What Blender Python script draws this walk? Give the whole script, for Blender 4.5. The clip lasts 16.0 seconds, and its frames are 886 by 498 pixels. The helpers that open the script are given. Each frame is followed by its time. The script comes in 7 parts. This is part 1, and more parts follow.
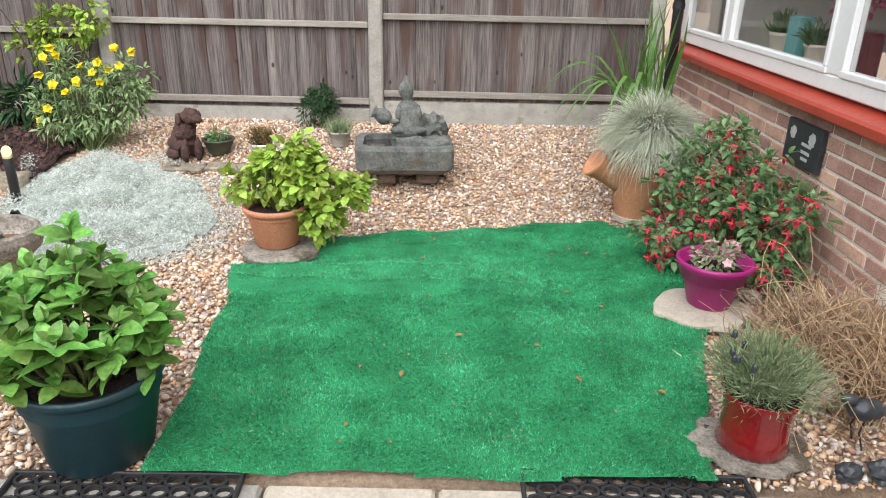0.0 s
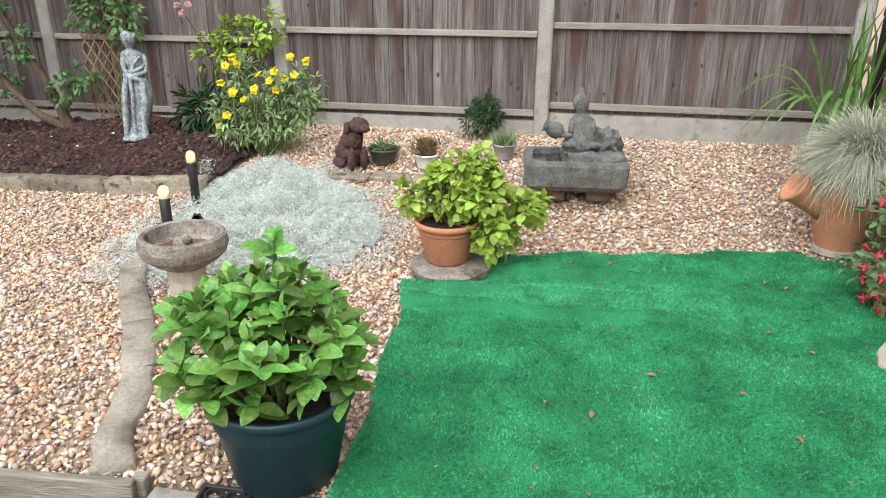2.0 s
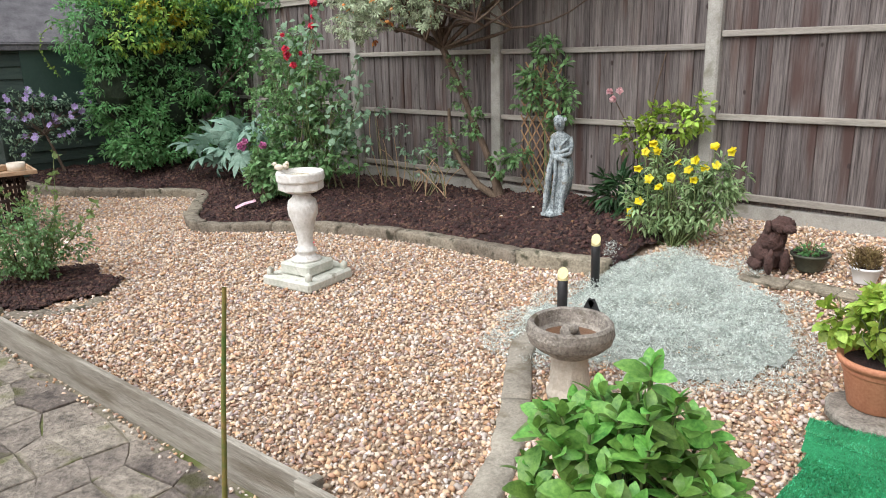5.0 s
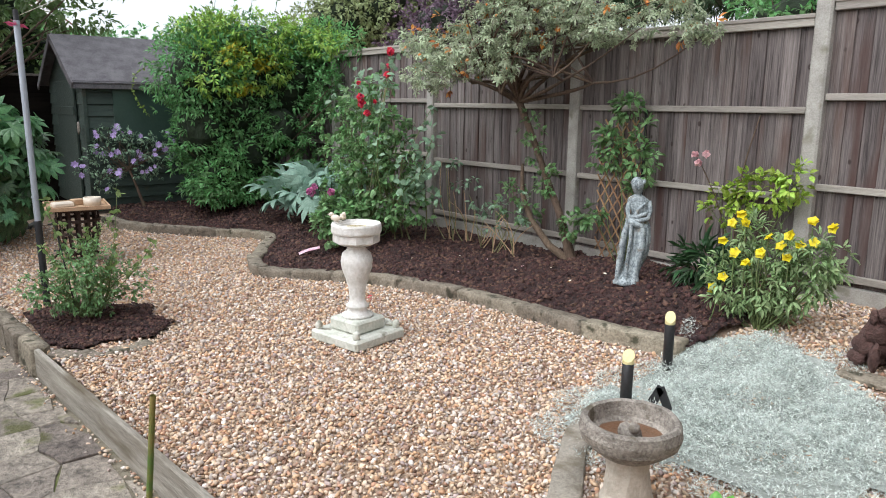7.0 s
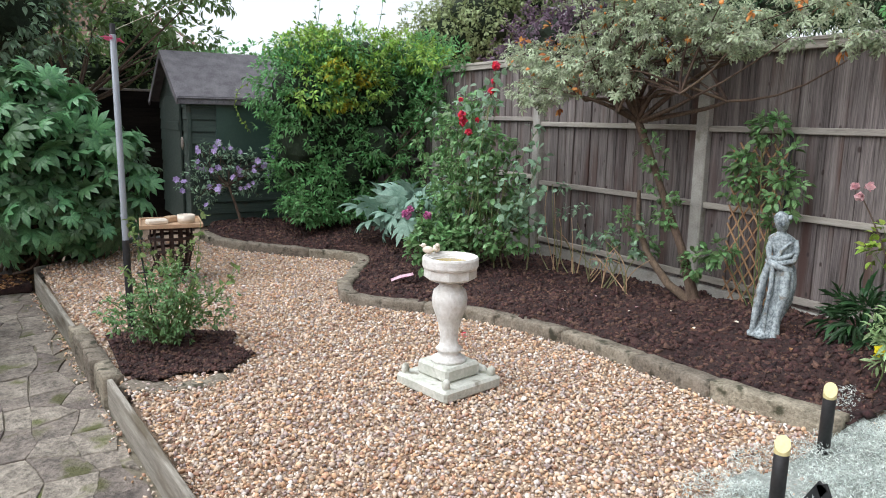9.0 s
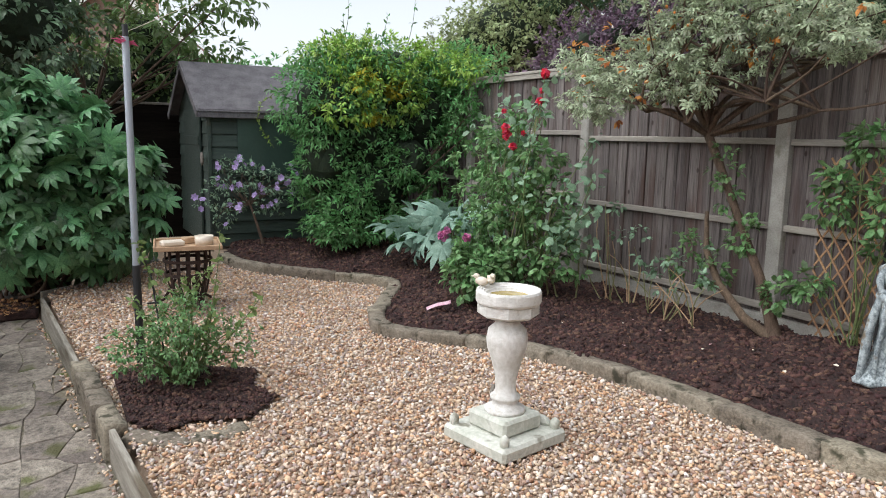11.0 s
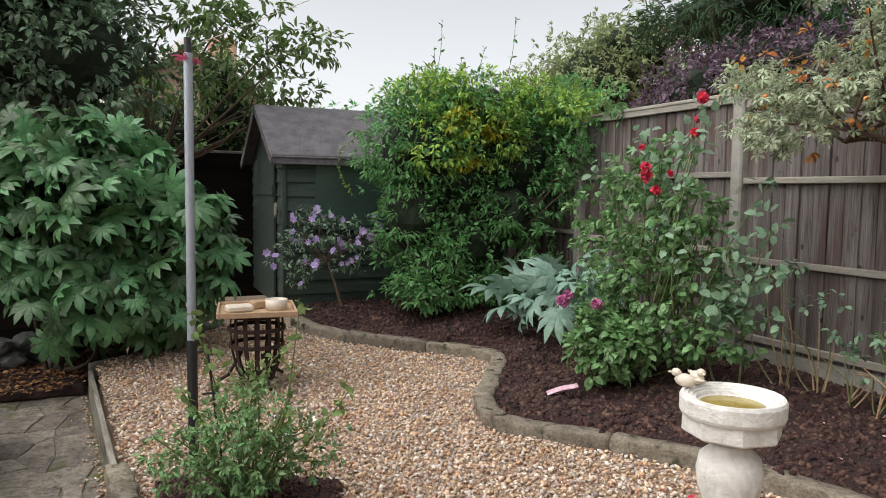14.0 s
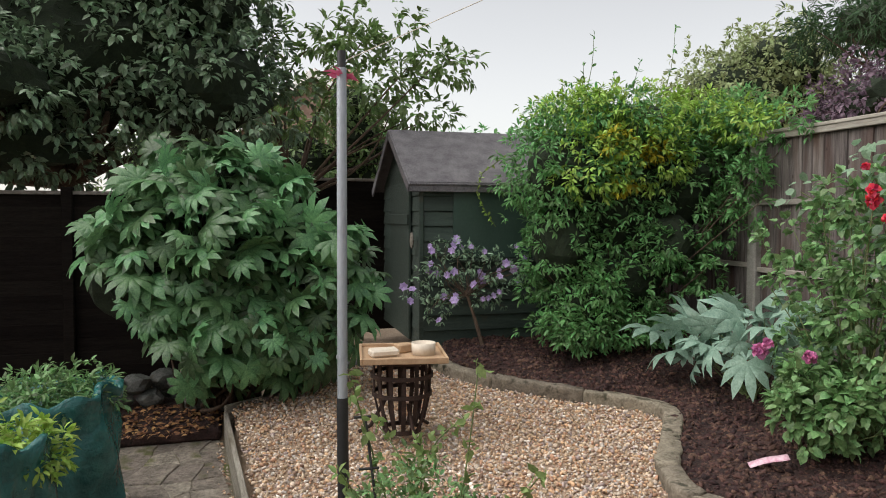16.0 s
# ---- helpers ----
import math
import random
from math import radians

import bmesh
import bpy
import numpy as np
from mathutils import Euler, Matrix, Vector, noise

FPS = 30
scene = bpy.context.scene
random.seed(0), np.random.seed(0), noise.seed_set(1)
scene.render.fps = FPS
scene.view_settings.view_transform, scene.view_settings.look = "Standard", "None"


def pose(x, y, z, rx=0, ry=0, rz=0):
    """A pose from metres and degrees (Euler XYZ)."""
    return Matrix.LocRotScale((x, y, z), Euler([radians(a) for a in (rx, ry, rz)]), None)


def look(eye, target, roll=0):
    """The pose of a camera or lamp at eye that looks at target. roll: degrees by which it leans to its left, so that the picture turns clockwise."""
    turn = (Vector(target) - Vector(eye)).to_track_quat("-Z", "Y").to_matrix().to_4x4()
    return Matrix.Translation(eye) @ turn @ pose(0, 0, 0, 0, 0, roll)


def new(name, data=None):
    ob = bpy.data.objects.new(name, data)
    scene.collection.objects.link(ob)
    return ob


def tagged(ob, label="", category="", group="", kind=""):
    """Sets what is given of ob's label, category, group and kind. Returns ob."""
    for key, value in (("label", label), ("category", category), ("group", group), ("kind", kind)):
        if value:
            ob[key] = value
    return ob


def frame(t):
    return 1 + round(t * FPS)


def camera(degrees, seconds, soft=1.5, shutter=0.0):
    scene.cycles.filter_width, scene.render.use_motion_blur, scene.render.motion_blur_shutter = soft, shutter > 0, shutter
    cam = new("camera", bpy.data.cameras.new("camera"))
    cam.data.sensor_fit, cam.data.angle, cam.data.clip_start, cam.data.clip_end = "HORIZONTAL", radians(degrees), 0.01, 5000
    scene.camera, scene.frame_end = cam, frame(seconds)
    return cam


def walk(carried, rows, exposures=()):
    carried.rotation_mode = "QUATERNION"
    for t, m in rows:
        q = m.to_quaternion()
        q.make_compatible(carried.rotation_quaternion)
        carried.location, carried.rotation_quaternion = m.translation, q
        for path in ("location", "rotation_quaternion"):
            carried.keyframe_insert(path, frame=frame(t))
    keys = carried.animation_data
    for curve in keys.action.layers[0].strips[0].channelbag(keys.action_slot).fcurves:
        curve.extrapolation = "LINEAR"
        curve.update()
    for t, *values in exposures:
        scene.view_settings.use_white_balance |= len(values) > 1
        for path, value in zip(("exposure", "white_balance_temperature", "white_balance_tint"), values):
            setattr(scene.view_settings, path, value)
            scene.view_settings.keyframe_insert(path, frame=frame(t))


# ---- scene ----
cam = camera(63.7, 16.0, soft=1.0)
PATH = [
    (0.0, 0.063, 0.611, 1.375, 0.64, -22.03, -1.12),
    (0.5, 0.035, 0.635, 1.374, 3.60, -21.97, -0.53),
    (1.0, -0.030, 0.693, 1.373, 6.42, -21.81, -0.24),
    (1.5, -0.118, 0.751, 1.364, 8.25, -21.63, -0.47),
    (2.0, -0.184, 0.775, 1.357, 11.01, -21.45, -0.18),
    (2.5, -0.207, 0.804, 1.369, 17.97, -21.28, 0.68),
    (3.0, -0.233, 0.835, 1.367, 25.60, -19.98, 0.54),
    (3.5, -0.243, 0.848, 1.375, 31.25, -19.41, 1.17),
    (4.0, -0.232, 0.879, 1.393, 35.71, -18.37, 1.56),
    (4.5, -0.219, 0.908, 1.410, 39.84, -17.07, 1.36),
    (4.7, -0.216, 0.925, 1.414, 41.59, -16.39, 1.44),
    (6.8, -0.325, 1.231, 1.422, 50.59, -11.65, -0.38),
    (7, -0.354, 1.263, 1.428, 50.97, -11.49, -0.54),
    (7.5, -0.428, 1.374, 1.423, 54.35, -10.91, -0.72),
    (8, -0.497, 1.478, 1.423, 58.28, -10.66, -0.77),
    (8.5, -0.620, 1.532, 1.427, 58.99, -10.63, -1.05),
    (9, -0.777, 1.563, 1.445, 59.17, -10.33, -1.00),
    (9.2, -0.826, 1.564, 1.445, 59.13, -10.16, -0.95),
    (11.5, -1.542, 1.778, 1.364, 61.32, -8.20, -0.94),
    (12.0, -1.750, 1.878, 1.320, 62.32, -7.19, -0.74),
    (12.5, -1.910, 1.925, 1.319, 64.44, -6.64, -0.87),
    (13.0, -2.109, 1.881, 1.323, 65.36, -5.91, -0.79),
    (13.5, -2.260, 1.858, 1.316, 65.60, -5.49, -0.75),
    (14.0, -2.432, 1.885, 1.315, 65.86, -4.58, -0.68),
    (14.5, -2.593, 1.927, 1.318, 67.93, -3.65, -0.41),
    (15.0, -2.783, 1.862, 1.323, 70.32, -3.15, -0.08),
    (15.5, -2.922, 1.811, 1.329, 71.46, -2.76, -0.12),
    (16.0, -3.070, 1.806, 1.345, 74.77, -2.66, -0.21),
]
walk(cam, [(t, pose(x, y, z, 90 + pitch, roll, yaw)) for t, x, y, z, yaw, pitch, roll in PATH],
     exposures=[(0.0, 1.6, 6400, 10), (4.5, 1.46, 6400, 10), (7.0, 1.34, 6200, 10), (9.0, 1.36, 6150, 10), (12.5, 1.14, 6450, 10), (16.0, 1.12, 6800, 10)])

# ---- world and light: bright overcast ----
world = bpy.data.worlds.new("overcast")
scene.world = world
world.use_nodes = True
wn, wl = world.node_tree.nodes, world.node_tree.links
sky = wn.new("ShaderNodeTexSky")
sky.sky_type, sky.sun_disc = "NISHITA", False
sky.sun_elevation, sky.sun_rotation = radians(52), radians(188)
grey = wn.new("ShaderNodeHueSaturation")
grey.inputs["Saturation"].default_value = 0.22
wl.new(sky.outputs[0], grey.inputs["Color"])
wl.new(grey.outputs[0], wn["Background"].inputs["Color"])
wn["Background"].inputs["Strength"].default_value = 0.085
sun = new("sun", bpy.data.lights.new("sun", "SUN"))
sun.data.energy, sun.data.angle, sun.data.color = 1.75, radians(90), (1.0, 0.985, 0.96)
sun.matrix_world = look((-0.7, -4.8, 6.3), (0, 0, 0))

# ---- materials ----
def material(name, dark, light, scale=6.0, rough=0.8, bump=0.25, fine=80.0, stretch=(1, 1, 1), rnd="", spread=0.2,
             metal=0.0, leaf=0.0, blotch=None, knots=None, mix=0.5, spec=0.5, depth=0.02, coat=0.0, streak=None, ramp_at=(0.36, 0.64)):
    """A procedural surface: two scales of variation, fine relief, and variation from piece to piece."""
    m = bpy.data.materials.new(name)
    m.use_nodes = True
    n, l = m.node_tree.nodes, m.node_tree.links
    bsdf = n["Principled BSDF"]
    tex = n.new("ShaderNodeTexCoord")
    mp = n.new("ShaderNodeMapping")
    mp.inputs["Scale"].default_value = stretch
    where = tex.outputs["Object"]
    if rnd == "object":
        info, far, shift = n.new("ShaderNodeObjectInfo"), n.new("ShaderNodeMath"), n.new("ShaderNodeVectorMath")
        far.operation, far.inputs[1].default_value = "MULTIPLY", 53.0
        l.new(info.outputs["Random"], far.inputs[0])
        l.new(where, shift.inputs[0]), l.new(far.outputs[0], shift.inputs[1])
        where = shift.outputs[0]
    l.new(where, mp.inputs["Vector"])
    big, small = n.new("ShaderNodeTexNoise"), n.new("ShaderNodeTexNoise")
    for t, s in ((big, scale), (small, fine)):
        t.inputs["Scale"].default_value, t.inputs["Detail"].default_value, t.inputs["Roughness"].default_value = s, 5, 0.62
        l.new(mp.outputs[0], t.inputs["Vector"])
    both = n.new("ShaderNodeMix")
    both.inputs[0].default_value = mix
    l.new(big.outputs["Fac"], both.inputs[2]), l.new(small.outputs["Fac"], both.inputs[3])
    ramp = n.new("ShaderNodeValToRGB")
    ramp.color_ramp.elements[0].position, ramp.color_ramp.elements[1].position = ramp_at
    ramp.color_ramp.elements[0].color, ramp.color_ramp.elements[1].color = (*dark, 1), (*light, 1)
    l.new(both.outputs[0], ramp.inputs[0])
    col = ramp.outputs[0]
    if blotch:
        patch, sharp, over = n.new("ShaderNodeTexNoise"), n.new("ShaderNodeValToRGB"), n.new("ShaderNodeMix")
        patch.inputs["Scale"].default_value, patch.inputs["Detail"].default_value = blotch[1], 6
        sharp.color_ramp.elements[0].position, sharp.color_ramp.elements[1].position = blotch[2], blotch[2] + 0.09
        over.data_type = "RGBA"
        l.new(where, patch.inputs["Vector"]), l.new(patch.outputs["Fac"], sharp.inputs[0])
        l.new(sharp.outputs[0], over.inputs[0]), l.new(col, over.inputs[6])
        over.inputs[7].default_value = (*blotch[0], 1)
        col = over.outputs[2]
    if streak:
        run, patch, sharp, over = n.new("ShaderNodeMapping"), n.new("ShaderNodeTexNoise"), n.new("ShaderNodeValToRGB"), n.new("ShaderNodeMix")
        run.inputs["Scale"].default_value = streak[1]
        patch.inputs["Scale"].default_value, patch.inputs["Detail"].default_value = 1.0, 6
        sharp.color_ramp.elements[0].position, sharp.color_ramp.elements[1].position = streak[2], streak[2] + 0.16
        over.data_type = "RGBA"
        l.new(where, run.inputs["Vector"]), l.new(run.outputs[0], patch.inputs["Vector"]), l.new(patch.outputs["Fac"], sharp.inputs[0])
        l.new(sharp.outputs[0], over.inputs[0]), l.new(col, over.inputs[6])
        over.inputs[7].default_value = (*streak[0], 1)
        col = over.outputs[2]
    if knots:
        cell, ring, over = n.new("ShaderNodeTexVoronoi"), n.new("ShaderNodeValToRGB"), n.new("ShaderNodeMix")
        squash = n.new("ShaderNodeMapping")
        squash.inputs["Scale"].default_value = (1, 1, 0.62)
        l.new(where, squash.inputs["Vector"]), l.new(squash.outputs[0], cell.inputs["Vector"])
        cell.inputs["Scale"].default_value = knots[1]
        ring.color_ramp.elements[0].position, ring.color_ramp.elements[1].position = 0.07, 0.12
        ring.color_ramp.elements[0].color, ring.color_ramp.elements[1].color = (1, 1, 1, 1), (0, 0, 0, 1)
        over.data_type = "RGBA"
        l.new(cell.outputs["Distance"], ring.inputs[0]), l.new(ring.outputs[0], over.inputs[0]), l.new(col, over.inputs[6])
        over.inputs[7].default_value = (*knots[0], 1)
        col = over.outputs[2]
    if rnd:
        src = n.new("ShaderNodeObjectInfo" if rnd == "object" else "ShaderNodeNewGeometry")
        value = src.outputs["Random" if rnd == "object" else "Random Per Island"]
        hsv, span, hue = n.new("ShaderNodeHueSaturation"), n.new("ShaderNodeMapRange"), n.new("ShaderNodeMapRange")
        span.inputs[3].default_value, span.inputs[4].default_value = 1 - spread, 1 + spread
        hue.inputs[3].default_value, hue.inputs[4].default_value = 0.5 - 0.04 * spread, 0.5 + 0.04 * spread
        l.new(value, span.inputs[0]), l.new(value, hue.inputs[0])
        l.new(span.outputs[0], hsv.inputs["Value"]), l.new(hue.outputs[0], hsv.inputs["Hue"]), l.new(col, hsv.inputs["Color"])
        col = hsv.outputs[0]
    l.new(col, bsdf.inputs["Base Color"])
    bsdf.inputs["Roughness"].default_value, bsdf.inputs["Metallic"].default_value = rough, metal
    bsdf.inputs["Specular IOR Level"].default_value, bsdf.inputs["Coat Weight"].default_value = spec, coat
    if bump:
        b = n.new("ShaderNodeBump")
        b.inputs["Strength"].default_value, b.inputs["Distance"].default_value = bump, depth
        l.new(both.outputs[0], b.inputs["Height"]), l.new(b.outputs[0], bsdf.inputs["Normal"])
    if leaf:
        tr, sh = n.new("ShaderNodeBsdfTranslucent"), n.new("ShaderNodeMixShader")
        sh.inputs[0].default_value = leaf
        l.new(col, tr.inputs["Color"]), l.new(bsdf.outputs[0], sh.inputs[1]), l.new(tr.outputs[0], sh.inputs[2])
        l.new(sh.outputs[0], n["Material Output"].inputs["Surface"])
    return m


def pebble_material(name, colours):
    m = material(name, (0.4, 0.4, 0.4), (0.6, 0.6, 0.6), scale=30, fine=200, rough=0.92, bump=0.3, depth=0.006)
    n, l = m.node_tree.nodes, m.node_tree.links
    src, ramp, mul = n.new("ShaderNodeNewGeometry"), n.new("ShaderNodeValToRGB"), n.new("ShaderNodeMix")
    ramp.color_ramp.interpolation = "CONSTANT"
    for i, c in enumerate(colours):
        e = ramp.color_ramp.elements[i] if i < 2 else ramp.color_ramp.elements.new(0.99)
        e.position, e.color = i / len(colours), (*c, 1)
    mul.data_type, mul.blend_type = "RGBA", "OVERLAY"
    mul.inputs[0].default_value = 0.5
    jit, tone, vary = n.new("ShaderNodeMath"), n.new("ShaderNodeMapRange"), n.new("ShaderNodeHueSaturation")
    jit.operation, jit.inputs[1].default_value = "MULTIPLY", 97.3
    wrap = n.new("ShaderNodeMath")
    wrap.operation = "FRACT"
    tone.inputs[3].default_value, tone.inputs[4].default_value = 0.66, 1.28
    l.new(src.outputs["Random Per Island"], jit.inputs[0]), l.new(jit.outputs[0], wrap.inputs[0]), l.new(wrap.outputs[0], tone.inputs[0])
    l.new(src.outputs["Random Per Island"], ramp.inputs[0]), l.new(ramp.outputs[0], vary.inputs["Color"]), l.new(tone.outputs[0], vary.inputs["Value"])
    l.new(vary.outputs[0], mul.inputs[6])
    l.new(n["Color Ramp"].outputs[0], mul.inputs[7]), l.new(mul.outputs[2], n["Principled BSDF"].inputs["Base Color"])
    return m


def foliage(name, dark, light, spread=0.3, rough=0.5, leaf=0.25, spec=0.4):
    return material(name, dark, light, scale=14, fine=90, rough=rough, bump=0.12, rnd="island", spread=spread, leaf=leaf, spec=spec, depth=0.005)


FENCE_WOOD = material("weathered_fence_wood", (0.036, 0.028, 0.027), (0.23, 0.198, 0.187), scale=2.4, fine=13, stretch=(11, 11, 0.4), rough=0.9, bump=0.8, knots=((0.045, 0.03, 0.026), 8.5),
                      rnd="object", spread=0.24, streak=((0.085, 0.05, 0.041), (7, 7, 1.1), 0.51), depth=0.014)
RAIL_WOOD = material("grey_rail_wood", (0.2, 0.18, 0.155), (0.36, 0.33, 0.29), scale=5, fine=50, stretch=(0.5, 6, 6), rough=0.88, bump=0.4, rnd="object")
CONCRETE = material("weathered_concrete", (0.24, 0.225, 0.2), (0.40, 0.385, 0.35), scale=9, fine=110, rough=0.92, bump=0.5, rnd="object", spread=0.1,
                    blotch=((0.2, 0.19, 0.15), 7, 0.6), depth=0.008)
KERB_STONE = material("worn_kerb_concrete", (0.17, 0.15, 0.122), (0.36, 0.325, 0.27), scale=7, fine=80, rough=0.93, bump=0.8, rnd="object", spread=0.15,
                      blotch=((0.15, 0.125, 0.09), 6, 0.56), depth=0.015)
BRICK = material("red_brick", (0.38, 0.2, 0.155), (0.64, 0.41, 0.33), scale=9, fine=120, rough=0.9, bump=0.5, rnd="object", spread=0.3, depth=0.006)
MORTAR = material("pale_mortar", (0.72, 0.65, 0.57), (0.86, 0.8, 0.72), scale=14, fine=160, rough=0.95, bump=0.5, depth=0.005)
SILL = material("red_painted_sill", (0.3, 0.03, 0.018), (0.46, 0.065, 0.035), scale=7, fine=60, rough=0.3, bump=0.15)
UPVC = material("white_window_plastic", (0.74, 0.75, 0.75), (0.82, 0.82, 0.82), scale=4, fine=40, rough=0.35, bump=0.03)
PEBBLES = pebble_material("river_gravel", [(0.57, 0.41, 0.27), (0.62, 0.48, 0.36), (0.45, 0.265, 0.175), (0.64, 0.53, 0.43), (0.56, 0.35, 0.21), (0.59, 0.46, 0.33),
                                           (0.4, 0.315, 0.29), (0.74, 0.67, 0.6), (0.52, 0.45, 0.4), (0.6, 0.4, 0.25), (0.32, 0.21, 0.155), (0.63, 0.49, 0.385)])
GRAVEL_BED = material("gravel_bed", (0.27, 0.19, 0.13), (0.5, 0.38, 0.28), scale=40, fine=110, rough=0.95, bump=0.8)
SOIL = material("dark_bark_soil", (0.011, 0.0055, 0.005), (0.066, 0.03, 0.026), scale=16, fine=70, rough=0.95, bump=1.0, blotch=((0.082, 0.04, 0.033), 5, 0.58), depth=0.05)
CLOD = material("bark_chips", (0.014, 0.007, 0.006), (0.12, 0.054, 0.045), scale=20, fine=120, rough=0.92, bump=0.5, rnd="island", spread=0.75)
STONE = material("grey_patio_stone", (0.085, 0.072, 0.06), (0.35, 0.3, 0.25), scale=9, fine=38, rough=0.82, bump=1.0, rnd="object", spread=0.38,
                 blotch=((0.1, 0.1, 0.038), 4.5, 0.58), depth=0.04)
PATIO_JOINT = material("patio_joint", (0.12, 0.105, 0.075), (0.26, 0.23, 0.17), scale=25, fine=120, rough=0.95, bump=0.7, blotch=((0.12, 0.14, 0.04), 3, 0.55))
EDGE_STONE = material("border_edging_stone", (0.1, 0.083, 0.06), (0.33, 0.285, 0.22), scale=13, fine=70, rough=0.92, bump=0.95, rnd="object", spread=0.25,
                      blotch=((0.05, 0.046, 0.028), 11, 0.57), depth=0.02)
BOARD_WOOD = material("grey_timber_board", (0.17, 0.15, 0.12), (0.44, 0.41, 0.35), scale=4, fine=30, stretch=(0.5, 5, 7), rough=0.9, bump=0.7, rnd="object", spread=0.14, streak=((0.13, 0.105, 0.07), (1.6, 9, 9), 0.52))
TURF = material("green_artificial_turf", (0.006, 0.16, 0.05), (0.075, 0.5, 0.21), scale=5, fine=60, rough=0.5, bump=0.2, rnd="island", spread=0.6)
TURF_BACK = material("turf_backing", (0.008, 0.13, 0.045), (0.03, 0.33, 0.13), scale=5, fine=160, rough=0.85, bump=0.9)
RUBBER = material("black_rubber", (0.012, 0.012, 0.013), (0.03, 0.03, 0.032), scale=20, fine=120, rough=0.6, bump=0.2)
TERRACOTTA = material("terracotta", (0.40, 0.16, 0.085), (0.56, 0.26, 0.15), scale=6, fine=90, rough=0.75, bump=0.15)
TERRACOTTA_OLD = material("aged_terracotta", (0.38, 0.165, 0.08), (0.54, 0.27, 0.15), scale=5, fine=90, rough=0.85, bump=0.25, blotch=((0.5, 0.40, 0.32), 3.5, 0.63))
ROCK = material("rough_grey_stone", (0.11, 0.095, 0.08), (0.4, 0.36, 0.31), scale=14, fine=90, rough=0.95, bump=0.9, blotch=((0.12, 0.1, 0.07), 10, 0.58), depth=0.02)
PALE_ROCK = material("pale_stone", (0.36, 0.32, 0.26), (0.56, 0.5, 0.42), scale=8, fine=70, rough=0.95, bump=0.7, depth=0.015)
WHITE_STONE = material("white_painted_stone", (0.56, 0.54, 0.49), (0.8, 0.79, 0.76), scale=11, fine=45, rough=0.8, bump=0.9, blotch=((0.36, 0.34, 0.27), 7, 0.63), depth=0.016)
GREEN_PLASTIC = material("dark_green_plastic", (0.006, 0.032, 0.042), (0.014, 0.052, 0.066), scale=3, fine=90, rough=0.42, bump=0.05)
PURPLE_PLASTIC = material("purple_plastic", (0.27, 0.01, 0.125), (0.36, 0.018, 0.17), scale=4, fine=80, rough=0.42, bump=0.04)
RED_GLAZE = material("red_glaze", (0.16, 0.006, 0.008), (0.27, 0.012, 0.014), scale=5, fine=70, rough=0.14, bump=0.03, coat=0.6)
SHED_GREEN = material("dark_green_shed_paint", (0.02, 0.036, 0.03), (0.055, 0.082, 0.066), scale=6, fine=60, stretch=(6, 0.6, 6), rough=0.6, bump=0.3, rnd="object", spread=0.25,
                      blotch=((0.06, 0.055, 0.035), 4, 0.64))
ROOF_FELT = material("grey_roofing_felt", (0.07, 0.066, 0.074), (0.19, 0.18, 0.19), scale=7, fine=75, rough=0.95, bump=0.5)
BARK = material("brown_bark", (0.05, 0.032, 0.022), (0.15, 0.10, 0.07), scale=20, fine=90, stretch=(2, 2, 0.5), rough=0.9, bump=0.7, rnd="island", spread=0.3)
# Near-black boards: the shade under the overhanging tree is put into the colour.
SHADED_FENCE = material("dark_shaded_fence_wood", (0.008, 0.0065, 0.006), (0.022, 0.018, 0.015), scale=5, fine=45, stretch=(5, 0.5, 6), rough=0.95, bump=0.4, rnd="object", spread=0.25, spec=0.1)
STEEL = material("grey_galvanised_steel", (0.3, 0.33, 0.37), (0.42, 0.45, 0.49), scale=5, fine=60, stretch=(3, 3, 0.4), rough=0.5, metal=0.35, bump=0.08)
BLACK = material("black_plastic", (0.012, 0.012, 0.013), (0.026, 0.026, 0.028), scale=8, fine=80, rough=0.5, bump=0.05)
IRON = material("rusty_iron", (0.022, 0.014, 0.012), (0.065, 0.036, 0.027), scale=18, fine=120, rough=0.8, bump=0.4, metal=0.2)
VERDIGRIS = material("weathered_statue_stone", (0.06, 0.08, 0.092), (0.5, 0.56, 0.57), scale=17, fine=70, rough=0.85, bump=0.5, blotch=((0.16, 0.13, 0.09), 12, 0.6), depth=0.01)
DARK_STONE = material("mossy_dark_stone", (0.055, 0.06, 0.057), (0.19, 0.195, 0.18), scale=14, fine=70, rough=0.9, bump=0.7, blotch=((0.12, 0.10, 0.075), 6, 0.6), depth=0.012)
DOG_RESIN = material("brown_curly_resin", (0.045, 0.022, 0.018), (0.12, 0.06, 0.05), scale=30, fine=90, rough=0.75, bump=1.0, depth=0.03)
BATTERY = material("light_tray_wood", (0.34, 0.21, 0.12), (0.5, 0.35, 0.22), scale=6, fine=60, stretch=(1, 6, 6), rough=0.7, bump=0.2)
YELLOW_CAP = material("pale_yellow_plastic", (0.56, 0.48, 0.22), (0.68, 0.6, 0.32), scale=6, fine=60, rough=0.5, bump=0.05)
CREAM = material("cream_ceramic", (0.6, 0.52, 0.42), (0.74, 0.67, 0.57), scale=6, fine=60, rough=0.5, bump=0.05)
SLATE = material("dark_slate", (0.022, 0.026, 0.032), (0.05, 0.056, 0.064), scale=9, fine=70, rough=0.4, bump=0.15)
DRY = material("dry_grass_stems", (0.3, 0.18, 0.1), (0.58, 0.42, 0.27), scale=10, fine=60, rough=0.85, bump=0, rnd="island", spread=0.35, leaf=0.15)


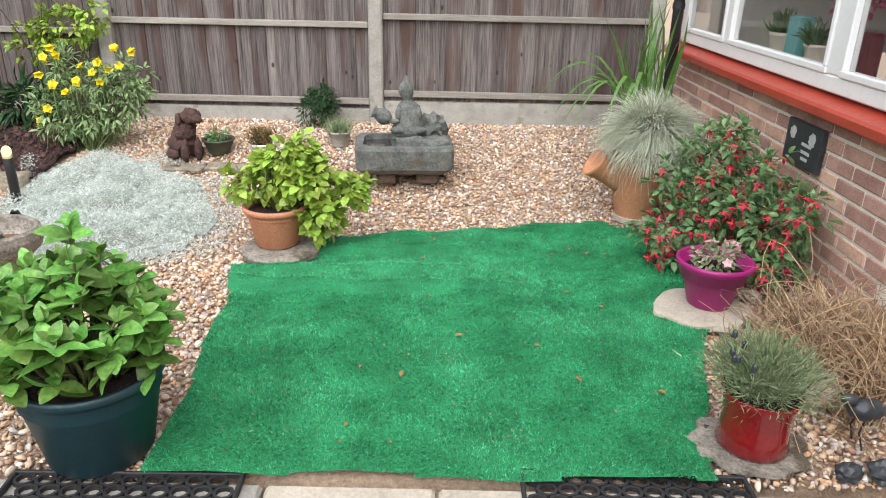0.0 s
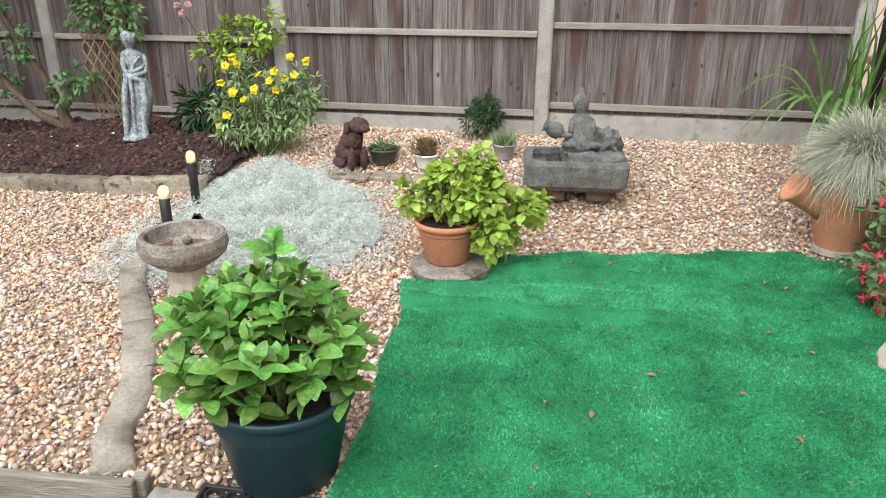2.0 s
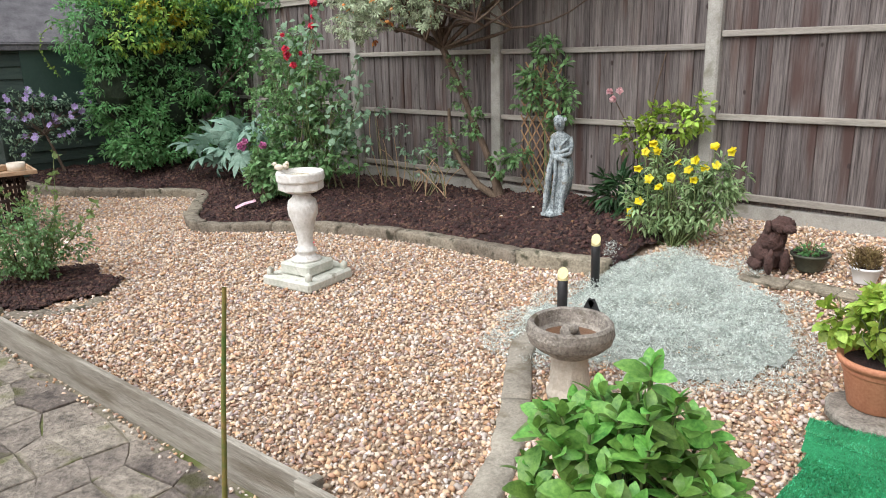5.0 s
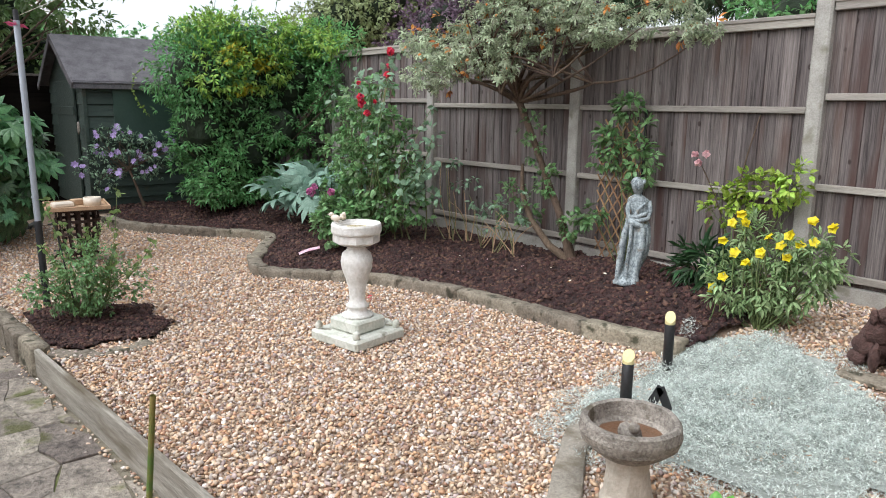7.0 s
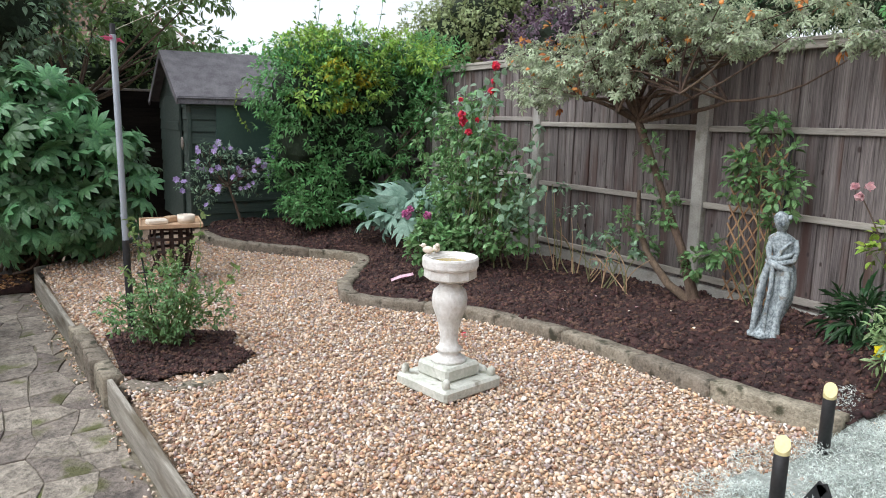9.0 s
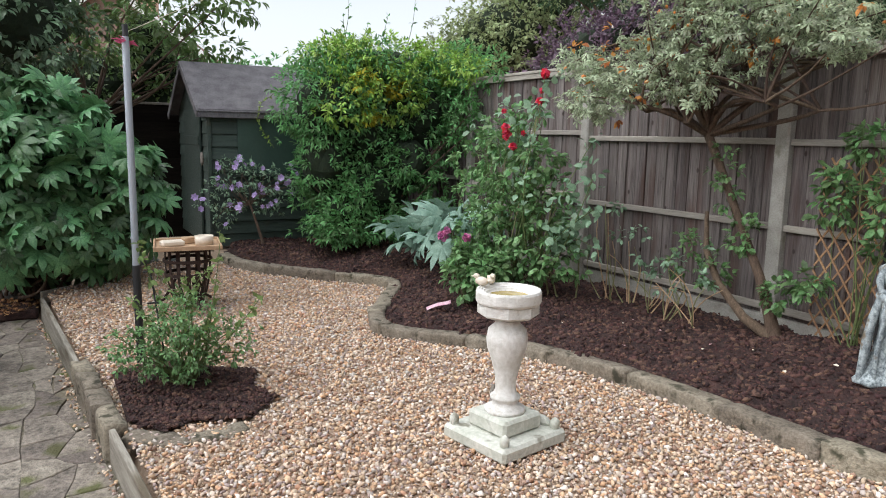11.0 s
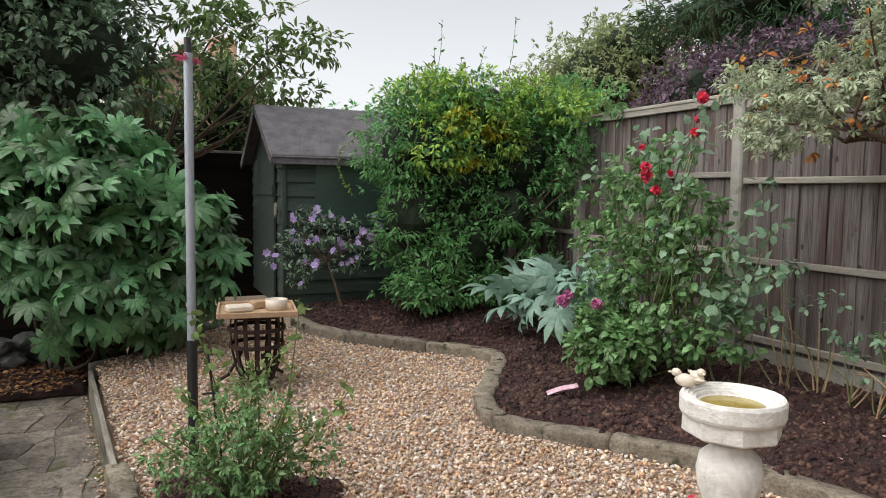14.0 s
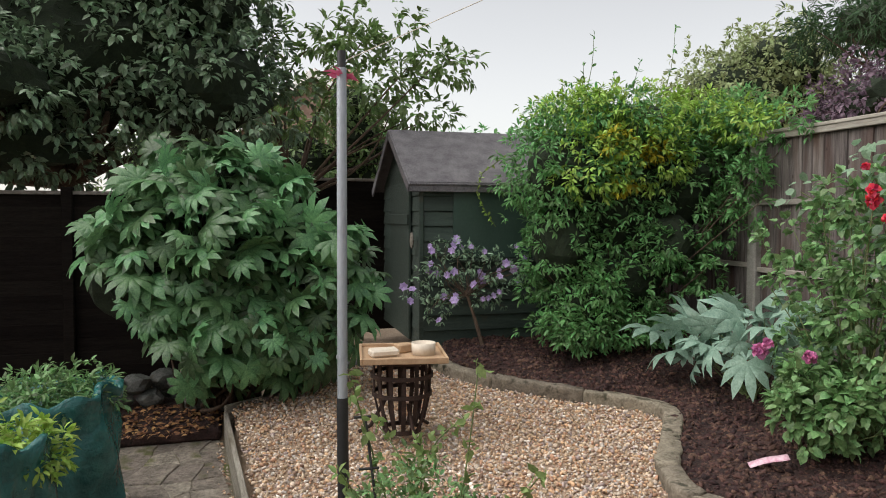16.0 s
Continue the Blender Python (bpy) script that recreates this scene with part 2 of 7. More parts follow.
# ---- mesh helpers ----
def part(name, bm, mat, parent=None, label="", smooth=False):
    me = bpy.data.meshes.new(name)
    bm.to_mesh(me)
    bm.free()
    me.materials.append(mat)
    if smooth:
        me.shade_smooth()
    ob = new(name, me)
    ob.parent = parent
    return tagged(ob, label) if label else ob


def raw(name, verts, faces, mat, parent=None, label="", smooth=False):
    """One mesh from number arrays; all faces have the same count of corners."""
    me = bpy.data.meshes.new(name)
    verts, faces = np.asarray(verts, np.float32), np.asarray(faces, np.int32)
    me.vertices.add(len(verts)), me.loops.add(faces.size), me.polygons.add(len(faces))
    me.vertices.foreach_set("co", verts.ravel())
    me.loops.foreach_set("vertex_index", faces.ravel())
    me.polygons.foreach_set("loop_start", np.arange(0, faces.size, faces.shape[1], dtype=np.int32))
    me.update(calc_edges=True)
    me.materials.append(mat)
    if smooth:
        me.shade_smooth()
    ob = new(name, me)
    ob.parent = parent
    return tagged(ob, label) if label else ob


def thing(name, at, label, category, turn=0.0, group="", kind=""):
    ob = new(name)
    ob.empty_display_size = 0.1
    ob.matrix_world = pose(*at, 0, 0, turn)
    return tagged(ob, label, category, group, kind)


def box(bm, a, b, bevel=0.0, m=None):
    r = bmesh.ops.create_cube(bm, size=1.0)
    vs = r["verts"]
    for v in vs:
        v.co = Vector([a[i] + (v.co[i] + 0.5) * (b[i] - a[i]) for i in range(3)])
    if bevel:
        es = list({e for v in vs for e in v.link_edges})
        vs = list({v for f in bmesh.ops.bevel(bm, geom=es, offset=bevel, segments=1, affect="EDGES")["faces"] for v in f.verts} | {v for v in vs if v.is_valid})
    if m:
        bmesh.ops.transform(bm, matrix=m, verts=vs)
    return bm


def boxed(a, b, bevel=0.0, m=None):
    return box(bmesh.new(), a, b, bevel, m)


def lathe(profile, seg=28, wobble=0.0, close=True, oval=1.0, seed=0):
    """A turned shape from (radius, height) pairs."""
    bm, rings = bmesh.new(), []
    for r, z in profile:
        ring = []
        for k in range(seg):
            a = 2 * math.pi * k / seg
            w = 1 + wobble * noise.noise((math.cos(a) * 2.2 + seed, math.sin(a) * 2.2, z * 9)) if wobble else 1
            ring.append(bm.verts.new((r * w * math.cos(a), r * w * oval * math.sin(a), z)))
        rings.append(ring)
    for p, q in zip(rings, rings[1:]):
        for k in range(seg):
            bm.faces.new((p[k], p[(k + 1) % seg], q[(k + 1) % seg], q[k]))
    if close:
        bm.faces.new(rings[0][::-1]), bm.faces.new(rings[-1])
    return bm


def tubes(paths, sides=5):
    """Tapered tubes along paths of (x, y, z, radius); returns arrays of corners and four-sided faces."""
    V, F, base = [], [], 0
    for path in paths:
        p = np.array(path, float)
        t = np.gradient(p[:, :3], axis=0)
        t /= np.linalg.norm(t, axis=1)[:, None] + 1e-9
        ref = np.array((0.31, 0.93, 0.17))
        u = np.cross(t, ref)
        u /= np.linalg.norm(u, axis=1)[:, None] + 1e-9
        w = np.cross(t, u)
        a = np.arange(sides) * 2 * math.pi / sides
        ring = p[:, None, :3] + p[:, 3][:, None, None] * (np.cos(a)[None, :, None] * u[:, None] + np.sin(a)[None, :, None] * w[:, None])
        V.append(ring.reshape(-1, 3))
        for i in range(len(p) - 1):
            for k in range(sides):
                F.append((base + i * sides + k, base + i * sides + (k + 1) % sides, base + (i + 1) * sides + (k + 1) % sides, base + (i + 1) * sides + k))
        base += len(p) * sides
    return np.concatenate(V), np.array(F)


def blob(radius, at=(0, 0, 0), stretch=(1, 1, 1), rough=0.15, freq=3.0, sub=3, bm=None, seed=0.0):
    bm = bm or bmesh.new()
    for v in bmesh.ops.create_icosphere(bm, subdivisions=sub, radius=1.0)["verts"]:
        k = 1 + rough * noise.fractal(Vector(v.co) * freq + Vector((seed, seed * 0.7, -seed)), 0.8, 2.0, 3)
        v.co = Vector([at[i] + radius * stretch[i] * v.co[i] * k for i in range(3)])
    return bm


LEAF_V = np.array([(0, 0, 0), (0.5, 0, 0.0), (1, 0, -0.16), (0.22, 0.40, 0.07), (0.62, 0.42, 0.05), (0.22, -0.40, 0.07), (0.62, -0.42, 0.05)])
LEAF_F = np.array([(0, 1, 3), (3, 1, 4), (4, 1, 2), (0, 5, 1), (5, 6, 1), (6, 2, 1)])
def curved_leaf():
    """A broader leaf with a bent midrib and a toothed margin."""
    V, F, n = [], [], 7
    for i in range(n):
        t = i / (n - 1)
        w = 0.46 * math.sin(math.pi * min(1, t * 0.93 + 0.05)) ** 0.8 * (1.0 if i % 2 else 0.93)
        z = 0.06 * math.sin(t * 2.4) - 0.2 * t * t
        V += [(t, -w, z + 0.13 * w), (t, -w * 0.5, z + 0.09 * w + 0.012), (t, 0, z), (t, w * 0.5, z + 0.09 * w + 0.012), (t, w, z + 0.13 * w)]
    for i in range(n - 1):
        for k in range(4):
            a = i * 5 + k
            F += [(a, a + 5, a + 1), (a + 1, a + 5, a + 6)]
    return np.array(V), np.array(F)


BROAD_V, BROAD_F = curved_leaf()
BLADE_V = np.array([(0, 0.5, 0), (0, -0.5, 0), (0.5, 0.42, 0.0), (0.5, -0.42, 0.0), (1, 0, -0.1)])
BLADE_F = np.array([(0, 1, 2), (1, 3, 2), (2, 3, 4)])


def palm_leaf(lobes=8):
    """A hand-shaped leaf with deep, pointed, slightly folded fingers."""
    V, F = [(0, 0, 0), (0.28, 0, 0.03)], []
    for i in range(lobes):
        a = radians(-122 + 244 * i / (lobes - 1))
        n = len(V)
        ln = 0.8 - 0.3 * abs(i / (lobes - 1) - 0.5) * 1.4
        for s, off, h in ((0.44, -0.3, 0.02), (0.56, -0.29, 0.03), (0.78, -0.2, 0.02), (1.0, 0, -0.1), (0.78, 0.2, 0.02), (0.56, 0.29, 0.03), (0.44, 0.3, 0.02), (0.56, 0, 0.075)):
            V.append((0.28 + ln * s * math.cos(a + off), ln * s * math.sin(a + off), h - 0.16 * s * s))
        F += [(1, n, n + 7), (n, n + 1, n + 7), (n + 1, n + 2, n + 7), (n + 2, n + 3, n + 7), (n + 3, n + 4, n + 7), (n + 4, n + 5, n + 7), (n + 5, n + 6, n + 7), (n + 6, 1, n + 7)]
    return np.array(V), np.array(F)


PALM_V, PALM_F = palm_leaf()


def leaves(pos, axis, up, size, width, kind=(LEAF_V, LEAF_F)):
    """Many leaves at once: foot, direction, upper side, length and width-to-length of each."""
    tv, tf = kind
    n = len(pos)
    x = axis / (np.linalg.norm(axis, axis=1)[:, None] + 1e-9)
    y = np.cross(up, x)
    y /= np.linalg.norm(y, axis=1)[:, None] + 1e-9
    z = np.cross(x, y)
    size, width = np.broadcast_to(size, n), np.broadcast_to(width, n)
    L = tv[None, :, 0, None] * x[:, None] + tv[None, :, 1, None] * width[:, None, None] * y[:, None] + tv[None, :, 2, None] * z[:, None]
    V = pos[:, None] + L * size[:, None, None]
    F = tf[None] + (np.arange(n) * len(tv))[:, None, None]
    return V.reshape(-1, 3), F.reshape(-1, tf.shape[1])


def merge(*groups):
    V, F, b = [], [], 0
    for v, f in groups:
        V.append(v), F.append(f + b)
        b += len(v)
    return np.concatenate(V), np.concatenate(F)


def shell(rng, lobes, count, inner=0.6):
    """Points and outward ways in a crown made of overlapping rounded lobes (x, y, z, rx, ry, rz)."""
    lobes = np.array(lobes, float)
    weight = (lobes[:, 3] * lobes[:, 4] * lobes[:, 5]) ** 0.67
    pick = rng.choice(len(lobes), count, p=weight / weight.sum())
    d = rng.normal(size=(count, 3))
    d /= np.linalg.norm(d, axis=1)[:, None]
    r = inner + (1 - inner) * rng.random(count) ** 0.7
    r *= 1 + 0.2 * np.sin(d[:, 0] * 7 + pick) * np.cos(d[:, 2] * 6 + d[:, 1] * 5) + 0.07 * rng.normal(size=count)
    return lobes[pick, :3] + d * lobes[pick, 3:] * r[:, None], d


def crown(rng, lobes, clusters, per, size, width=0.5, inner=0.55, droop=0.25, out=0.7, spray=0.5, kind=(LEAF_V, LEAF_F), floor=None):
    """Leaves in sprays on a lobed crown."""
    p, d = shell(rng, lobes, clusters, inner)
    if floor is not None:
        keep = p[:, 2] > floor
        p, d = p[keep], d[keep]
    n = len(p)
    P, D = np.repeat(p, per, 0), np.repeat(d, per, 0)
    tw = rng.normal(size=(n * per, 3))
    tw /= np.linalg.norm(tw, axis=1)[:, None]
    axis = tw * spray * 1.6 + D * out + np.array((0, 0, -droop))
    up = D * 0.6 + np.array((0, 0, 0.9)) + rng.normal(size=(n * per, 3)) * 0.35
    s = size * (0.6 + 0.7 * rng.random(n * per))
    P = P + tw * s[:, None] * 0.25
    return leaves(P, axis, up, s, width, kind), p


def bend(a, b, r0, r1, sag, rng, n=6):
    """A bent, tapering stem from a to b."""
    a, b = np.array(a, float), np.array(b, float)
    t = np.linspace(0, 1, n)[:, None]
    off = rng.normal(size=3) * sag
    p = a + (b - a) * t + off * np.sin(t * math.pi) + np.array((0, 0, 1.0)) * sag * 0.6 * np.sin(t * math.pi)
    return np.c_[p, r0 + (r1 - r0) * t[:, 0]]


def smooth(t):
    t = min(1.0, max(0.0, t))
    return t * t * (3 - 2 * t)


def ground_z(x, y):
    """The lie of the land: level gravel that climbs towards the long fence and towards the shed."""
    side = smooth((x + 4.8) / 2.4)
    return (0.12 + 0.15 * side) * smooth((y - 4.1) / 1.75) + 0.16 * smooth((-6.9 - x) / 2.2)


# ---- the large structure ----
rng = np.random.default_rng(7)
EDGE = [(-2.45, 4.72), (-2.8, 4.66), (-3.2, 4.64), (-3.65, 4.64), (-4.1, 4.62), (-4.55, 4.55), (-5.0, 4.41), (-5.4, 4.17), (-5.67, 3.95), (-5.92, 3.8), (-6.25, 3.89), (-6.58, 4.1),
        (-6.9, 4.33), (-7.1, 4.45), (-7.3, 4.47), (-7.55, 4.27), (-7.78, 3.93), (-8.0, 3.65), (-8.28, 3.37), (-8.6, 3.25)]
BED = EDGE + [(-9.4, 3.6), (-9.4, 5.83), (-2.3, 5.83), (-2.3, 5.35)]
PATCH = [(-4.98, 2.0), (-4.76, 2.12), (-4.84, 2.3), (-4.74, 2.52), (-4.98, 2.74), (-5.2, 2.66), (-5.48, 2.76), (-5.62, 2.5), (-5.9, 2.34), (-5.78, 2.0)]
FRONT = [(-8.75, 2.67), (-7.97, 1.66), (-5.95, 1.84), (-4.88, 1.93), (-2.06, 2.15), (-1.35, 2.21), (1.74, 2.24)]
TURF_EDGE = [(-0.77, 2.245), (-0.83, 3.0), (-0.92, 3.66), (-0.62, 4.1), (-0.1, 4.2), (0.5, 4.3), (0.95, 4.4), (1.22, 4.3), (1.2, 3.4), (1.05, 2.95), (0.9, 2.55), (0.86, 2.25)]


def inside(poly, x, y):
    x, y = np.asarray(x, float), np.asarray(y, float)
    hit = np.zeros(x.shape, bool)
    for (x0, y0), (x1, y1) in zip(poly, poly[1:] + poly[:1]):
        cross = (y0 > y) != (y1 > y)
        hit ^= cross & (x < (x1 - x0) * (y - y0) / (y1 - y0 + 1e-12) + x0)
    return hit


def front_y(x):
    return np.interp(x, [p[0] for p in FRONT[1:]], [p[1] for p in FRONT[1:]])


GRAVEL = [(-8.75, 2.67), (-7.95, 1.69), (-4.9, 1.96), (-1.35, 2.23), (1.73, 2.27), (1.73, 5.83), (-2.3, 5.83), (-2.3, 5.35)] + EDGE
ground_np = np.vectorize(ground_z)


def sheet(xs, ys, height):
    X, Y = np.meshgrid(xs, ys, indexing="ij")
    Z = height(X, Y)
    n, m = X.shape
    i = np.arange(n * m).reshape(n, m)
    F = np.stack([i[:-1, :-1], i[1:, :-1], i[1:, 1:], i[:-1, 1:]], -1).reshape(-1, 4)
    return np.stack([X, Y, Z], -1).reshape(-1, 3), F


def base_height(X, Y):
    z = np.where(Y < front_y(X) + 0.05, -0.16, ground_np(X, Y) - 0.02)
    return np.where(X < -7.97, np.where(Y < 1.67 + (-7.97 - X) * 1.28, -0.1 + 0.02 * np.clip((-8 - X) / 1.5, 0, 1), ground_np(X, Y) - 0.02), z)


xs = np.concatenate([[-400, -60, -25, -14], np.arange(-12, 3.01, 0.12), [6, 14, 40, 400]])
ys = np.concatenate([[-400, -60, -15, -6, -2, 0.5], np.arange(1.2, 6.6, 0.06), [9, 15, 60, 400]])
tagged(raw("ground", *sheet(xs, ys, base_height), GRAVEL_BED, smooth=True), "brown gravelly garden ground, rising gently to the fence", "ground", kind="structure")

# pebbles
ICO = bmesh.new()
bmesh.ops.create_icosphere(ICO, subdivisions=1, radius=1.0)
ICO_V = np.array([v.co[:] for v in ICO.verts])
ICO_F = np.array([[v.index for v in f.verts] for f in ICO.faces])
ICO.free()


OCT_V = np.array([(1, 0, 0), (-1, 0, 0), (0, 1, 0), (0, -1, 0), (0, 0, 1), (0, 0, -1)], float)
OCT_F = np.array([(0, 2, 4), (2, 1, 4), (1, 3, 4), (3, 0, 4), (2, 0, 5), (1, 2, 5), (3, 1, 5), (0, 3, 5)])


def stones(P, size, flat=0.55, seed=1, form=(ICO_V, ICO_F)):
    r = np.random.default_rng(seed)
    n = len(P)
    q = r.normal(size=(n, 4)) * np.array((1, 0.3, 0.3, 1))
    q /= np.linalg.norm(q, axis=1)[:, None]
    w, x, y, z = q.T
    R = np.stack([np.stack([1 - 2 * (y * y + z * z), 2 * (x * y - w * z), 2 * (x * z + w * y)], -1),
                  np.stack([2 * (x * y + w * z), 1 - 2 * (x * x + z * z), 2 * (y * z - w * x)], -1),
                  np.stack([2 * (x * z - w * y), 2 * (y * z + w * x), 1 - 2 * (x * x + y * y)], -1)], 1)
    s = size[:, None] * np.stack([np.ones(n), 0.5 + 0.42 * r.random(n), flat * (0.6 + 0.6 * r.random(n))], -1)
    fv, ff = form
    lump = 1 + 0.2 * r.normal(size=(n, len(fv)))
    L = fv[None] * lump[:, :, None] * s[:, None]
    V = np.einsum("nij,nkj->nki", R, L) + P[:, None]
    return V.reshape(-1, 3), (ff[None] + (np.arange(n) * len(fv))[:, None, None]).reshape(-1, 3)


def scatter(x0, x1, step):
    a, b = np.meshgrid(np.arange(x0, x1, step), np.arange(1.66, 5.84, step), indexing="ij")
    return (a + rng.uniform(-0.6, 0.6, a.shape) * step).ravel(), (b + rng.uniform(-0.6, 0.6, b.shape) * step).ravel()


near_x, near_y = scatter(-4.4, 1.74, 0.0176)
far_x, far_y = scatter(-8.75, -4.4, 0.0205)
gx, gy = np.concatenate([near_x, far_x]), np.concatenate([near_y, far_y])
keep = inside(GRAVEL, gx, gy) & ~inside(PATCH, gx, gy) & ~inside([(-0.75, 2.3), (-0.82, 3.6), (-0.5, 4.0), (0.9, 4.3), (1.1, 4.2), (1.0, 3.0), (0.8, 2.3)], gx, gy) & ~((gy < 2.42) & (gx > -0.8) & (gx < 0.88))
gx, gy = gx[keep], gy[keep]
size = 0.0072 + 0.0112 * rng.random(len(gx)) ** 1.7
spots = np.c_[gx, gy, ground_np(gx, gy) - 0.013 + rng.uniform(-0.004, 0.01, len(gx))]
tagged(raw("gravel", *stones(spots, size), PEBBLES), "loose rounded tan, cream and brown river gravel", "gravel", kind="stuff")

# stones that have rolled over the boards
sx_ = rng.uniform(-7.9, -1.4, 420)
sy_ = front_y(sx_) - 0.04 - np.abs(rng.normal(size=420)) * 0.03
tagged(raw("spilled_gravel", *stones(np.c_[sx_, sy_, np.full(420, -0.133)], rng.uniform(0.006, 0.013, 420), seed=21), PEBBLES), "stray gravel spilled on the paving along the boards", "gravel", kind="stuff")

# planting bed
bx, by = np.arange(-9.5, -2.2, 0.045), np.arange(3.3, 5.86, 0.045)


def soil_height(X, Y):
    n = np.vectorize(lambda a, b: noise.fractal((a * 2.5, b * 2.5, 0.3), 0.9, 2.1, 5))(X, Y)
    d = np.min([np.hypot(X - a, Y - b) for a, b in [(x0 + (x1 - x0) * k / 6, y0 + (y1 - y0) * k / 6) for (x0, y0), (x1, y1) in zip(EDGE, EDGE[1:]) for k in range(6)]], axis=0)
    return ground_np(X, Y) + 0.03 + 0.03 * np.clip(d / 0.5, 0, 1) + 0.05 * n


V, F = sheet(bx, by, soil_height)
c = V[F].mean(1)
F = F[inside(BED, c[:, 0], c[:, 1])]
tagged(raw("planting_bed", V, F, SOIL, smooth=True), "raised flower bed of dark brown bark mulch", "flower bed", kind="structure")
soil_at = lambda x, y: float(soil_height(np.array([[x]]), np.array([[y]]))[0, 0])
px_, py_ = rng.uniform(-9.4, -2.3, 50000), rng.uniform(3.4, 5.83, 50000)
keep = inside(BED, px_, py_)
px_, py_ = px_[keep], py_[keep]
pz_ = soil_height(px_[:, None], py_[:, None])[:, 0]
tagged(raw("bark_mulch", *stones(np.c_[px_, py_, pz_], 0.007 + 0.028 * rng.random(len(px_)) ** 3.2, 0.55, 3, (OCT_V, OCT_F)), CLOD), "loose dark bark mulch and clods", "mulch", kind="stuff")
V, F = sheet(np.arange(-5.95, -4.7, 0.04), np.arange(1.95, 2.8, 0.04), lambda X, Y: 0.006 + 0.012 * np.exp(-((X + 5.35) ** 2 + (Y - 2.35) ** 2) / 0.12) + 0.012 * np.sin(X * 37 + Y * 11) * np.sin(Y * 41))
c = V[F].mean(1)
tagged(raw("shrub_bed", V, F[inside(PATCH, c[:, 0], c[:, 1])], SOIL, smooth=True), "small patch of dark mulch round a shrub", "flower bed", kind="structure")
px_, py_ = rng.uniform(-5.9, -4.75, 5000), rng.uniform(1.98, 2.75, 5000)
keep = inside(PATCH, px_, py_)
tagged(raw("bark_mulch", *stones(np.c_[px_[keep], py_[keep], 0.008 + 0.012 * np.exp(-((px_[keep] + 5.35) ** 2 + (py_[keep] - 2.35) ** 2) / 0.12)],
                                 0.006 + 0.02 * rng.random(keep.sum()) ** 3, 0.55, 4, (OCT_V, OCT_F)), CLOD), "loose dark bark mulch", "mulch", kind="stuff")

# artificial turf with wrinkles
def turf_height(X, Y):
    ridge = 0.05 * np.exp(-((Y - 3.5 - 0.04 * np.sin(X * 3)) / 0.022) ** 2) * np.clip((0.5 - X) * 3, 0, 1) + 0.045 * np.exp(-((Y - 3.9 - 0.06 * X) / 0.024) ** 2) * np.clip((0.45 - X) * 3, 0, 1)
    ridge += 0.032 * np.exp(-((Y - 3.7 - 0.05 * X) / 0.03) ** 2) * np.clip((0.3 - X) * 2, 0, 1)
    ridge += 0.012 * np.exp(-((Y - 3.8 - 0.2 * (X - 0.6)) / 0.06) ** 2)
    wave = 0.007 * np.sin(X * 5 + Y * 3) * np.sin(Y * 11 - X * 2) + 0.004 * np.sin(X * 13 - Y * 17 + 3 * np.sin(X * 2.3)) + 0.003 * np.sin(Y * 31 + X * 9) + 0.02 * np.clip((Y - 4.0) / 0.4, 0, 1) * np.sin(X * 9) ** 2 * 0.6
    for k, (a, b, c, d) in enumerate(((0.35, 3.05, 0.5, 0.008), (-0.25, 3.3, 0.35, 0.007), (0.5, 2.75, 0.4, 0.007), (0.15, 3.62, 0.45, 0.012), (-0.4, 2.7, 0.6, 0.006), (0.3, 4.05, 0.3, 0.012))):
        wave = wave + d * np.exp(-((Y - b - a * (X - 0.1) + 0.03 * np.sin(X * 7 + k)) / 0.03) ** 2) * np.exp(-((X - 0.35 * math.sin(k * 2.0)) / c) ** 2)
    return 0.018 + ridge + wave + np.maximum(ground_np(X, Y) - 0.004, 0)


V, F = sheet(np.arange(-0.95, 1.25, 0.02), np.arange(2.24, 4.45, 0.02), turf_height)
c = V[F].mean(1)
F = F[inside(TURF_EDGE, c[:, 0] + 0.015 * np.sin(c[:, 1] * 9), c[:, 1] + 0.02 * np.sin(c[:, 0] * 8))]
turf = thing("artificial_turf", (0, 0, 0), "wrinkled bright green artificial turf mat on gravel", "artificial turf")
raw("turf_backing", V, F, TURF_BACK, turf, smooth=True)
n = 250000
tx, ty = rng.uniform(-0.95, 1.25, n), rng.uniform(2.24, 4.45, n)
keep = inside(TURF_EDGE, tx + 0.015 * np.sin(ty * 9), ty + 0.02 * np.sin(tx * 8))
tx, ty = tx[keep], ty[keep]
sweep = np.sin(tx * 4 + ty * 9 + 2 * np.sin(tx * 3)) * np.sin(ty * 5 - tx * 2.6)
band = np.exp(-((ty - 3.68 - 0.05 * tx) / 0.2) ** 4) * np.clip((0.6 - tx) * 2.5, 0, 1)
sweep = sweep * (1 - band) + 1.6 * band - 0.35
up = rng.normal(size=(len(tx), 3)) * 0.65 + np.c_[0.3 * sweep, 0.9 * sweep, np.ones(len(tx))]
ONE_V, ONE_F = np.array([(0, 0.5, 0), (0, -0.5, 0), (1, 0, 0)]), np.array([(0, 1, 2)])
tagged(raw("pile", *leaves(np.c_[tx, ty, turf_height(tx, ty)], up, rng.normal(size=(len(tx), 3)), rng.uniform(0.006, 0.0135, len(tx)), 0.27, (ONE_V, ONE_F)), TURF, turf), kind="stuff")

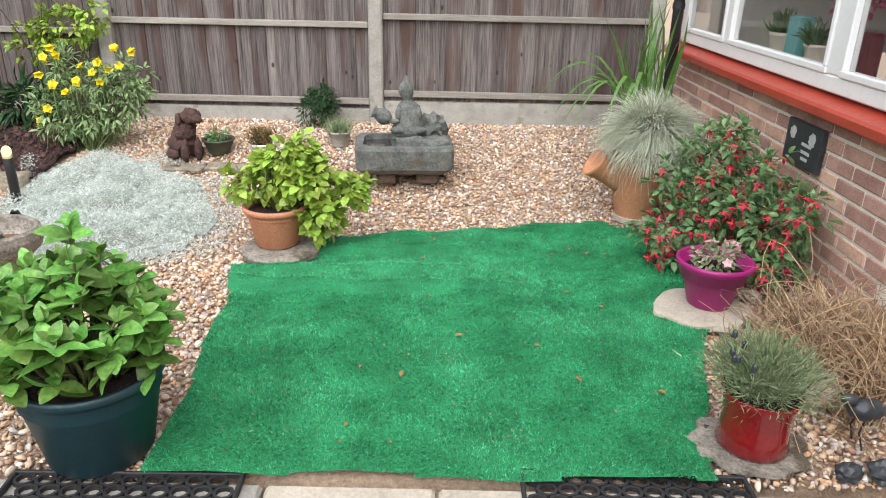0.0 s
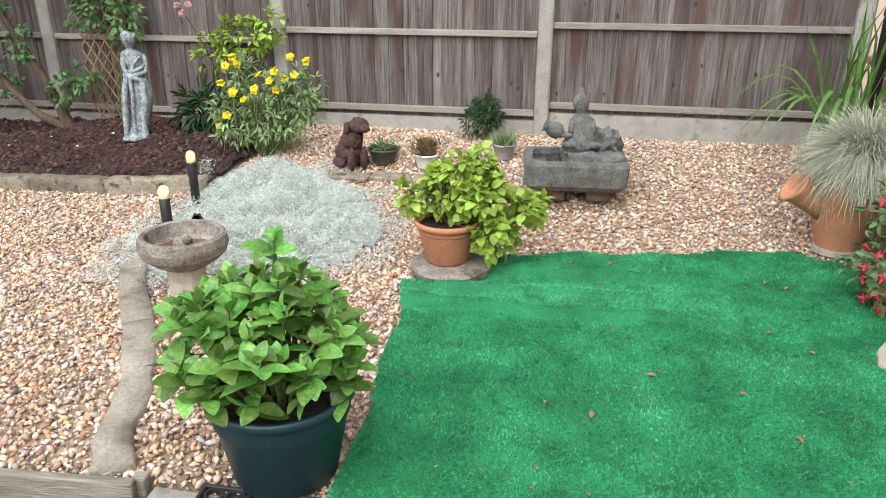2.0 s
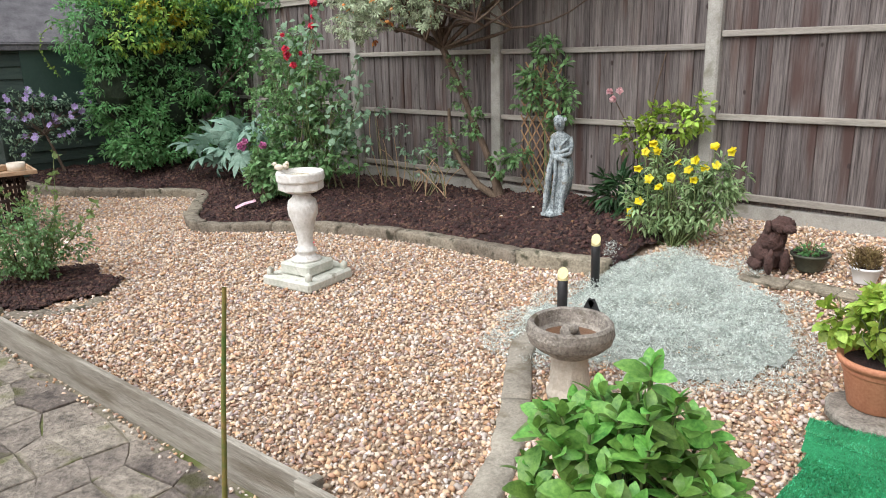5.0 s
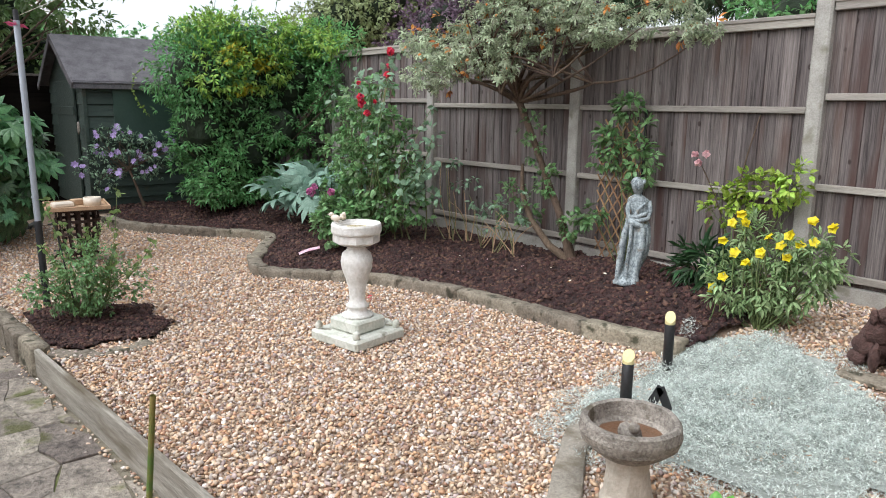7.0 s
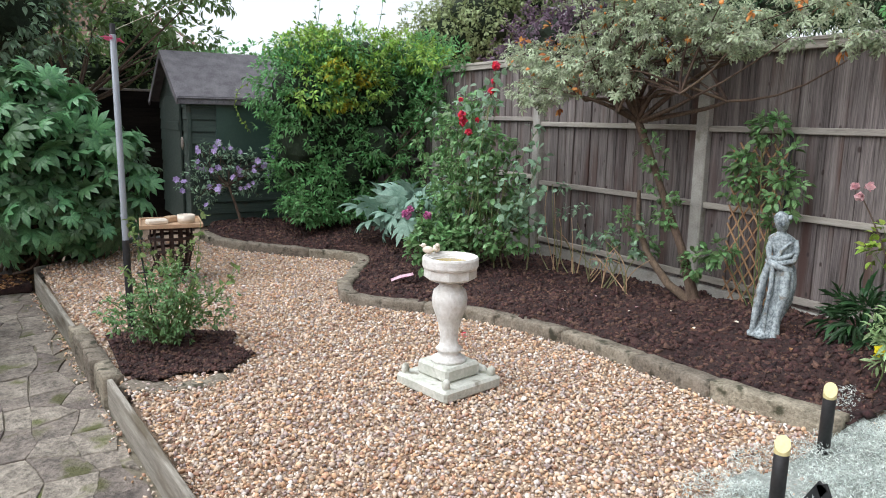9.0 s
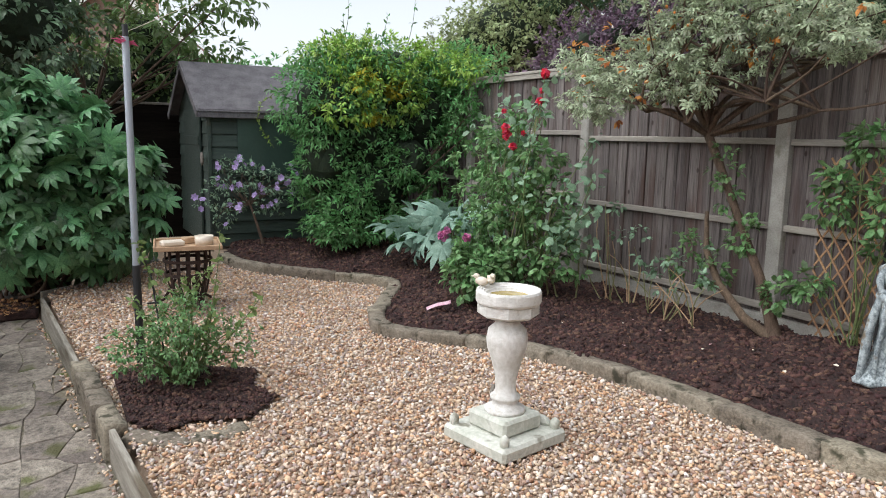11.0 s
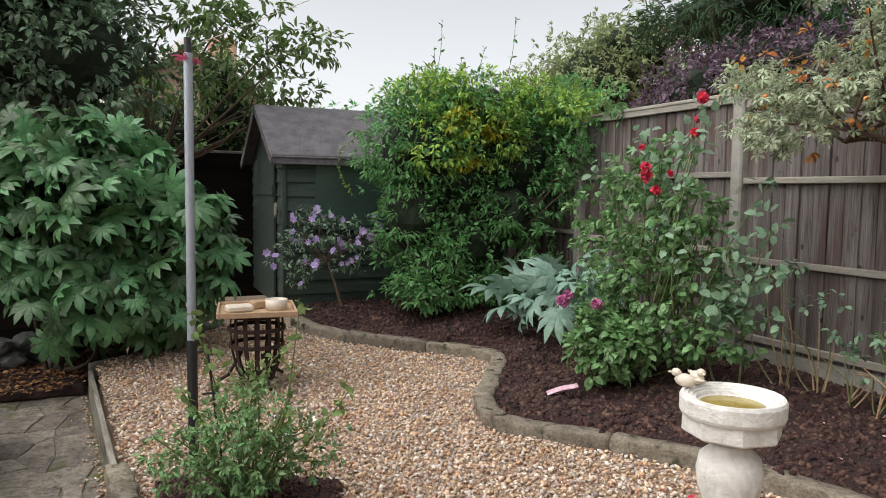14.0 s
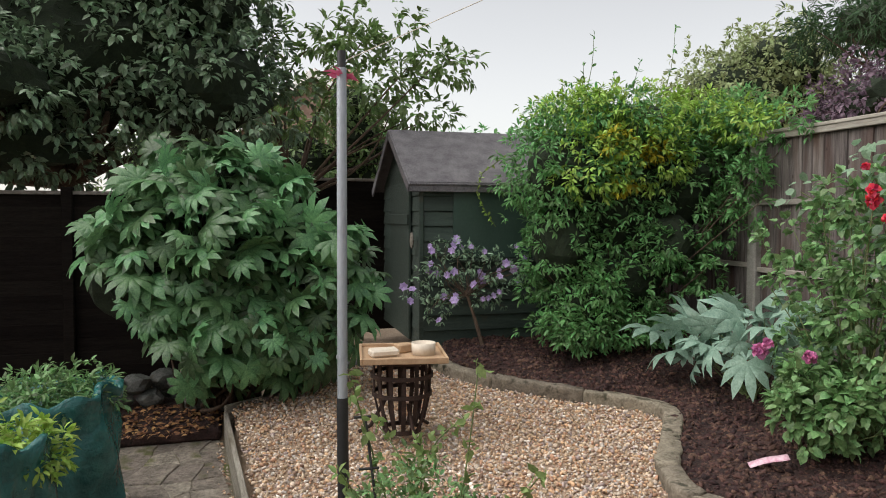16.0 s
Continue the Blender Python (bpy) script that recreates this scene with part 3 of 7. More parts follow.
fx_, fy_ = rng.uniform(-0.75, 1.0, 1500), rng.choice([2.42, 2.6, 2.9, 3.2, 3.46, 3.88, 3.9, 4.1], 1500) + rng.normal(size=1500) * np.where(rng.random(1500) < 0.4, 0.02, 0.2)
keep = inside(TURF_EDGE, fx_, fy_) & (np.sin(fx_ * 9 + fy_ * 5) + rng.normal(size=1500) * 0.6 > 0.2)
fx_, fy_ = fx_[keep], fy_[keep]
fn_ = len(fx_)
TAN_BITS = material("tan_debris", (0.14, 0.08, 0.035), (0.36, 0.26, 0.14), scale=20, fine=60, rough=0.9, bump=0, rnd="island", spread=0.5)
bits = raw("turf_debris", *leaves(np.c_[fx_, fy_, turf_height(fx_, fy_) + 0.01], rng.normal(size=(fn_, 3)) * np.array((1, 1, 0.25)), rng.normal(size=(fn_, 3)) * 0.3 + np.array((0, 0, 1.0)), rng.uniform(0.005, 0.014, fn_), 0.3), TAN_BITS)
tagged(bits, "dry brown grass bits and grit caught in the turf", "debris", kind="stuff")

# patio
flat = raw("patio", *sheet(np.array([-9.5, -7.9, -6, -4, -2, 0, 2.5]), np.array([-2.5, 0, 1.2, 1.6]), lambda X, Y: X * 0 - 0.15), PATIO_JOINT)
flat.data.vertices.foreach_set("co", np.array([(x, -2.5 if k == 0 else (front_y(x) - 0.02 if k == 3 else k - 1.0), -0.148) for x in (-9.5, -7.9, -6, -4, -2, 0, 2.5) for k in range(4)], np.float32).ravel())
tagged(flat, "uneven grey stone crazy paving with mossy joints", "patio", kind="structure")
NX, NY = 46, 16
node = {(i, j): (-9.2 + 0.243 * i + rng.uniform(-0.075, 0.075), -0.7 + 0.187 * j + rng.uniform(-0.062, 0.062)) for i in range(NX + 1) for j in range(NY + 1)}
for i in range(NX):
    for j in range(NY):
        cs = [node[i, j], node[i + 1, j], node[i + 1, j + 1], node[i, j + 1]]
        cs = [(a, min(b, float(front_y(a)) - 0.05)) for a, b in cs]
        mx, my = sum(a for a, _ in cs) / 4, sum(b for _, b in cs) / 4
        if max(b for _, b in cs[2:]) - max(b for _, b in cs[:2]) < 0.05 or mx < -7.9 and my > 1.2:
            continue
        full = []
        for (ax, ay), (bx_, by_) in zip(cs, cs[1:] + cs[:1]):
            full += [(ax, ay), ((ax + bx_) / 2 + rng.uniform(-0.012, 0.012), (ay + by_) / 2 + rng.uniform(-0.012, 0.012))]
        z = -0.138 + rng.uniform(-0.004, 0.004)
        bm = bmesh.new()
        rings = [[bm.verts.new((a + (mx - a) * k, b + (my - b) * k, zz)) for a, b in full] for k, zz in ((0.015, -0.16), (0.02, z - 0.004), (0.05, z))]
        for p, q in zip(rings, rings[1:]):
            for k in range(8):
                bm.faces.new((p[k], p[(k + 1) % 8], q[(k + 1) % 8], q[k]))
        bm.faces.new(rings[2])
        part("paving_stone", bm, STONE, flat)


# timber boards and kerbs
def plank_between(name, a, b, z0, z1, thick, mat, label, category="edging board"):
    d = math.degrees(math.atan2(b[1] - a[1], b[0] - a[0]))
    ln = math.dist(a, b)
    ob = part(name, boxed((0, -thick, z0), (ln, 0, z1), 0.004), mat)
    ob.matrix_world = pose(a[0], a[1], 0, 0, 0, d)
    return tagged(ob, label, category, kind="structure")


plank_between("edging_board_1", (-2.08, 2.135), (-1.33, 2.2), -0.15, 0.035, 0.03, BOARD_WOOD, "weathered grey timber board edging the gravel")
plank_between("edging_board_2", (-4.84, 1.93), (-2.03, 2.165), -0.15, 0.03, 0.03, BOARD_WOOD, "long weathered grey timber board edging the gravel")
plank_between("edging_board_3", (-7.97, 1.665), (-5.95, 1.84), -0.15, 0.03, 0.03, BOARD_WOOD, "weathered timber board edging the gravel")
plank_between("edging_board_4", (-8.78, 2.69), (-7.96, 1.655), -0.12, 0.08, 0.03, BOARD_WOOD, "weathered timber board edging the gravel at the far end")
for a, b, at in (((-0.01, -0.02, 0), (0.03, 0.02, 0.176), (-2.06, 2.18, -0.15)), ((-0.01, -0.02, 0), (0.03, 0.02, 0.176), (-1.34, 2.22, -0.15))):
    peg = part("edging_peg", boxed(a, b, 0.004), BOARD_WOOD)
    peg.location = at
    tagged(peg, "short square timber peg behind the edging board", "peg", kind="structure")


def kerb(name, line, width, z0, z1, mat, label, length=0.22, piece="edging_stone", rough=0.012, lie=ground_z):
    """Rounded, worn stones bedded end to end along a smooth curve; each is a piece of its own."""
    root = thing(name, (0, 0, 0), label, "edging", kind="structure")
    pts, acc = [Vector(p) for p in line], []
    pts = [pts[0] * 2 - pts[1]] + pts + [pts[-1] * 2 - pts[-2]]
    for a, b, c, d in zip(pts, pts[1:], pts[2:], pts[3:]):
        k = max(2, round((c - b).length / 0.035))
        for i in range(k):
            t = i / k
            acc.append(0.5 * (2 * b + (c - a) * t + (2 * a - 5 * b + 4 * c - d) * t * t + (3 * b - a - 3 * c + d) * t ** 3))
    acc.append(pts[-2])
    h, i = width / 2, 0
    profile = [(-h, z0), (-h * 1.02, z1 - 0.035), (-h * 0.98, z1 - 0.01), (-h * 0.86, z1 - 0.001), (0, z1), (h * 0.86, z1 - 0.001), (h * 0.98, z1 - 0.01), (h * 1.02, z1 - 0.035), (h, z0)]
    while i < len(acc) - 3:
        j = min(len(acc) - 1, i + max(3, round(length * rng.uniform(0.7, 1.35) / 0.035)))
        if len(acc) - 1 - j < 4:
            j = len(acc) - 1
        bm, rings, lift = bmesh.new(), [], rng.uniform(-0.007, 0.006)
        for k in range(i, j + 1):
            p = acc[k]
            t = (acc[min(k + 1, len(acc) - 1)] - acc[max(k - 1, 0)]).normalized()
            end = k in (i, j)
            slip = 0.003 if k == i else -0.003 if k == j else 0.0
            ring = []
            for o, z in profile:
                n_ = noise.fractal((p.x * 6 + o * 20, p.y * 6, z * 12 + i), 0.8, 2.0, 3)
                o2 = o * (0.98 if end else 1) + rough * n_
                ring.append(bm.verts.new((p.x - t.y * o2 + t.x * slip, p.y + t.x * o2 + t.y * slip, lie(p.x, p.y) + z + (0 if z == z0 else lift + rough * 0.8 * n_ - (0.003 if end else 0)))))
            rings.append(ring)
        for p, q in zip(rings, rings[1:]):
            for k in range(len(profile) - 1):
                bm.faces.new((p[k], q[k], q[k + 1], p[k + 1]))
        bm.faces.new(rings[0]), bm.faces.new(rings[-1][::-1])
        part(piece, bm, mat, root, smooth=True)
        i = j
    return root


kerb("bed_edging", EDGE, 0.12, -0.05, 0.08, EDGE_STONE, "low curved edging of weathered mossy stone blocks", 0.5, rough=0.02, lie=lambda x, y: ground_z(x, y) - 0.01)
KERB = [(-1.44, 2.25), (-1.55, 2.42), (-1.65, 2.68), (-1.87, 3.05), (-2.12, 3.4), (-2.3, 3.7), (-2.38, 3.9)]
kerb("concrete_kerb", KERB, 0.125, -0.05, 0.02, KERB_STONE, "curved worn grey concrete kerb between two gravel areas", 0.9, "kerb_stone", 0.013)
kerb("shrub_bed_wall", [(-4.86, 1.93), (-5.4, 1.885), (-5.98, 1.84)], 0.1, -0.15, 0.05, EDGE_STONE, "low rough stone wall round the shrub bed", 0.24, "wall_stone", 0.02)
kerb("shrub_bed_kerb", [(-4.84, 1.98), (-4.66, 2.2), (-4.68, 2.5)], 0.13, -0.05, 0.004, EDGE_STONE, "rough stone strip beside the shrub bed", 0.3, "kerb_stone", 0.02)

# ---- long fence of concrete posts and timber panels ----
FENCE_Y = 5.85


def fence_panel(x0, x1, z, height=1.68):
    root = thing("fence_panel", ((x0 + x1) / 2, FENCE_Y, z), "weathered grey-brown vertical board fence panel between concrete posts", "fence panel", group="long garden fence", kind="structure")
    w = x1 - x0
    n = max(2, round(w / 0.108))
    for i in range(n):
        a = -w / 2 + w * i / n
        ob = part("fence_board", boxed((-0.006, -0.004 - 0.004 * (i % 2), 0), (w / n + 0.01, 0.012 - 0.004 * (i % 2), height + rng.uniform(-0.004, 0.004)), 0.0025), FENCE_WOOD, root)
        ob.matrix_local = pose(a, 0.012, 0, rng.uniform(-0.15, 0.15), rng.uniform(-0.12, 0.12), rng.uniform(-5.5, -3.5))
    for zz, h in ((0.03, 0.045), (0.565, 0.042), (1.11, 0.042), (height - 0.05, 0.05)):
        part("fence_rail", boxed((-w / 2 + 0.004, -0.036, zz), (w / 2 - 0.004, -0.004, zz + h), 0.004), RAIL_WOOD, root)
    part("capping_rail", boxed((-w / 2, -0.045, height - 0.002), (w / 2, 0.03, height + 0.024), 0.004), RAIL_WOOD, root)
    return root


PANELS = [(-0.41, 1.45, 0.42), (-2.32, -0.51, 0.36), (-4.22, -2.42, 0.28), (-6.12, -4.32, 0.285), (-8.02, -6.22, 0.33), (-9.92, -8.12, 0.36)]
for x0, x1, z in PANELS:
    fence_panel(x0, x1, z)
    gb = part("gravel_board", boxed((x0, FENCE_Y - 0.02, z - 0.3), (x1, FENCE_Y + 0.02, z - 0.003), 0.006), CONCRETE)
    tagged(gb, "grey concrete gravel board under a fence panel", "gravel board", "long garden fence", "structure")
for x0, top in ((-0.51, 2.12), (-2.42, 2.07), (-4.32, 1.99), (-6.22, 2.03), (-8.12, 2.08), (-10.02, 2.08), (1.45, 2.12)):
    bm = boxed((0, -0.055, -0.3), (0.1, 0.05, top), 0.012)
    post = part("concrete_post", bm, CONCRETE)
    post.location = (x0, FENCE_Y, 0)
    tagged(post, "grey weathered concrete fence post", "fence post", "long garden fence", "structure")

# ---- house wall with its window ----
WALL_X = 1.75
wall = part("wall_house", boxed((WALL_X + 0.004, -4, -0.2), (WALL_X + 0.25, 6.2, 0.79)), MORTAR)
tagged(wall, "red brick house wall with pale mortar joints", "house wall", kind="structure")
part("wall_above", boxed((WALL_X + 0.004, 6.0, 0.79), (WALL_X + 0.25, 6.2, 3.2)), MORTAR, wall)
part("wall_above", boxed((WALL_X + 0.004, -4, 1.95), (WALL_X + 0.25, 6.0, 3.2)), BRICK, wall)
part("wall_above", boxed((WALL_X + 0.004, -4, 0.79), (WALL_X + 0.25, 2.6, 1.95)), BRICK, wall)
brick_bm = boxed((0, 0, 0), (0.1, 0.209, 0.059), 0.004)
half_bm = boxed((0, 0, 0), (0.1, 0.098, 0.059), 0.004)
first = part("brick", brick_bm, BRICK, wall)
half = part("brick", half_bm, BRICK, wall)
first.matrix_local, half.matrix_local = pose(WALL_X - 0.004, 2.3, -0.12), pose(WALL_X - 0.004, 2.2, -0.12)
for i in range(-1, 28):
    z = -0.045 + 0.075 * i
    lo, hi = (3.05, 6.19) if z + 0.065 < 0.78 else (6.01, 6.19)
    y = lo + (0.1125 if i % 2 else 0)
    while y + 0.1 <= hi + 0.001:
        full = y + 0.215 <= hi + 0.02
        b = new("brick", first.data if full else half.data)
        b.parent = wall
        b.matrix_local = pose(WALL_X - 0.004 + rng.uniform(-0.002, 0.002), y, z)
        y += 0.225

# ---- house: window, sill, downpipe ----
SX = WALL_X
window = thing("window_1", (SX, 0, 0), "white plastic kitchen window over a red sill", "window", kind="structure")
for a, b in (((-0.02, 2.6, 0.87), (0.05, 5.98, 0.945)), ((-0.02, 2.6, 1.88), (0.05, 5.98, 1.95)), ((-0.02, 5.9, 0.945), (0.05, 5.98, 1.88)), ((-0.02, 2.6, 0.945), (0.05, 2.67, 1.88)),
             ((-0.02, 5.06, 0.945), (0.05, 5.14, 1.88)), ((-0.02, 3.73, 0.945), (0.05, 3.85, 1.88))):
    part("window_frame", boxed(a, b, 0.008), UPVC, window)
for y0, y1 in ((2.67, 3.73), (3.85, 5.06), (5.14, 5.9)):
    bm = bmesh.new()
    for a, b in (((-0.028, y0, 0.945), (0.03, y1, 0.975)), ((-0.028, y0, 1.85), (0.03, y1, 1.88)), ((-0.028, y0, 0.975), (0.03, y0 + 0.03, 1.85)), ((-0.028, y1 - 0.03, 0.975), (0.03, y1, 1.85))):
        box(bm, a, b, 0.004)
    part("sash", bm, UPVC, window)
glass = bpy.data.materials.new("window_glass")
glass.use_nodes = True
gb = glass.node_tree.nodes["Principled BSDF"]
gb.inputs["Transmission Weight"].default_value, gb.inputs["Roughness"].default_value, gb.inputs["IOR"].default_value = 1.0, 0.01, 1.45
for y0, y1 in ((2.7, 3.7), (3.88, 5.03), (5.17, 5.87)):
    p = part("pane", boxed((0.0, y0, 0.975), (0.006, y1, 1.85)), glass, window)
    p.visible_shadow = False
sill = part("window_sill", boxed((SX - 0.1, 2.55, 0.775), (SX + 0.03, 6.1, 0.862), 0.012), SILL)
for v in sill.data.vertices:
    if v.co.z > 0.82 and v.co.x < SX - 0.02:
        v.co.z -= 0.03
tagged(sill, "glossy red painted masonry window sill", "window sill", kind="structure")
ROOM = material("dim_kitchen_wall", (0.5, 0.49, 0.47), (0.6, 0.59, 0.57), scale=3, fine=30, rough=0.8, bump=0.05)
bm = bmesh.new()
for a, b in (((SX + 0.26, 2.3, 0.8), (3.6, 2.35, 2.3)), ((SX + 0.26, 6.15, 0.8), (3.6, 6.2, 2.3)), ((3.6, 2.3, 0.0), (3.65, 6.2, 2.3)), ((SX + 0.06, 2.3, 2.3), (3.65, 6.2, 2.35)), ((SX + 0.26, 2.3, 0.0), (3.65, 6.2, 0.05))):
    box(bm, a, b)
tagged(part("kitchen_room", bm, ROOM), "dim kitchen interior behind the window", "room", kind="structure")
tagged(part("inner_sill", boxed((SX + 0.05, 2.62, 0.86), (SX + 0.32, 5.98, 0.9), 0.006), UPVC), "white inner window ledge", "window ledge", kind="structure")
TEAL = material("teal_tin", (0.08, 0.27, 0.29), (0.13, 0.36, 0.38), scale=5, fine=40, rough=0.4, bump=0.02)
PINK = material("pink_blossom", (0.5, 0.06, 0.17), (0.68, 0.16, 0.3), scale=14, fine=60, rough=0.6, bump=0.1, rnd="island", spread=0.35, leaf=0.2)
MAROON = material("maroon_vase", (0.12, 0.012, 0.02), (0.2, 0.03, 0.04), scale=5, fine=40, rough=0.3, bump=0.02)
POTPLANT = foliage("houseplant_leaf", (0.03, 0.09, 0.04), (0.09, 0.2, 0.07))


def bed_pot(name, at, r0, r1, h, mat, label, seg=24):
    root = thing(name, at, label, "plant pot")
    part("pot", lathe([(r0 * 0.96, 0), (r0, 0.006), (r1 * 0.97, h * 0.86), (r1 * 1.05, h * 0.87), (r1 * 1.06, h), (r1 * 0.97, h), (r1 * 0.93, h * 0.86)], seg), mat, root, smooth=True)
    part("compost", lathe([(0.001, h * 0.85), (r1 * 0.95, h * 0.85), (r1 * 0.94, h * 0.88), (0.001, h * 0.9)], seg, close=False), SOIL, root)
    return root


LZ = 0.901
for y, mat, h, label in ((4.78, CREAM, 0.14, "pale ceramic pot with an aloe on the inner ledge"), (4.35, CREAM, 0.12, "cream pot with a spiky succulent on the inner ledge")):
    pt = bed_pot("houseplant", (SX + 0.18, y, LZ), 0.055, 0.07, h, mat, label)
    d = rng.normal(size=(26, 3)) + np.array((0, 0, 1.2))
    raw("foliage", *leaves(np.tile((0, 0, h * 0.85), (26, 1)), d, rng.normal(size=(26, 3)), 0.16, 0.2), POTPLANT, pt)
tin = part("tin", boxed((-0.045, -0.06, 0), (0.045, 0.06, 0.24), 0.006), TEAL)
tin.location = (SX + 0.17, 4.56, LZ)
tagged(tin, "tall teal tin on the inner window ledge", "tin")
vase = thing("vase", (SX + 0.17, 4.05, LZ), "maroon vase of pink blossom on the inner ledge", "vase")
part("vessel", lathe([(0.035, 0), (0.05, 0.05), (0.03, 0.14), (0.022, 0.17), (0.035, 0.2)], 20, close=False), MAROON, vase, smooth=True)
(lv, lf), _ = crown(rng, [(0, 0, 0.34, 0.09, 0.09, 0.09)], 60, 6, 0.03, 0.7)
raw("blossom", lv, lf, PINK, vase)
for y, r in ((3.95, 0.06), (3.5, 0.1)):
    cnt = part("canister", lathe([(r, 0), (r, 0.2), (r * 0.9, 0.21), (0.001, 0.215)], 24), MAROON, None)
    cnt.location = (SX + 0.2, y, LZ)
    tagged(cnt, "dark red storage canister on the inner ledge", "canister")
plaque = thing("slate_plaque", (SX - 0.022, 3.9, 0.61), "dark slate plaque with pale writing on the brick wall", "plaque")
part("slab", boxed((-0.012, -0.17, -0.1), (0.014, 0.17, 0.1), 0.004), SLATE, plaque)
CHALK = material("pale_lettering", (0.4, 0.41, 0.42), (0.55, 0.55, 0.55), scale=9, fine=60, rough=0.8, bump=0)
for y0, z0, w in ((-0.05, 0.0, 0.09), (-0.05, -0.035, 0.08), (-0.05, -0.065, 0.06)):
    part("text_bar", boxed((-0.016, y0 - w / 2, z0), (-0.0125, y0 + w / 2, z0 + 0.014)), CHALK, plaque)
part("emblem", blob(0.03, (-0.013, -0.09, 0.04), (0.12, 1, 1), 0.3), CHALK, plaque)
part("emblem", blob(0.028, (-0.013, 0.1, 0.04), (0.12, 1, 1), 0.3), CHALK, plaque)
pipe = thing("downpipe", (1.62, 5.76, 0.2), "black plastic rainwater downpipe at the house corner", "downpipe")
part("pipe", lathe([(0.036, 0), (0.036, 2.4)], 16), BLACK, pipe, smooth=True)
part("bracket", lathe([(0.042, 0.9), (0.042, 0.94)], 16), BLACK, pipe)

# ---- step and rubber mats ----
for i, (x0, x1) in enumerate(((-1.3, -0.44), (-0.43, 0.05), (0.06, 0.5), (0.51, 1.3))):
    s = part("step_slab_%d" % (i + 1), boxed((x0, 1.75, -0.15), (x1, 2.235, -0.012), 0.01), PALE_ROCK if i in (1, 2) else CONCRETE)
    tagged(s, "pale worn concrete step slab before the turf", "step", kind="structure")


def ring_mat(x0, y0, nx, ny, turn):
    root = thing("rubber_mat", (x0, y0, -0.011), "black perforated rubber door mat lying on the step", "door mat", turn, "door mats")
    bm = bmesh.new()
    rings = [[bm.verts.new((r * math.cos(a) * 1.15, r * math.sin(a), z)) for a in [math.pi / 4 * k for k in range(8)]] for r, z in ((0.0275, 0), (0.0275, 0.014), (0.019, 0.014), (0.019, 0))]
    for p, q in zip(rings, rings[1:]):
        for k in range(8):
            bm.faces.new((p[k], p[(k + 1) % 8], q[(k + 1) % 8], q[k]))
    one = part("rubber_ring", bm, RUBBER, root)
    for i in range(nx):
        for j in range(ny):
            ob = one if i + j == 0 else new("rubber_ring", one.data)
            ob.parent = root
            ob.location = (0.03 + 0.06 * i + (0.03 if j % 2 else 0), 0.026 + 0.047 * j, 0)
    w, h = 0.06 * nx + 0.03, 0.047 * ny
    for a, b in (((-0.012, 0, 0), (0.0, h, 0.02)), ((w, 0, 0), (w + 0.012, h, 0.02)), ((-0.012, h, 0), (w + 0.012, h + 0.012, 0.02)), ((-0.012, -0.012, 0), (w + 0.012, 0, 0.02))):
        part("rim", boxed(a, b, 0.003), RUBBER, root)


ring_mat(-1.13, 1.906, 10, 7, 1)
ring_mat(0.3, 1.962, 10, 7, -1)

# ---- leaf materials ----
HYDRANGEA = foliage("hydrangea_leaf", (0.06, 0.18, 0.03), (0.24, 0.45, 0.1), 0.55, 0.36)
LIME = foliage("lime_leaf", (0.15, 0.28, 0.03), (0.44, 0.56, 0.1), 0.4, 0.4)
FUCHSIA_LEAF = foliage("fuchsia_leaf", (0.09, 0.19, 0.075), (0.25, 0.38, 0.17), 0.45, 0.45, 0.35)
RED_FLOWER = material("red_petal", (0.5, 0.012, 0.05), (0.78, 0.06, 0.12), scale=20, fine=60, rough=0.5, bump=0.05, rnd="island", spread=0.3, leaf=0.25)
YELLOW_FLOWER = material("yellow_petal", (0.72, 0.56, 0.0), (0.86, 0.76, 0.03), scale=20, fine=60, rough=0.5, bump=0.05, rnd="island", spread=0.12, leaf=0.3)
PALE_PINK = material("pale_pink_petal", (0.62, 0.32, 0.36), (0.82, 0.58, 0.58), scale=20, fine=60, rough=0.5, bump=0.05, rnd="island", spread=0.15, leaf=0.3)
MAGENTA = material("magenta_petal", (0.42, 0.07, 0.25), (0.75, 0.3, 0.52), scale=20, fine=60, rough=0.5, bump=0.05, rnd="island", spread=0.35, leaf=0.25)
VIOLET = material("violet_petal", (0.3, 0.2, 0.48), (0.62, 0.5, 0.78), scale=20, fine=60, rough=0.5, bump=0.05, rnd="island", spread=0.3, leaf=0.3)
ORANGE = material("orange_hip", (0.6, 0.16, 0.03), (0.78, 0.3, 0.08), scale=20, fine=60, rough=0.5, bump=0.05, rnd="island", spread=0.3)
SILVER_LEAF = foliage("silver_leaf", (0.44, 0.5, 0.47), (0.78, 0.82, 0.77), 0.36, 0.75)
BLUE_GRASS = foliage("blue_grey_grass", (0.33, 0.36, 0.27), (0.66, 0.68, 0.55), 0.45, 0.7)
LAVENDER = foliage("lavender_leaf", (0.13, 0.19, 0.09), (0.33, 0.40, 0.23), 0.35, 0.7)
STRAP = foliage("strap_leaf", (0.06, 0.15, 0.03), (0.17, 0.31, 0.08), 0.3, 0.4)
STEM = material("green_stem", (0.06, 0.09, 0.03), (0.16, 0.2, 0.07), scale=12, fine=60, rough=0.7, bump=0.1, rnd="island", spread=0.3)
ROSE_LEAF = foliage("rose_leaf", (0.075, 0.18, 0.065), (0.27, 0.43, 0.18), 0.5, 0.38, 0.35)
PRIMROSE_LEAF = foliage("primrose_leaf", (0.13, 0.22, 0.09), (0.38, 0.5, 0.24), 0.4, 0.5, 0.3)
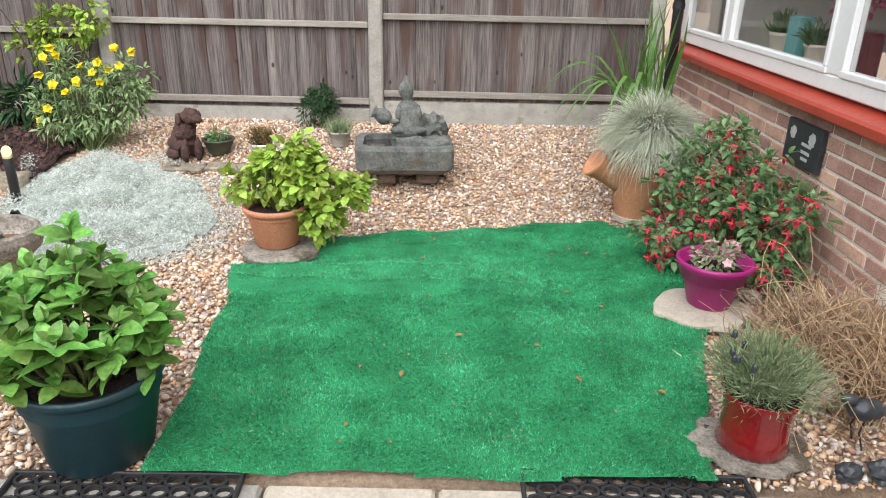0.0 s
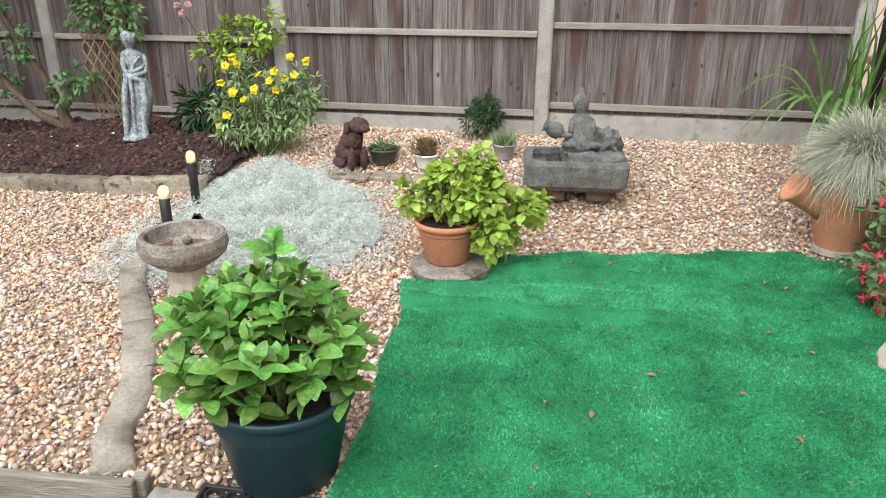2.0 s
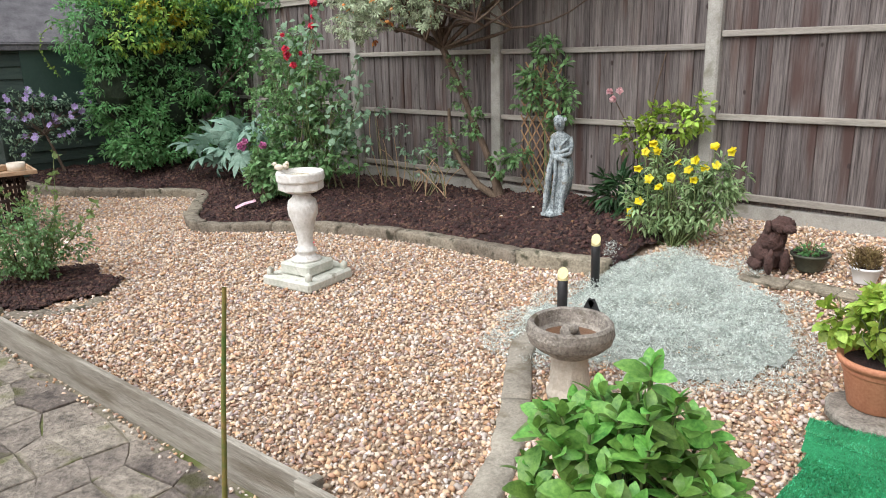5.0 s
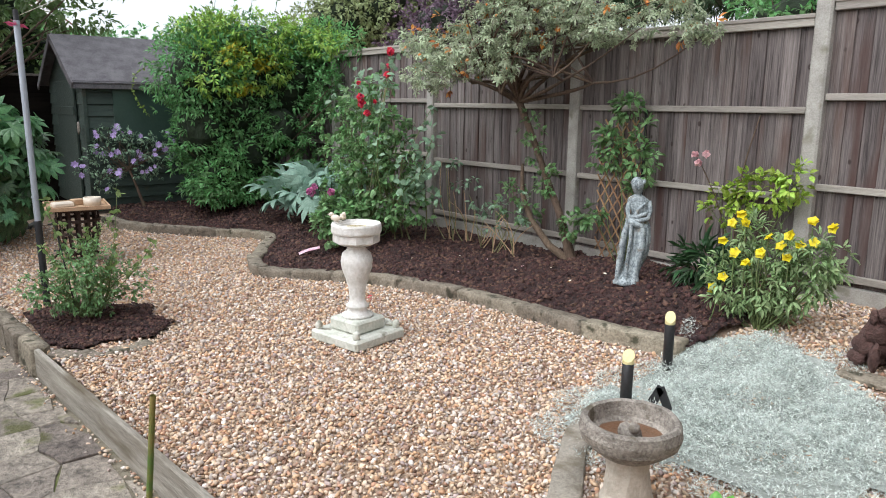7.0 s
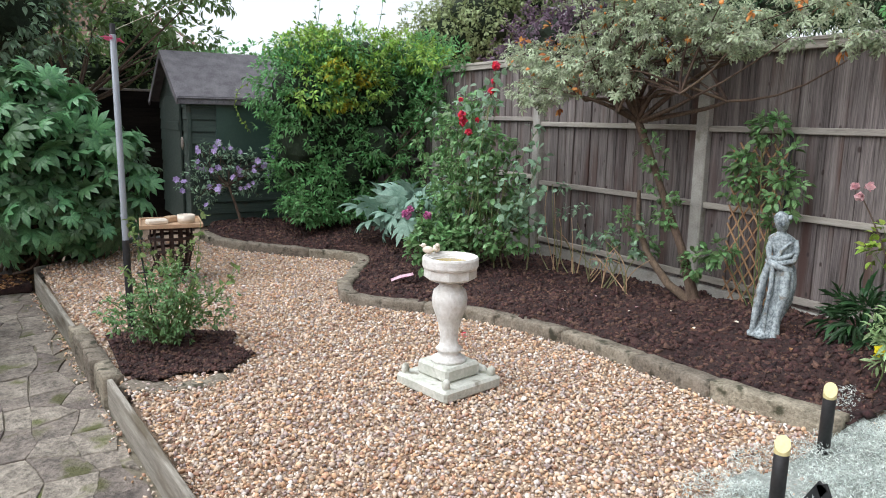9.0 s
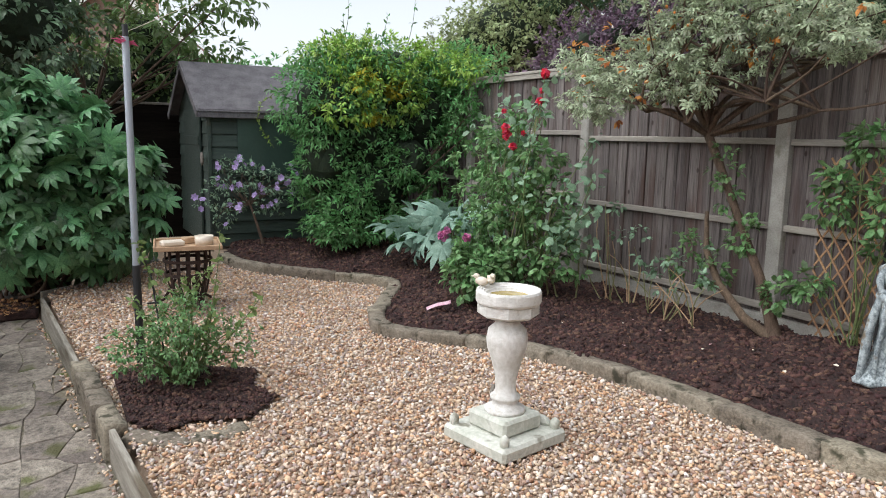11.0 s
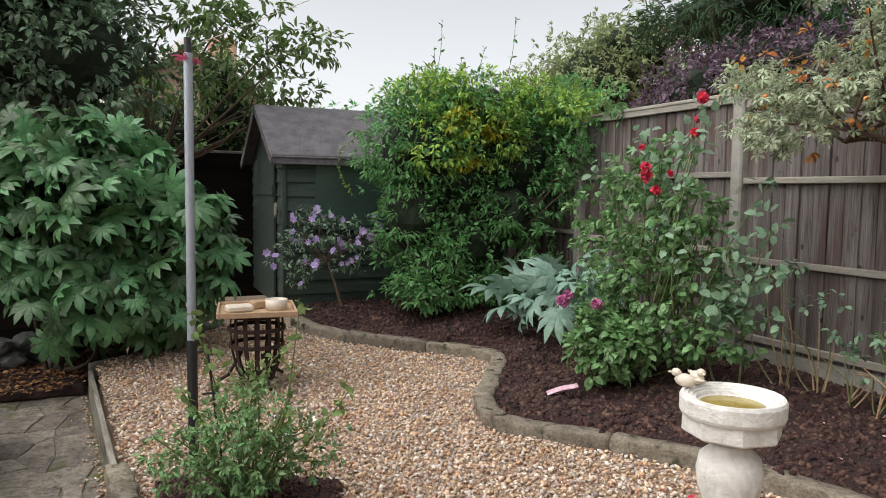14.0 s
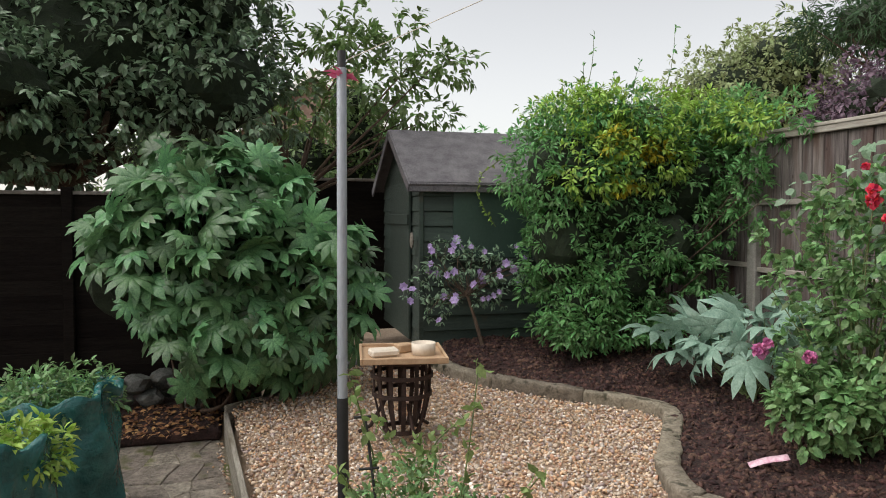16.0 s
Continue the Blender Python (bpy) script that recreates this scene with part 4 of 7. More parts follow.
DARK_LEAF = foliage("dark_leaf", (0.018, 0.05, 0.02), (0.05, 0.11, 0.04), 0.4, 0.42)
HEDGE_LEAF = foliage("hedge_leaf", (0.07, 0.2, 0.065), (0.23, 0.45, 0.17), 0.5, 0.4, 0.4)
HEDGE_BRIGHT = foliage("bright_hedge_leaf", (0.2, 0.36, 0.05), (0.42, 0.58, 0.13), 0.35, 0.45)
HEDGE_YELLOW = foliage("yellow_hedge_leaf", (0.35, 0.33, 0.02), (0.62, 0.52, 0.05), 0.3, 0.5)
FATSIA_LEAF = foliage("fatsia_leaf", (0.04, 0.125, 0.05), (0.175, 0.335, 0.145), 0.5, 0.34, spec=0.5)
GREY_LEAF = foliage("grey_green_leaf", (0.16, 0.29, 0.22), (0.38, 0.54, 0.44), 0.25, 0.55)
PALE_TREE = foliage("pale_tree_leaf", (0.17, 0.23, 0.12), (0.58, 0.63, 0.45), 0.5, 0.45, 0.4)
PLUM_LEAF = foliage("plum_leaf", (0.07, 0.045, 0.065), (0.2, 0.13, 0.18), 0.45, 0.45)
LITTER = material("brown_leaf_litter", (0.16, 0.07, 0.03), (0.38, 0.2, 0.09), scale=12, fine=60, rough=0.8, bump=0.1, rnd="island", spread=0.5)


def petals(rng, centres, size, n=5, width=0.8, face=(0, 0, 1), jitter=0.6):
    """Open flowers: a ring of petals at each centre."""
    c = np.repeat(np.asarray(centres, float), n, 0)
    up = np.repeat(np.asarray(face, float) + rng.normal(size=(len(centres), 3)) * jitter, n, 0)
    up /= np.linalg.norm(up, axis=1)[:, None]
    ref = np.cross(up, np.array((0.3, 0.5, 0.8)))
    ref /= np.linalg.norm(ref, axis=1)[:, None]
    a = np.tile(np.arange(n) * 2 * math.pi / n, len(centres))[:, None]
    axis = ref * np.cos(a) + np.cross(up, ref) * np.sin(a) + up * 0.45
    return leaves(c, axis, up, size, width)


def bloom(rng, centre, r, mat, parent, name="flower", n=34):
    """A full, rounded flower head of many petals."""
    d = rng.normal(size=(n, 3)) + np.array((0.3, -0.4, 0.5))
    d /= np.linalg.norm(d, axis=1)[:, None]
    return raw(name, *leaves(np.array(centre) + d * r * 0.3, d * 0.7 + rng.normal(size=(n, 3)) * 0.6, d, r * 0.62, 1.15), mat, parent)


def bush(name, at, lobes, clusters, per, size, mat, label, category="shrub", stems=10, width=0.5, droop=0.25, stem_mat=None, inner=0.5, seed=1, kind=(LEAF_V, LEAF_F), floor=0.02, r=0.006, group="", spray=0.5):
    g = np.random.default_rng(seed)
    root = thing(name, at, label, category, group=group)
    (v, f), p = crown(g, lobes, clusters, per, size, width, inner, droop, kind=kind, floor=floor, spray=spray)
    raw("foliage", v, f, mat, root)
    if stems:
        ends = p[g.choice(len(p), min(stems, len(p)), replace=False)]
        for e in ends:
            raw("stem", *tubes([bend((g.normal() * 0.02, g.normal() * 0.02, -0.03), e, r, r * 0.4, 0.03, g)]), stem_mat or STEM, root)
    return root, p, g


# ---- potted hydrangea ----
hyd = thing("potted_hydrangea", (-0.95, 2.362, -0.002), "leafy green hydrangea in a dark green plastic tub", "potted plant")
part("tub", lathe([(0.14, 0), (0.148, 0.01), (0.186, 0.205), (0.193, 0.215), (0.189, 0.227), (0.196, 0.237), (0.191, 0.249), (0.201, 0.262), (0.21, 0.268), (0.21, 0.292), (0.196, 0.292), (0.188, 0.25)], 40), GREEN_PLASTIC, hyd, smooth=True)
part("compost", lathe([(0.001, 0.262), (0.192, 0.257)], 24, close=False), SOIL, hyd)
g = np.random.default_rng(11)
tips = [(r_ * math.cos(a) - 0.03, r_ * math.sin(a), 0) for r_, a in [(0.25 * math.sqrt((k + 0.5) / 46), k * 2.39996) for k in range(46)]]
tips = [(x, y, 0.6 - 2.4 * ((x + 0.03) ** 2 + y * y) + g.uniform(-0.07, 0.05)) for x, y, _ in tips] + [(0.24 * math.cos(a) - 0.03, 0.22 * math.sin(a), 0.39 + 0.05 * math.sin(5 * a)) for a in np.linspace(0, 6.1, 12)] + [(0.0, 0.04, 0.69)]
P, A, U, S = [], [], [], []
for x, y, z in tips:
    for k in range(10):
        a, ring = k * 2.39996 + x * 9, k // 4
        el = (0.95, 0.35, -0.2)[min(ring, 2)]
        P.append((x, y, z - 0.025 * ring)), A.append((math.cos(a) * math.cos(el), math.sin(a) * math.cos(el), math.sin(el))), U.append((0.2 * math.cos(a), 0.2 * math.sin(a), 1)), S.append((0.05, 0.078, 0.093)[min(ring, 2)] * g.uniform(0.85, 1.2))
raw("foliage", *leaves(np.array(P), np.array(A) + g.normal(size=(len(P), 3)) * 0.22, np.array(U) + g.normal(size=(len(P), 3)) * 0.3, np.array(S), 0.66, (BROAD_V, BROAD_F)), HYDRANGEA, hyd, smooth=True)
raw("stem", *tubes([bend((x * 0.35, y * 0.35, 0.24), (x, y, z), 0.006, 0.004, 0.02, g) for x, y, z in tips[:1]]), STEM, hyd)
for x, y, z in tips[1:]:
    raw("stem", *tubes([bend((x * 0.35, y * 0.35, 0.24), (x, y, z), 0.006, 0.004, 0.02, g)]), STEM, hyd)

# ---- terracotta pot on a stone disc ----
disc = part("stone_disc", lathe([(0.17, 0), (0.19, 0.02), (0.192, 0.045), (0.18, 0.058), (0.001, 0.06)], 40, 0.07), ROCK)
disc.location = (-0.745, 3.86, 0.004)
tagged(disc, "round rough-edged grey stone slab under a pot", "stone slab")
tp = thing("potted_lime_plant", (-0.765, 3.88, 0.064), "trailing lime-green plant in a terracotta pot on a stone disc", "potted plant")
part("pot", lathe([(0.092, 0), (0.102, 0.008), (0.13, 0.145), (0.132, 0.15), (0.137, 0.152), (0.132, 0.16), (0.139, 0.172), (0.15, 0.178), (0.155, 0.186), (0.155, 0.203), (0.142, 0.205), (0.134, 0.17)], 36), TERRACOTTA, tp, smooth=True)
part("compost", lathe([(0.001, 0.18), (0.13, 0.178)], 24, close=False), SOIL, tp)
g = np.random.default_rng(12)
(v, f), p = crown(g, [(0.04, 0.03, 0.34, 0.17, 0.13, 0.12), (0.17, 0.02, 0.32, 0.15, 0.13, 0.13), (-0.15, 0.03, 0.29, 0.12, 0.1, 0.06), (0.22, -0.02, 0.16, 0.1, 0.09, 0.12), (0.35, 0.04, 0.28, 0.1, 0.09, 0.06), (0.08, 0.02, 0.44, 0.12, 0.1, 0.08)], 300, 6, 0.05, 0.8, 0.55, 0.35)
raw("foliage", v, f, LIME, tp, smooth=True)
raw("stem", *tubes([bend((0, 0, 0.18), q, 0.004, 0.002, 0.04, g) for q in p[:60]]), STEM, tp)

# ---- purple pot, red pot ----
slab = part("stone_slab", lathe([(0.19, 0), (0.215, 0.012), (0.212, 0.032), (0.19, 0.04), (0.001, 0.042)], 36, 0.22, oval=0.85, seed=5), PALE_ROCK)
slab.location = (1.16, 3.33, 0.0)
tagged(slab, "broken pale stone slab beside the turf", "stone slab")
pp = thing("purple_pot", (1.19, 3.36, 0.043), "purple plastic pot with a small wilting pink plant", "potted plant")
part("pot", lathe([(0.083, 0), (0.09, 0.008), (0.133, 0.168), (0.139, 0.17), (0.151, 0.176), (0.158, 0.186), (0.158, 0.2), (0.15, 0.206), (0.142, 0.2), (0.13, 0.12)], 40), PURPLE_PLASTIC, pp, smooth=True)
part("compost", lathe([(0.001, 0.155), (0.133, 0.15)], 24, close=False), SOIL, pp)
g = np.random.default_rng(13)
(v, f), p = crown(g, [(0.0, 0, 0.21, 0.1, 0.08, 0.06)], 60, 5, 0.03, 0.45)
raw("foliage", v, f, LAVENDER, pp)
for q in p[:16]:
    raw("flower", *petals(g, [q + np.array((0, 0, 0.025))], 0.024), PALE_PINK, pp)
slab2 = part("stone_slab", lathe([(0.16, 0), (0.175, 0.01), (0.17, 0.026), (0.001, 0.03)], 30, 0.25, oval=0.8, seed=9), ROCK)
slab2.location = (1.0, 2.42, 0.0)
tagged(slab2, "grey stone slab under a red pot", "stone slab")
rp = thing("potted_lavender", (1.01, 2.42, 0.031), "grey-green lavender in a glossy red waisted pot", "potted plant")
part("pot", lathe([(0.1, 0), (0.107, 0.006), (0.099, 0.06), (0.098, 0.1), (0.106, 0.16), (0.115, 0.187), (0.111, 0.189), (0.102, 0.16)], 40), RED_GLAZE, rp, smooth=True)
part("compost", lathe([(0.001, 0.168), (0.104, 0.166)], 24, close=False), SOIL, rp)
n = 5200
d = rng.normal(size=(n, 3)) * np.array((0.62, 0.62, 0.3)) + np.array((0, 0, 0.75))
d /= np.linalg.norm(d, axis=1)[:, None]
foot = np.c_[rng.normal(size=(n, 2)) * 0.035, np.full(n, 0.175)] + d * rng.uniform(0.02, 0.17, n)[:, None]
raw("foliage", *leaves(foot, d + rng.normal(size=(n, 3)) * 0.3, rng.normal(size=(n, 3)), rng.uniform(0.018, 0.042, n), 0.11, (BLADE_V, BLADE_F)), LAVENDER, rp)
for k in range(8):
    q = np.array((-0.1 + 0.03 * rng.normal(), 0.05 * rng.normal(), 0.3 + 0.03 * rng.normal()))
    raw("flower_stalk", *tubes([bend((-0.02, 0, 0.15), q, 0.0015, 0.001, 0.02, rng)], 4), STEM, rp)
    part("flower", blob(0.011, tuple(q), (0.8, 0.8, 1.5), 0.3, sub=1), SLATE, rp)

# ---- strawberry jar with blue grass ----
jz = 0.03
jar = thing("planter_jar", (1.13, 4.46, jz), "tall terracotta jar with side spout and blue-grey grass", "planter")
part("jar", lathe([(0.105, 0), (0.11, 0.015), (0.105, 0.03), (0.106, 0.04), (0.128, 0.12), (0.156, 0.26), (0.165, 0.34), (0.158, 0.39), (0.168, 0.405), (0.168, 0.425), (0.146, 0.425), (0.14, 0.37)], 40), TERRACOTTA_OLD, jar, smooth=True)
sp = part("spout", lathe([(0.05, -0.06), (0.056, 0.03), (0.068, 0.12), (0.08, 0.15), (0.082, 0.165), (0.068, 0.163), (0.06, 0.12)], 28), TERRACOTTA_OLD, jar, smooth=True)
sp.matrix_local = pose(-0.14, -0.03, 0.24, 0, -52, 8)
base = part("plinth", lathe([(0.112, 0), (0.112, 0.03), (0.102, 0.032)], 32), PALE_ROCK, jar)
n = 12000
d = rng.normal(size=(n, 3)) * np.array((1, 1, 0.5)) + np.array((0.2, 0.05, 0.5))
d /= np.linalg.norm(d, axis=1)[:, None]
foot = np.array((0.05, 0.02, 0.43)) + d * 0.06
BEND_V = np.array([(0, 0.5, 0), (0, -0.5, 0), (0.45, 0.45, 0.04), (0.45, -0.45, 0.04), (0.8, 0.3, -0.14), (0.8, -0.3, -0.14), (0.98, 0, -0.42)])
BEND_F = np.array([(0, 1, 2), (1, 3, 2), (2, 3, 4), (3, 5, 4), (4, 5, 6)])
raw("grass_tuft", *leaves(foot, d, np.array((0, 0, 1.0)) + rng.normal(size=(n, 3)) * 0.2, rng.uniform(0.13, 0.3, n), 0.0125, (BEND_V, BEND_F)), BLUE_GRASS, jar)

# ---- strap-leaved plant ----
st = thing("strap_leaved_plant", (1.36, 5.3, 0.22), "tall green strap-leaved plant before the fence", "plant")
g = np.random.default_rng(14)
n = 46
up_ = g.normal(size=(n, 3)) * np.array((0.13, 0.16, 0.1)) + np.array((0.0, 0, 1))
lg = g.uniform(0.5, 1.05, n)
V1 = leaves(np.c_[g.normal(size=(n, 2)) * 0.05, np.zeros(n)], up_, g.normal(size=(n, 3)), lg, 0.028, (BEND_V * np.array((1, 1, 0.4)), BEND_F))
raw("upright_leaf", *V1, STRAP, st)
for k in range(14):
    a = g.uniform(2.2, 4.9)
    L = g.uniform(0.5, 0.85)
    t = np.linspace(0, 1, 9)
    r_, z_ = L * t, 0.46 * np.sin(t * 2.6) * L / 0.6
    w = 0.013 * np.sin(np.clip(t * 0.9 + 0.1, 0, 1) * math.pi) + 0.0015
    L1 = np.c_[r_ * math.cos(a) - w * math.sin(a), r_ * math.sin(a) + w * math.cos(a), z_]
    L2 = np.c_[r_ * math.cos(a) + w * math.sin(a), r_ * math.sin(a) - w * math.cos(a), z_ + 0.004]
    i = np.arange(8)
    raw("arching_leaf", np.concatenate([L1, L2]), np.stack([i, i + 1, i + 10, i + 9], -1), STRAP, st)

# ---- fuchsia ----
fu, p, g = bush("fuchsia_bush", (1.45, 3.94, 0.02), [(0.0, 0, 0.32, 0.28, 0.34, 0.28), (-0.2, -0.06, 0.18, 0.26, 0.24, 0.16), (0.06, -0.28, 0.3, 0.2, 0.24, 0.22), (0.0, 0.22, 0.46, 0.16, 0.22, 0.22), (-0.34, -0.14, 0.1, 0.12, 0.12, 0.07), (-0.05, 0.0, 0.62, 0.1, 0.12, 0.1), (0.1, -0.5, 0.42, 0.1, 0.14, 0.12), (0.05, -0.42, 0.14, 0.14, 0.16, 0.1), (-0.28, 0.1, 0.36, 0.1, 0.1, 0.12)],
                640, 6, 0.045, FUCHSIA_LEAF, "bushy fuchsia with hanging red flowers against the brick wall", stems=30, width=0.55, seed=15)
outer = p[np.argsort(-(p[:, 2] * 0.5 - p[:, 0] * 0.7 - p[:, 1] * 0.7 + g.normal(size=len(p)) * 0.25))][:170]
for q in outer + np.array((-0.03, -0.045, -0.005)):
    q = q[None]
    raw("flower", *merge(petals(g, q, 0.031, 4, 0.4, (0, 0, -1), 0.35), leaves(q, np.array([(0, 0, -1.0)]) + g.normal(size=(1, 3)) * 0.2, g.normal(size=(1, 3)), 0.042, 0.38)), RED_FLOWER, fu)

# ---- dry grass, stones and the dark bird by the wall ----
dg = thing("dry_grass_clump", (1.47, 2.82, 0.01), "tangled clump of dry brown grass beside the wall", "dry grass", kind="stuff")
raw("stalk", *tubes([bend((rng.normal() * 0.07, rng.normal() * 0.09, 0), (rng.normal() * 0.15, rng.normal() * 0.2, abs(rng.normal()) * 0.1 + 0.04), 0.0024, 0.0012, 0.1, rng, 7) for _ in range(1000)], 4), DRY, dg)
for i, (x, y, r, m) in enumerate(((1.42, 3.48, 0.045, PALE_ROCK), (1.32, 2.7, 0.1, PALE_ROCK), (1.36, 2.3, 0.05, SLATE), (1.25, 2.3, 0.04, SLATE), (0.9, 2.5, 0.022, BLACK))):
    k = part("rock", blob(r, (0, 0, r * 0.5), (1, 0.8, 0.75), 0.3, 1.6, 3, seed=i * 2.3), m)
    k.location = (x, y, 0.0)
    tagged(k, "loose %s stone on the gravel by the wall" % ("pale" if m is PALE_ROCK else "dark"), "stone")
bird = thing("bird_ornament", (1.36, 2.46, 0.0), "small dark metal bird ornament on thin wire legs", "garden ornament")
part("body", blob(0.045, (0, 0, 0.13), (1.3, 0.8, 0.8), 0.12, 2, 3), SLATE, bird, smooth=True)
part("head", blob(0.022, (-0.06, 0, 0.165), (1.2, 0.9, 0.9), 0.08, 2, 2), SLATE, bird, smooth=True)
for s in (-1, 1):
    raw("leg", *tubes([[(0, 0.015 * s, 0.13, 0.003), (-0.02, 0.025 * s, 0.06, 0.003), (0.0, 0.03 * s, 0.0, 0.003)]]), IRON, bird)

# ---- litter on the turf ----
for k in range(26):
    x, y = rng.uniform(-0.65, 0.85), rng.uniform(2.35, 4.1)
    lf = raw("fallen_leaf", *leaves(np.array([(0.0, 0, 0)]), np.array([(1.0, 0, 0)]), np.array([(0, 0, 1.0)]), rng.uniform(0.015, 0.035), 0.6), LITTER)
    lf.matrix_world = pose(x, y, float(turf_height(np.array(x), np.array(y))) + 0.008, rng.uniform(-15, 15), 0, rng.uniform(0, 360))
    tagged(lf, "curled brown fallen leaf on the turf", "leaf", "fallen leaves on the turf")

# ---- fountain with a seated figure ----
bz = ground_z(-0.14, 4.92)
ft = thing("buddha_fountain", (-0.2, 4.88, bz), "dark weathered stone trough fountain with a small seated figure", "fountain", 4)
for a, b in (((-0.17, -0.12, -0.01), (-0.05, 0.14, 0.07)), ((0.07, -0.12, -0.01), (0.2, 0.14, 0.07)), ((-0.05, -0.11, 0.04), (0.07, 0.13, 0.07))):
    part("foot", boxed(a, b, 0.012), material("brown_stone_foot", (0.09, 0.06, 0.045), (0.19, 0.13, 0.1), scale=12, fine=60, bump=0.5) if a[0] < -0.1 else bpy.data.materials["brown_stone_foot"], ft)


def trough(w, d, z0, z1, wall):
    bm = bmesh.new()
    def ring(x, y, z, n=10, r=0.05):
        pts = []
        for k, (sx, sy) in enumerate(((1, 1), (-1, 1), (-1, -1), (1, -1))):
            for j in range(4):
                a = math.pi / 2 * (k + j / 3)
                pts.append(bm.verts.new((sx * (x - r) + r * math.cos(a), sy * (y - r) + r * math.sin(a), z)))
        return pts
    rs = [ring(w * 0.88, d * 0.86, z0), ring(w, d, z0 + 0.03), ring(w * 1.02, d * 1.02, z1 - 0.02), ring(w * 0.98, d * 0.98, z1), ring(w - wall, d - wall, z1), ring(w - wall, d - wall, z1 - 0.05)]
    for p, q in zip(rs, rs[1:]):
        for k in range(16):
            bm.faces.new((p[k], p[(k + 1) % 16], q[(k + 1) % 16], q[k]))
    bm.faces.new(rs[0][::-1]), bm.faces.new(rs[-1])
    bmesh.ops.subdivide_edges(bm, edges=[e for e in bm.edges if e.calc_length() > 0.05], cuts=1, use_grid_fill=True)
    for v in bm.verts:
        v.co += Vector((1, 1, 0.4)) * 0.008 * noise.noise(v.co * 16)
    return bm


part("trough", trough(0.29, 0.2, 0.07, 0.235, 0.045), DARK_STONE, ft)
ledge = boxed((-0.08, -0.15, 0.16), (0.26, 0.16, 0.27), 0.02)
bmesh.ops.subdivide_edges(ledge, edges=ledge.edges[:], cuts=4, use_grid_fill=True)
for v in ledge.verts:
    v.co += Vector((1, 1, 0.8)) * 0.03 * noise.noise(v.co * 11)
part("rock_ledge", ledge, DARK_STONE, ft, smooth=True)
part("rock", blob(0.1, (0.17, 0.05, 0.3), (0.95, 0.9, 0.85), 0.35, 3, 3), DARK_STONE, ft)
fig = lathe([(0.07, 0.26), (0.092, 0.275), (0.1, 0.3), (0.095, 0.33), (0.08, 0.37), (0.07, 0.41), (0.064, 0.44), (0.045, 0.465), (0.028, 0.478), (0.03, 0.49), (0.041, 0.505), (0.046, 0.53), (0.043, 0.555), (0.032, 0.575), (0.016, 0.588), (0.012, 0.6), (0.008, 0.617), (0.003, 0.622)], 36, 0.1, oval=0.8)
for v in fig.verts:
    if v.co.z < 0.46:
        v.co += Vector((v.co.x, v.co.y, 0)) * 0.12 * math.sin(math.atan2(v.co.y, v.co.x) * 9 + v.co.z * 40)
    v.co.x += 0.03 - 0.02 * smooth((v.co.z - 0.4) / 0.15)
for r, at, sc in ((0.035, (-0.03, -0.06, 0.31), (1.6, 0.7, 0.6)), (0.035, (0.085, -0.06, 0.31), (1.5, 0.7, 0.6)), (0.024, (-0.035, -0.03, 0.4), (0.8, 0.9, 1.9)), (0.024, (0.085, -0.03, 0.4), (0.8, 0.9, 1.9)), (0.02, (-0.06, -0.05, 0.36), (1.8, 0.8, 0.8))):
    blob(r, at, sc, 0.14, 2.5, 2, fig, seed=r * 50)
part("seated_figure", fig, DARK_STONE, ft, smooth=True)
part("jug", lathe([(0.02, 0), (0.045, 0.03), (0.048, 0.06), (0.035, 0.09), (0.03, 0.1), (0.042, 0.118), (0.034, 0.116), (0.022, 0.09)], 20), DARK_STONE, ft, smooth=True).matrix_local = pose(-0.08, -0.03, 0.36, 0, -62, 0)
part("water", boxed((-0.24, -0.15, 0.2), (0.24, 0.15, 0.205)), glass, ft)

# ---- dog, bowls and little pots by the fence ----
dz = ground_z(-1.62, 5.1)
dog = bmesh.new()
for r, at, s in ((0.085, (0, 0.03, 0.1), (0.85, 1.0, 1.15)), (0.07, (0, -0.01, 0.19), (0.85, 0.85, 1.1)), (0.056, (0.02, -0.05, 0.285), (0.9, 1.0, 0.9)), (0.034, (0.035, -0.1, 0.275), (0.9, 1.1, 0.8)),
                 (0.03, (-0.04, -0.03, 0.27), (0.5, 0.8, 1.4)), (0.03, (0.075, -0.03, 0.27), (0.5, 0.8, 1.4)), (0.027, (-0.035, -0.07, 0.07), (0.85, 0.9, 2.7)), (0.027, (0.04, -0.07, 0.07), (0.85, 0.9, 2.7)),
                 (0.04, (-0.07, 0.02, 0.04), (0.8, 1.5, 0.9)), (0.04, (0.07, 0.02, 0.04), (0.8, 1.5, 0.9))):
    blob(r, at, s, 0.3, 7, 3, dog, seed=r * 90)
d_ = part("dog_statue", dog, DOG_RESIN, None, smooth=True)
d_.matrix_world = pose(-1.62, 5.1, dz - 0.01, 0, 0, 42) @ Matrix.Diagonal((1.15, 1.1, 0.98, 1))
tagged(d_, "brown curly-coated sitting dog statue on the gravel", "dog statue")
bw = bed_pot("bowl_planter", (-1.43, 5.17, ground_z(-1.43, 5.17) - 0.005), 0.065, 0.1, 0.1, material("dark_bronze_bowl", (0.03, 0.035, 0.025), (0.08, 0.085, 0.055), scale=12, fine=70, rough=0.6, bump=0.2), "dark rimmed bowl planter with bare twigs")
raw("twig", *tubes([bend((0, 0, 0.09), (rng.normal() * 0.05, rng.normal() * 0.05, rng.uniform(0.18, 0.3)), 0.003, 0.001, 0.02, rng) for _ in range(9)]), DRY, bw)
(v, f), _ = crown(rng, [(0, 0, 0.12, 0.07, 0.07, 0.03)], 40, 5, 0.025)
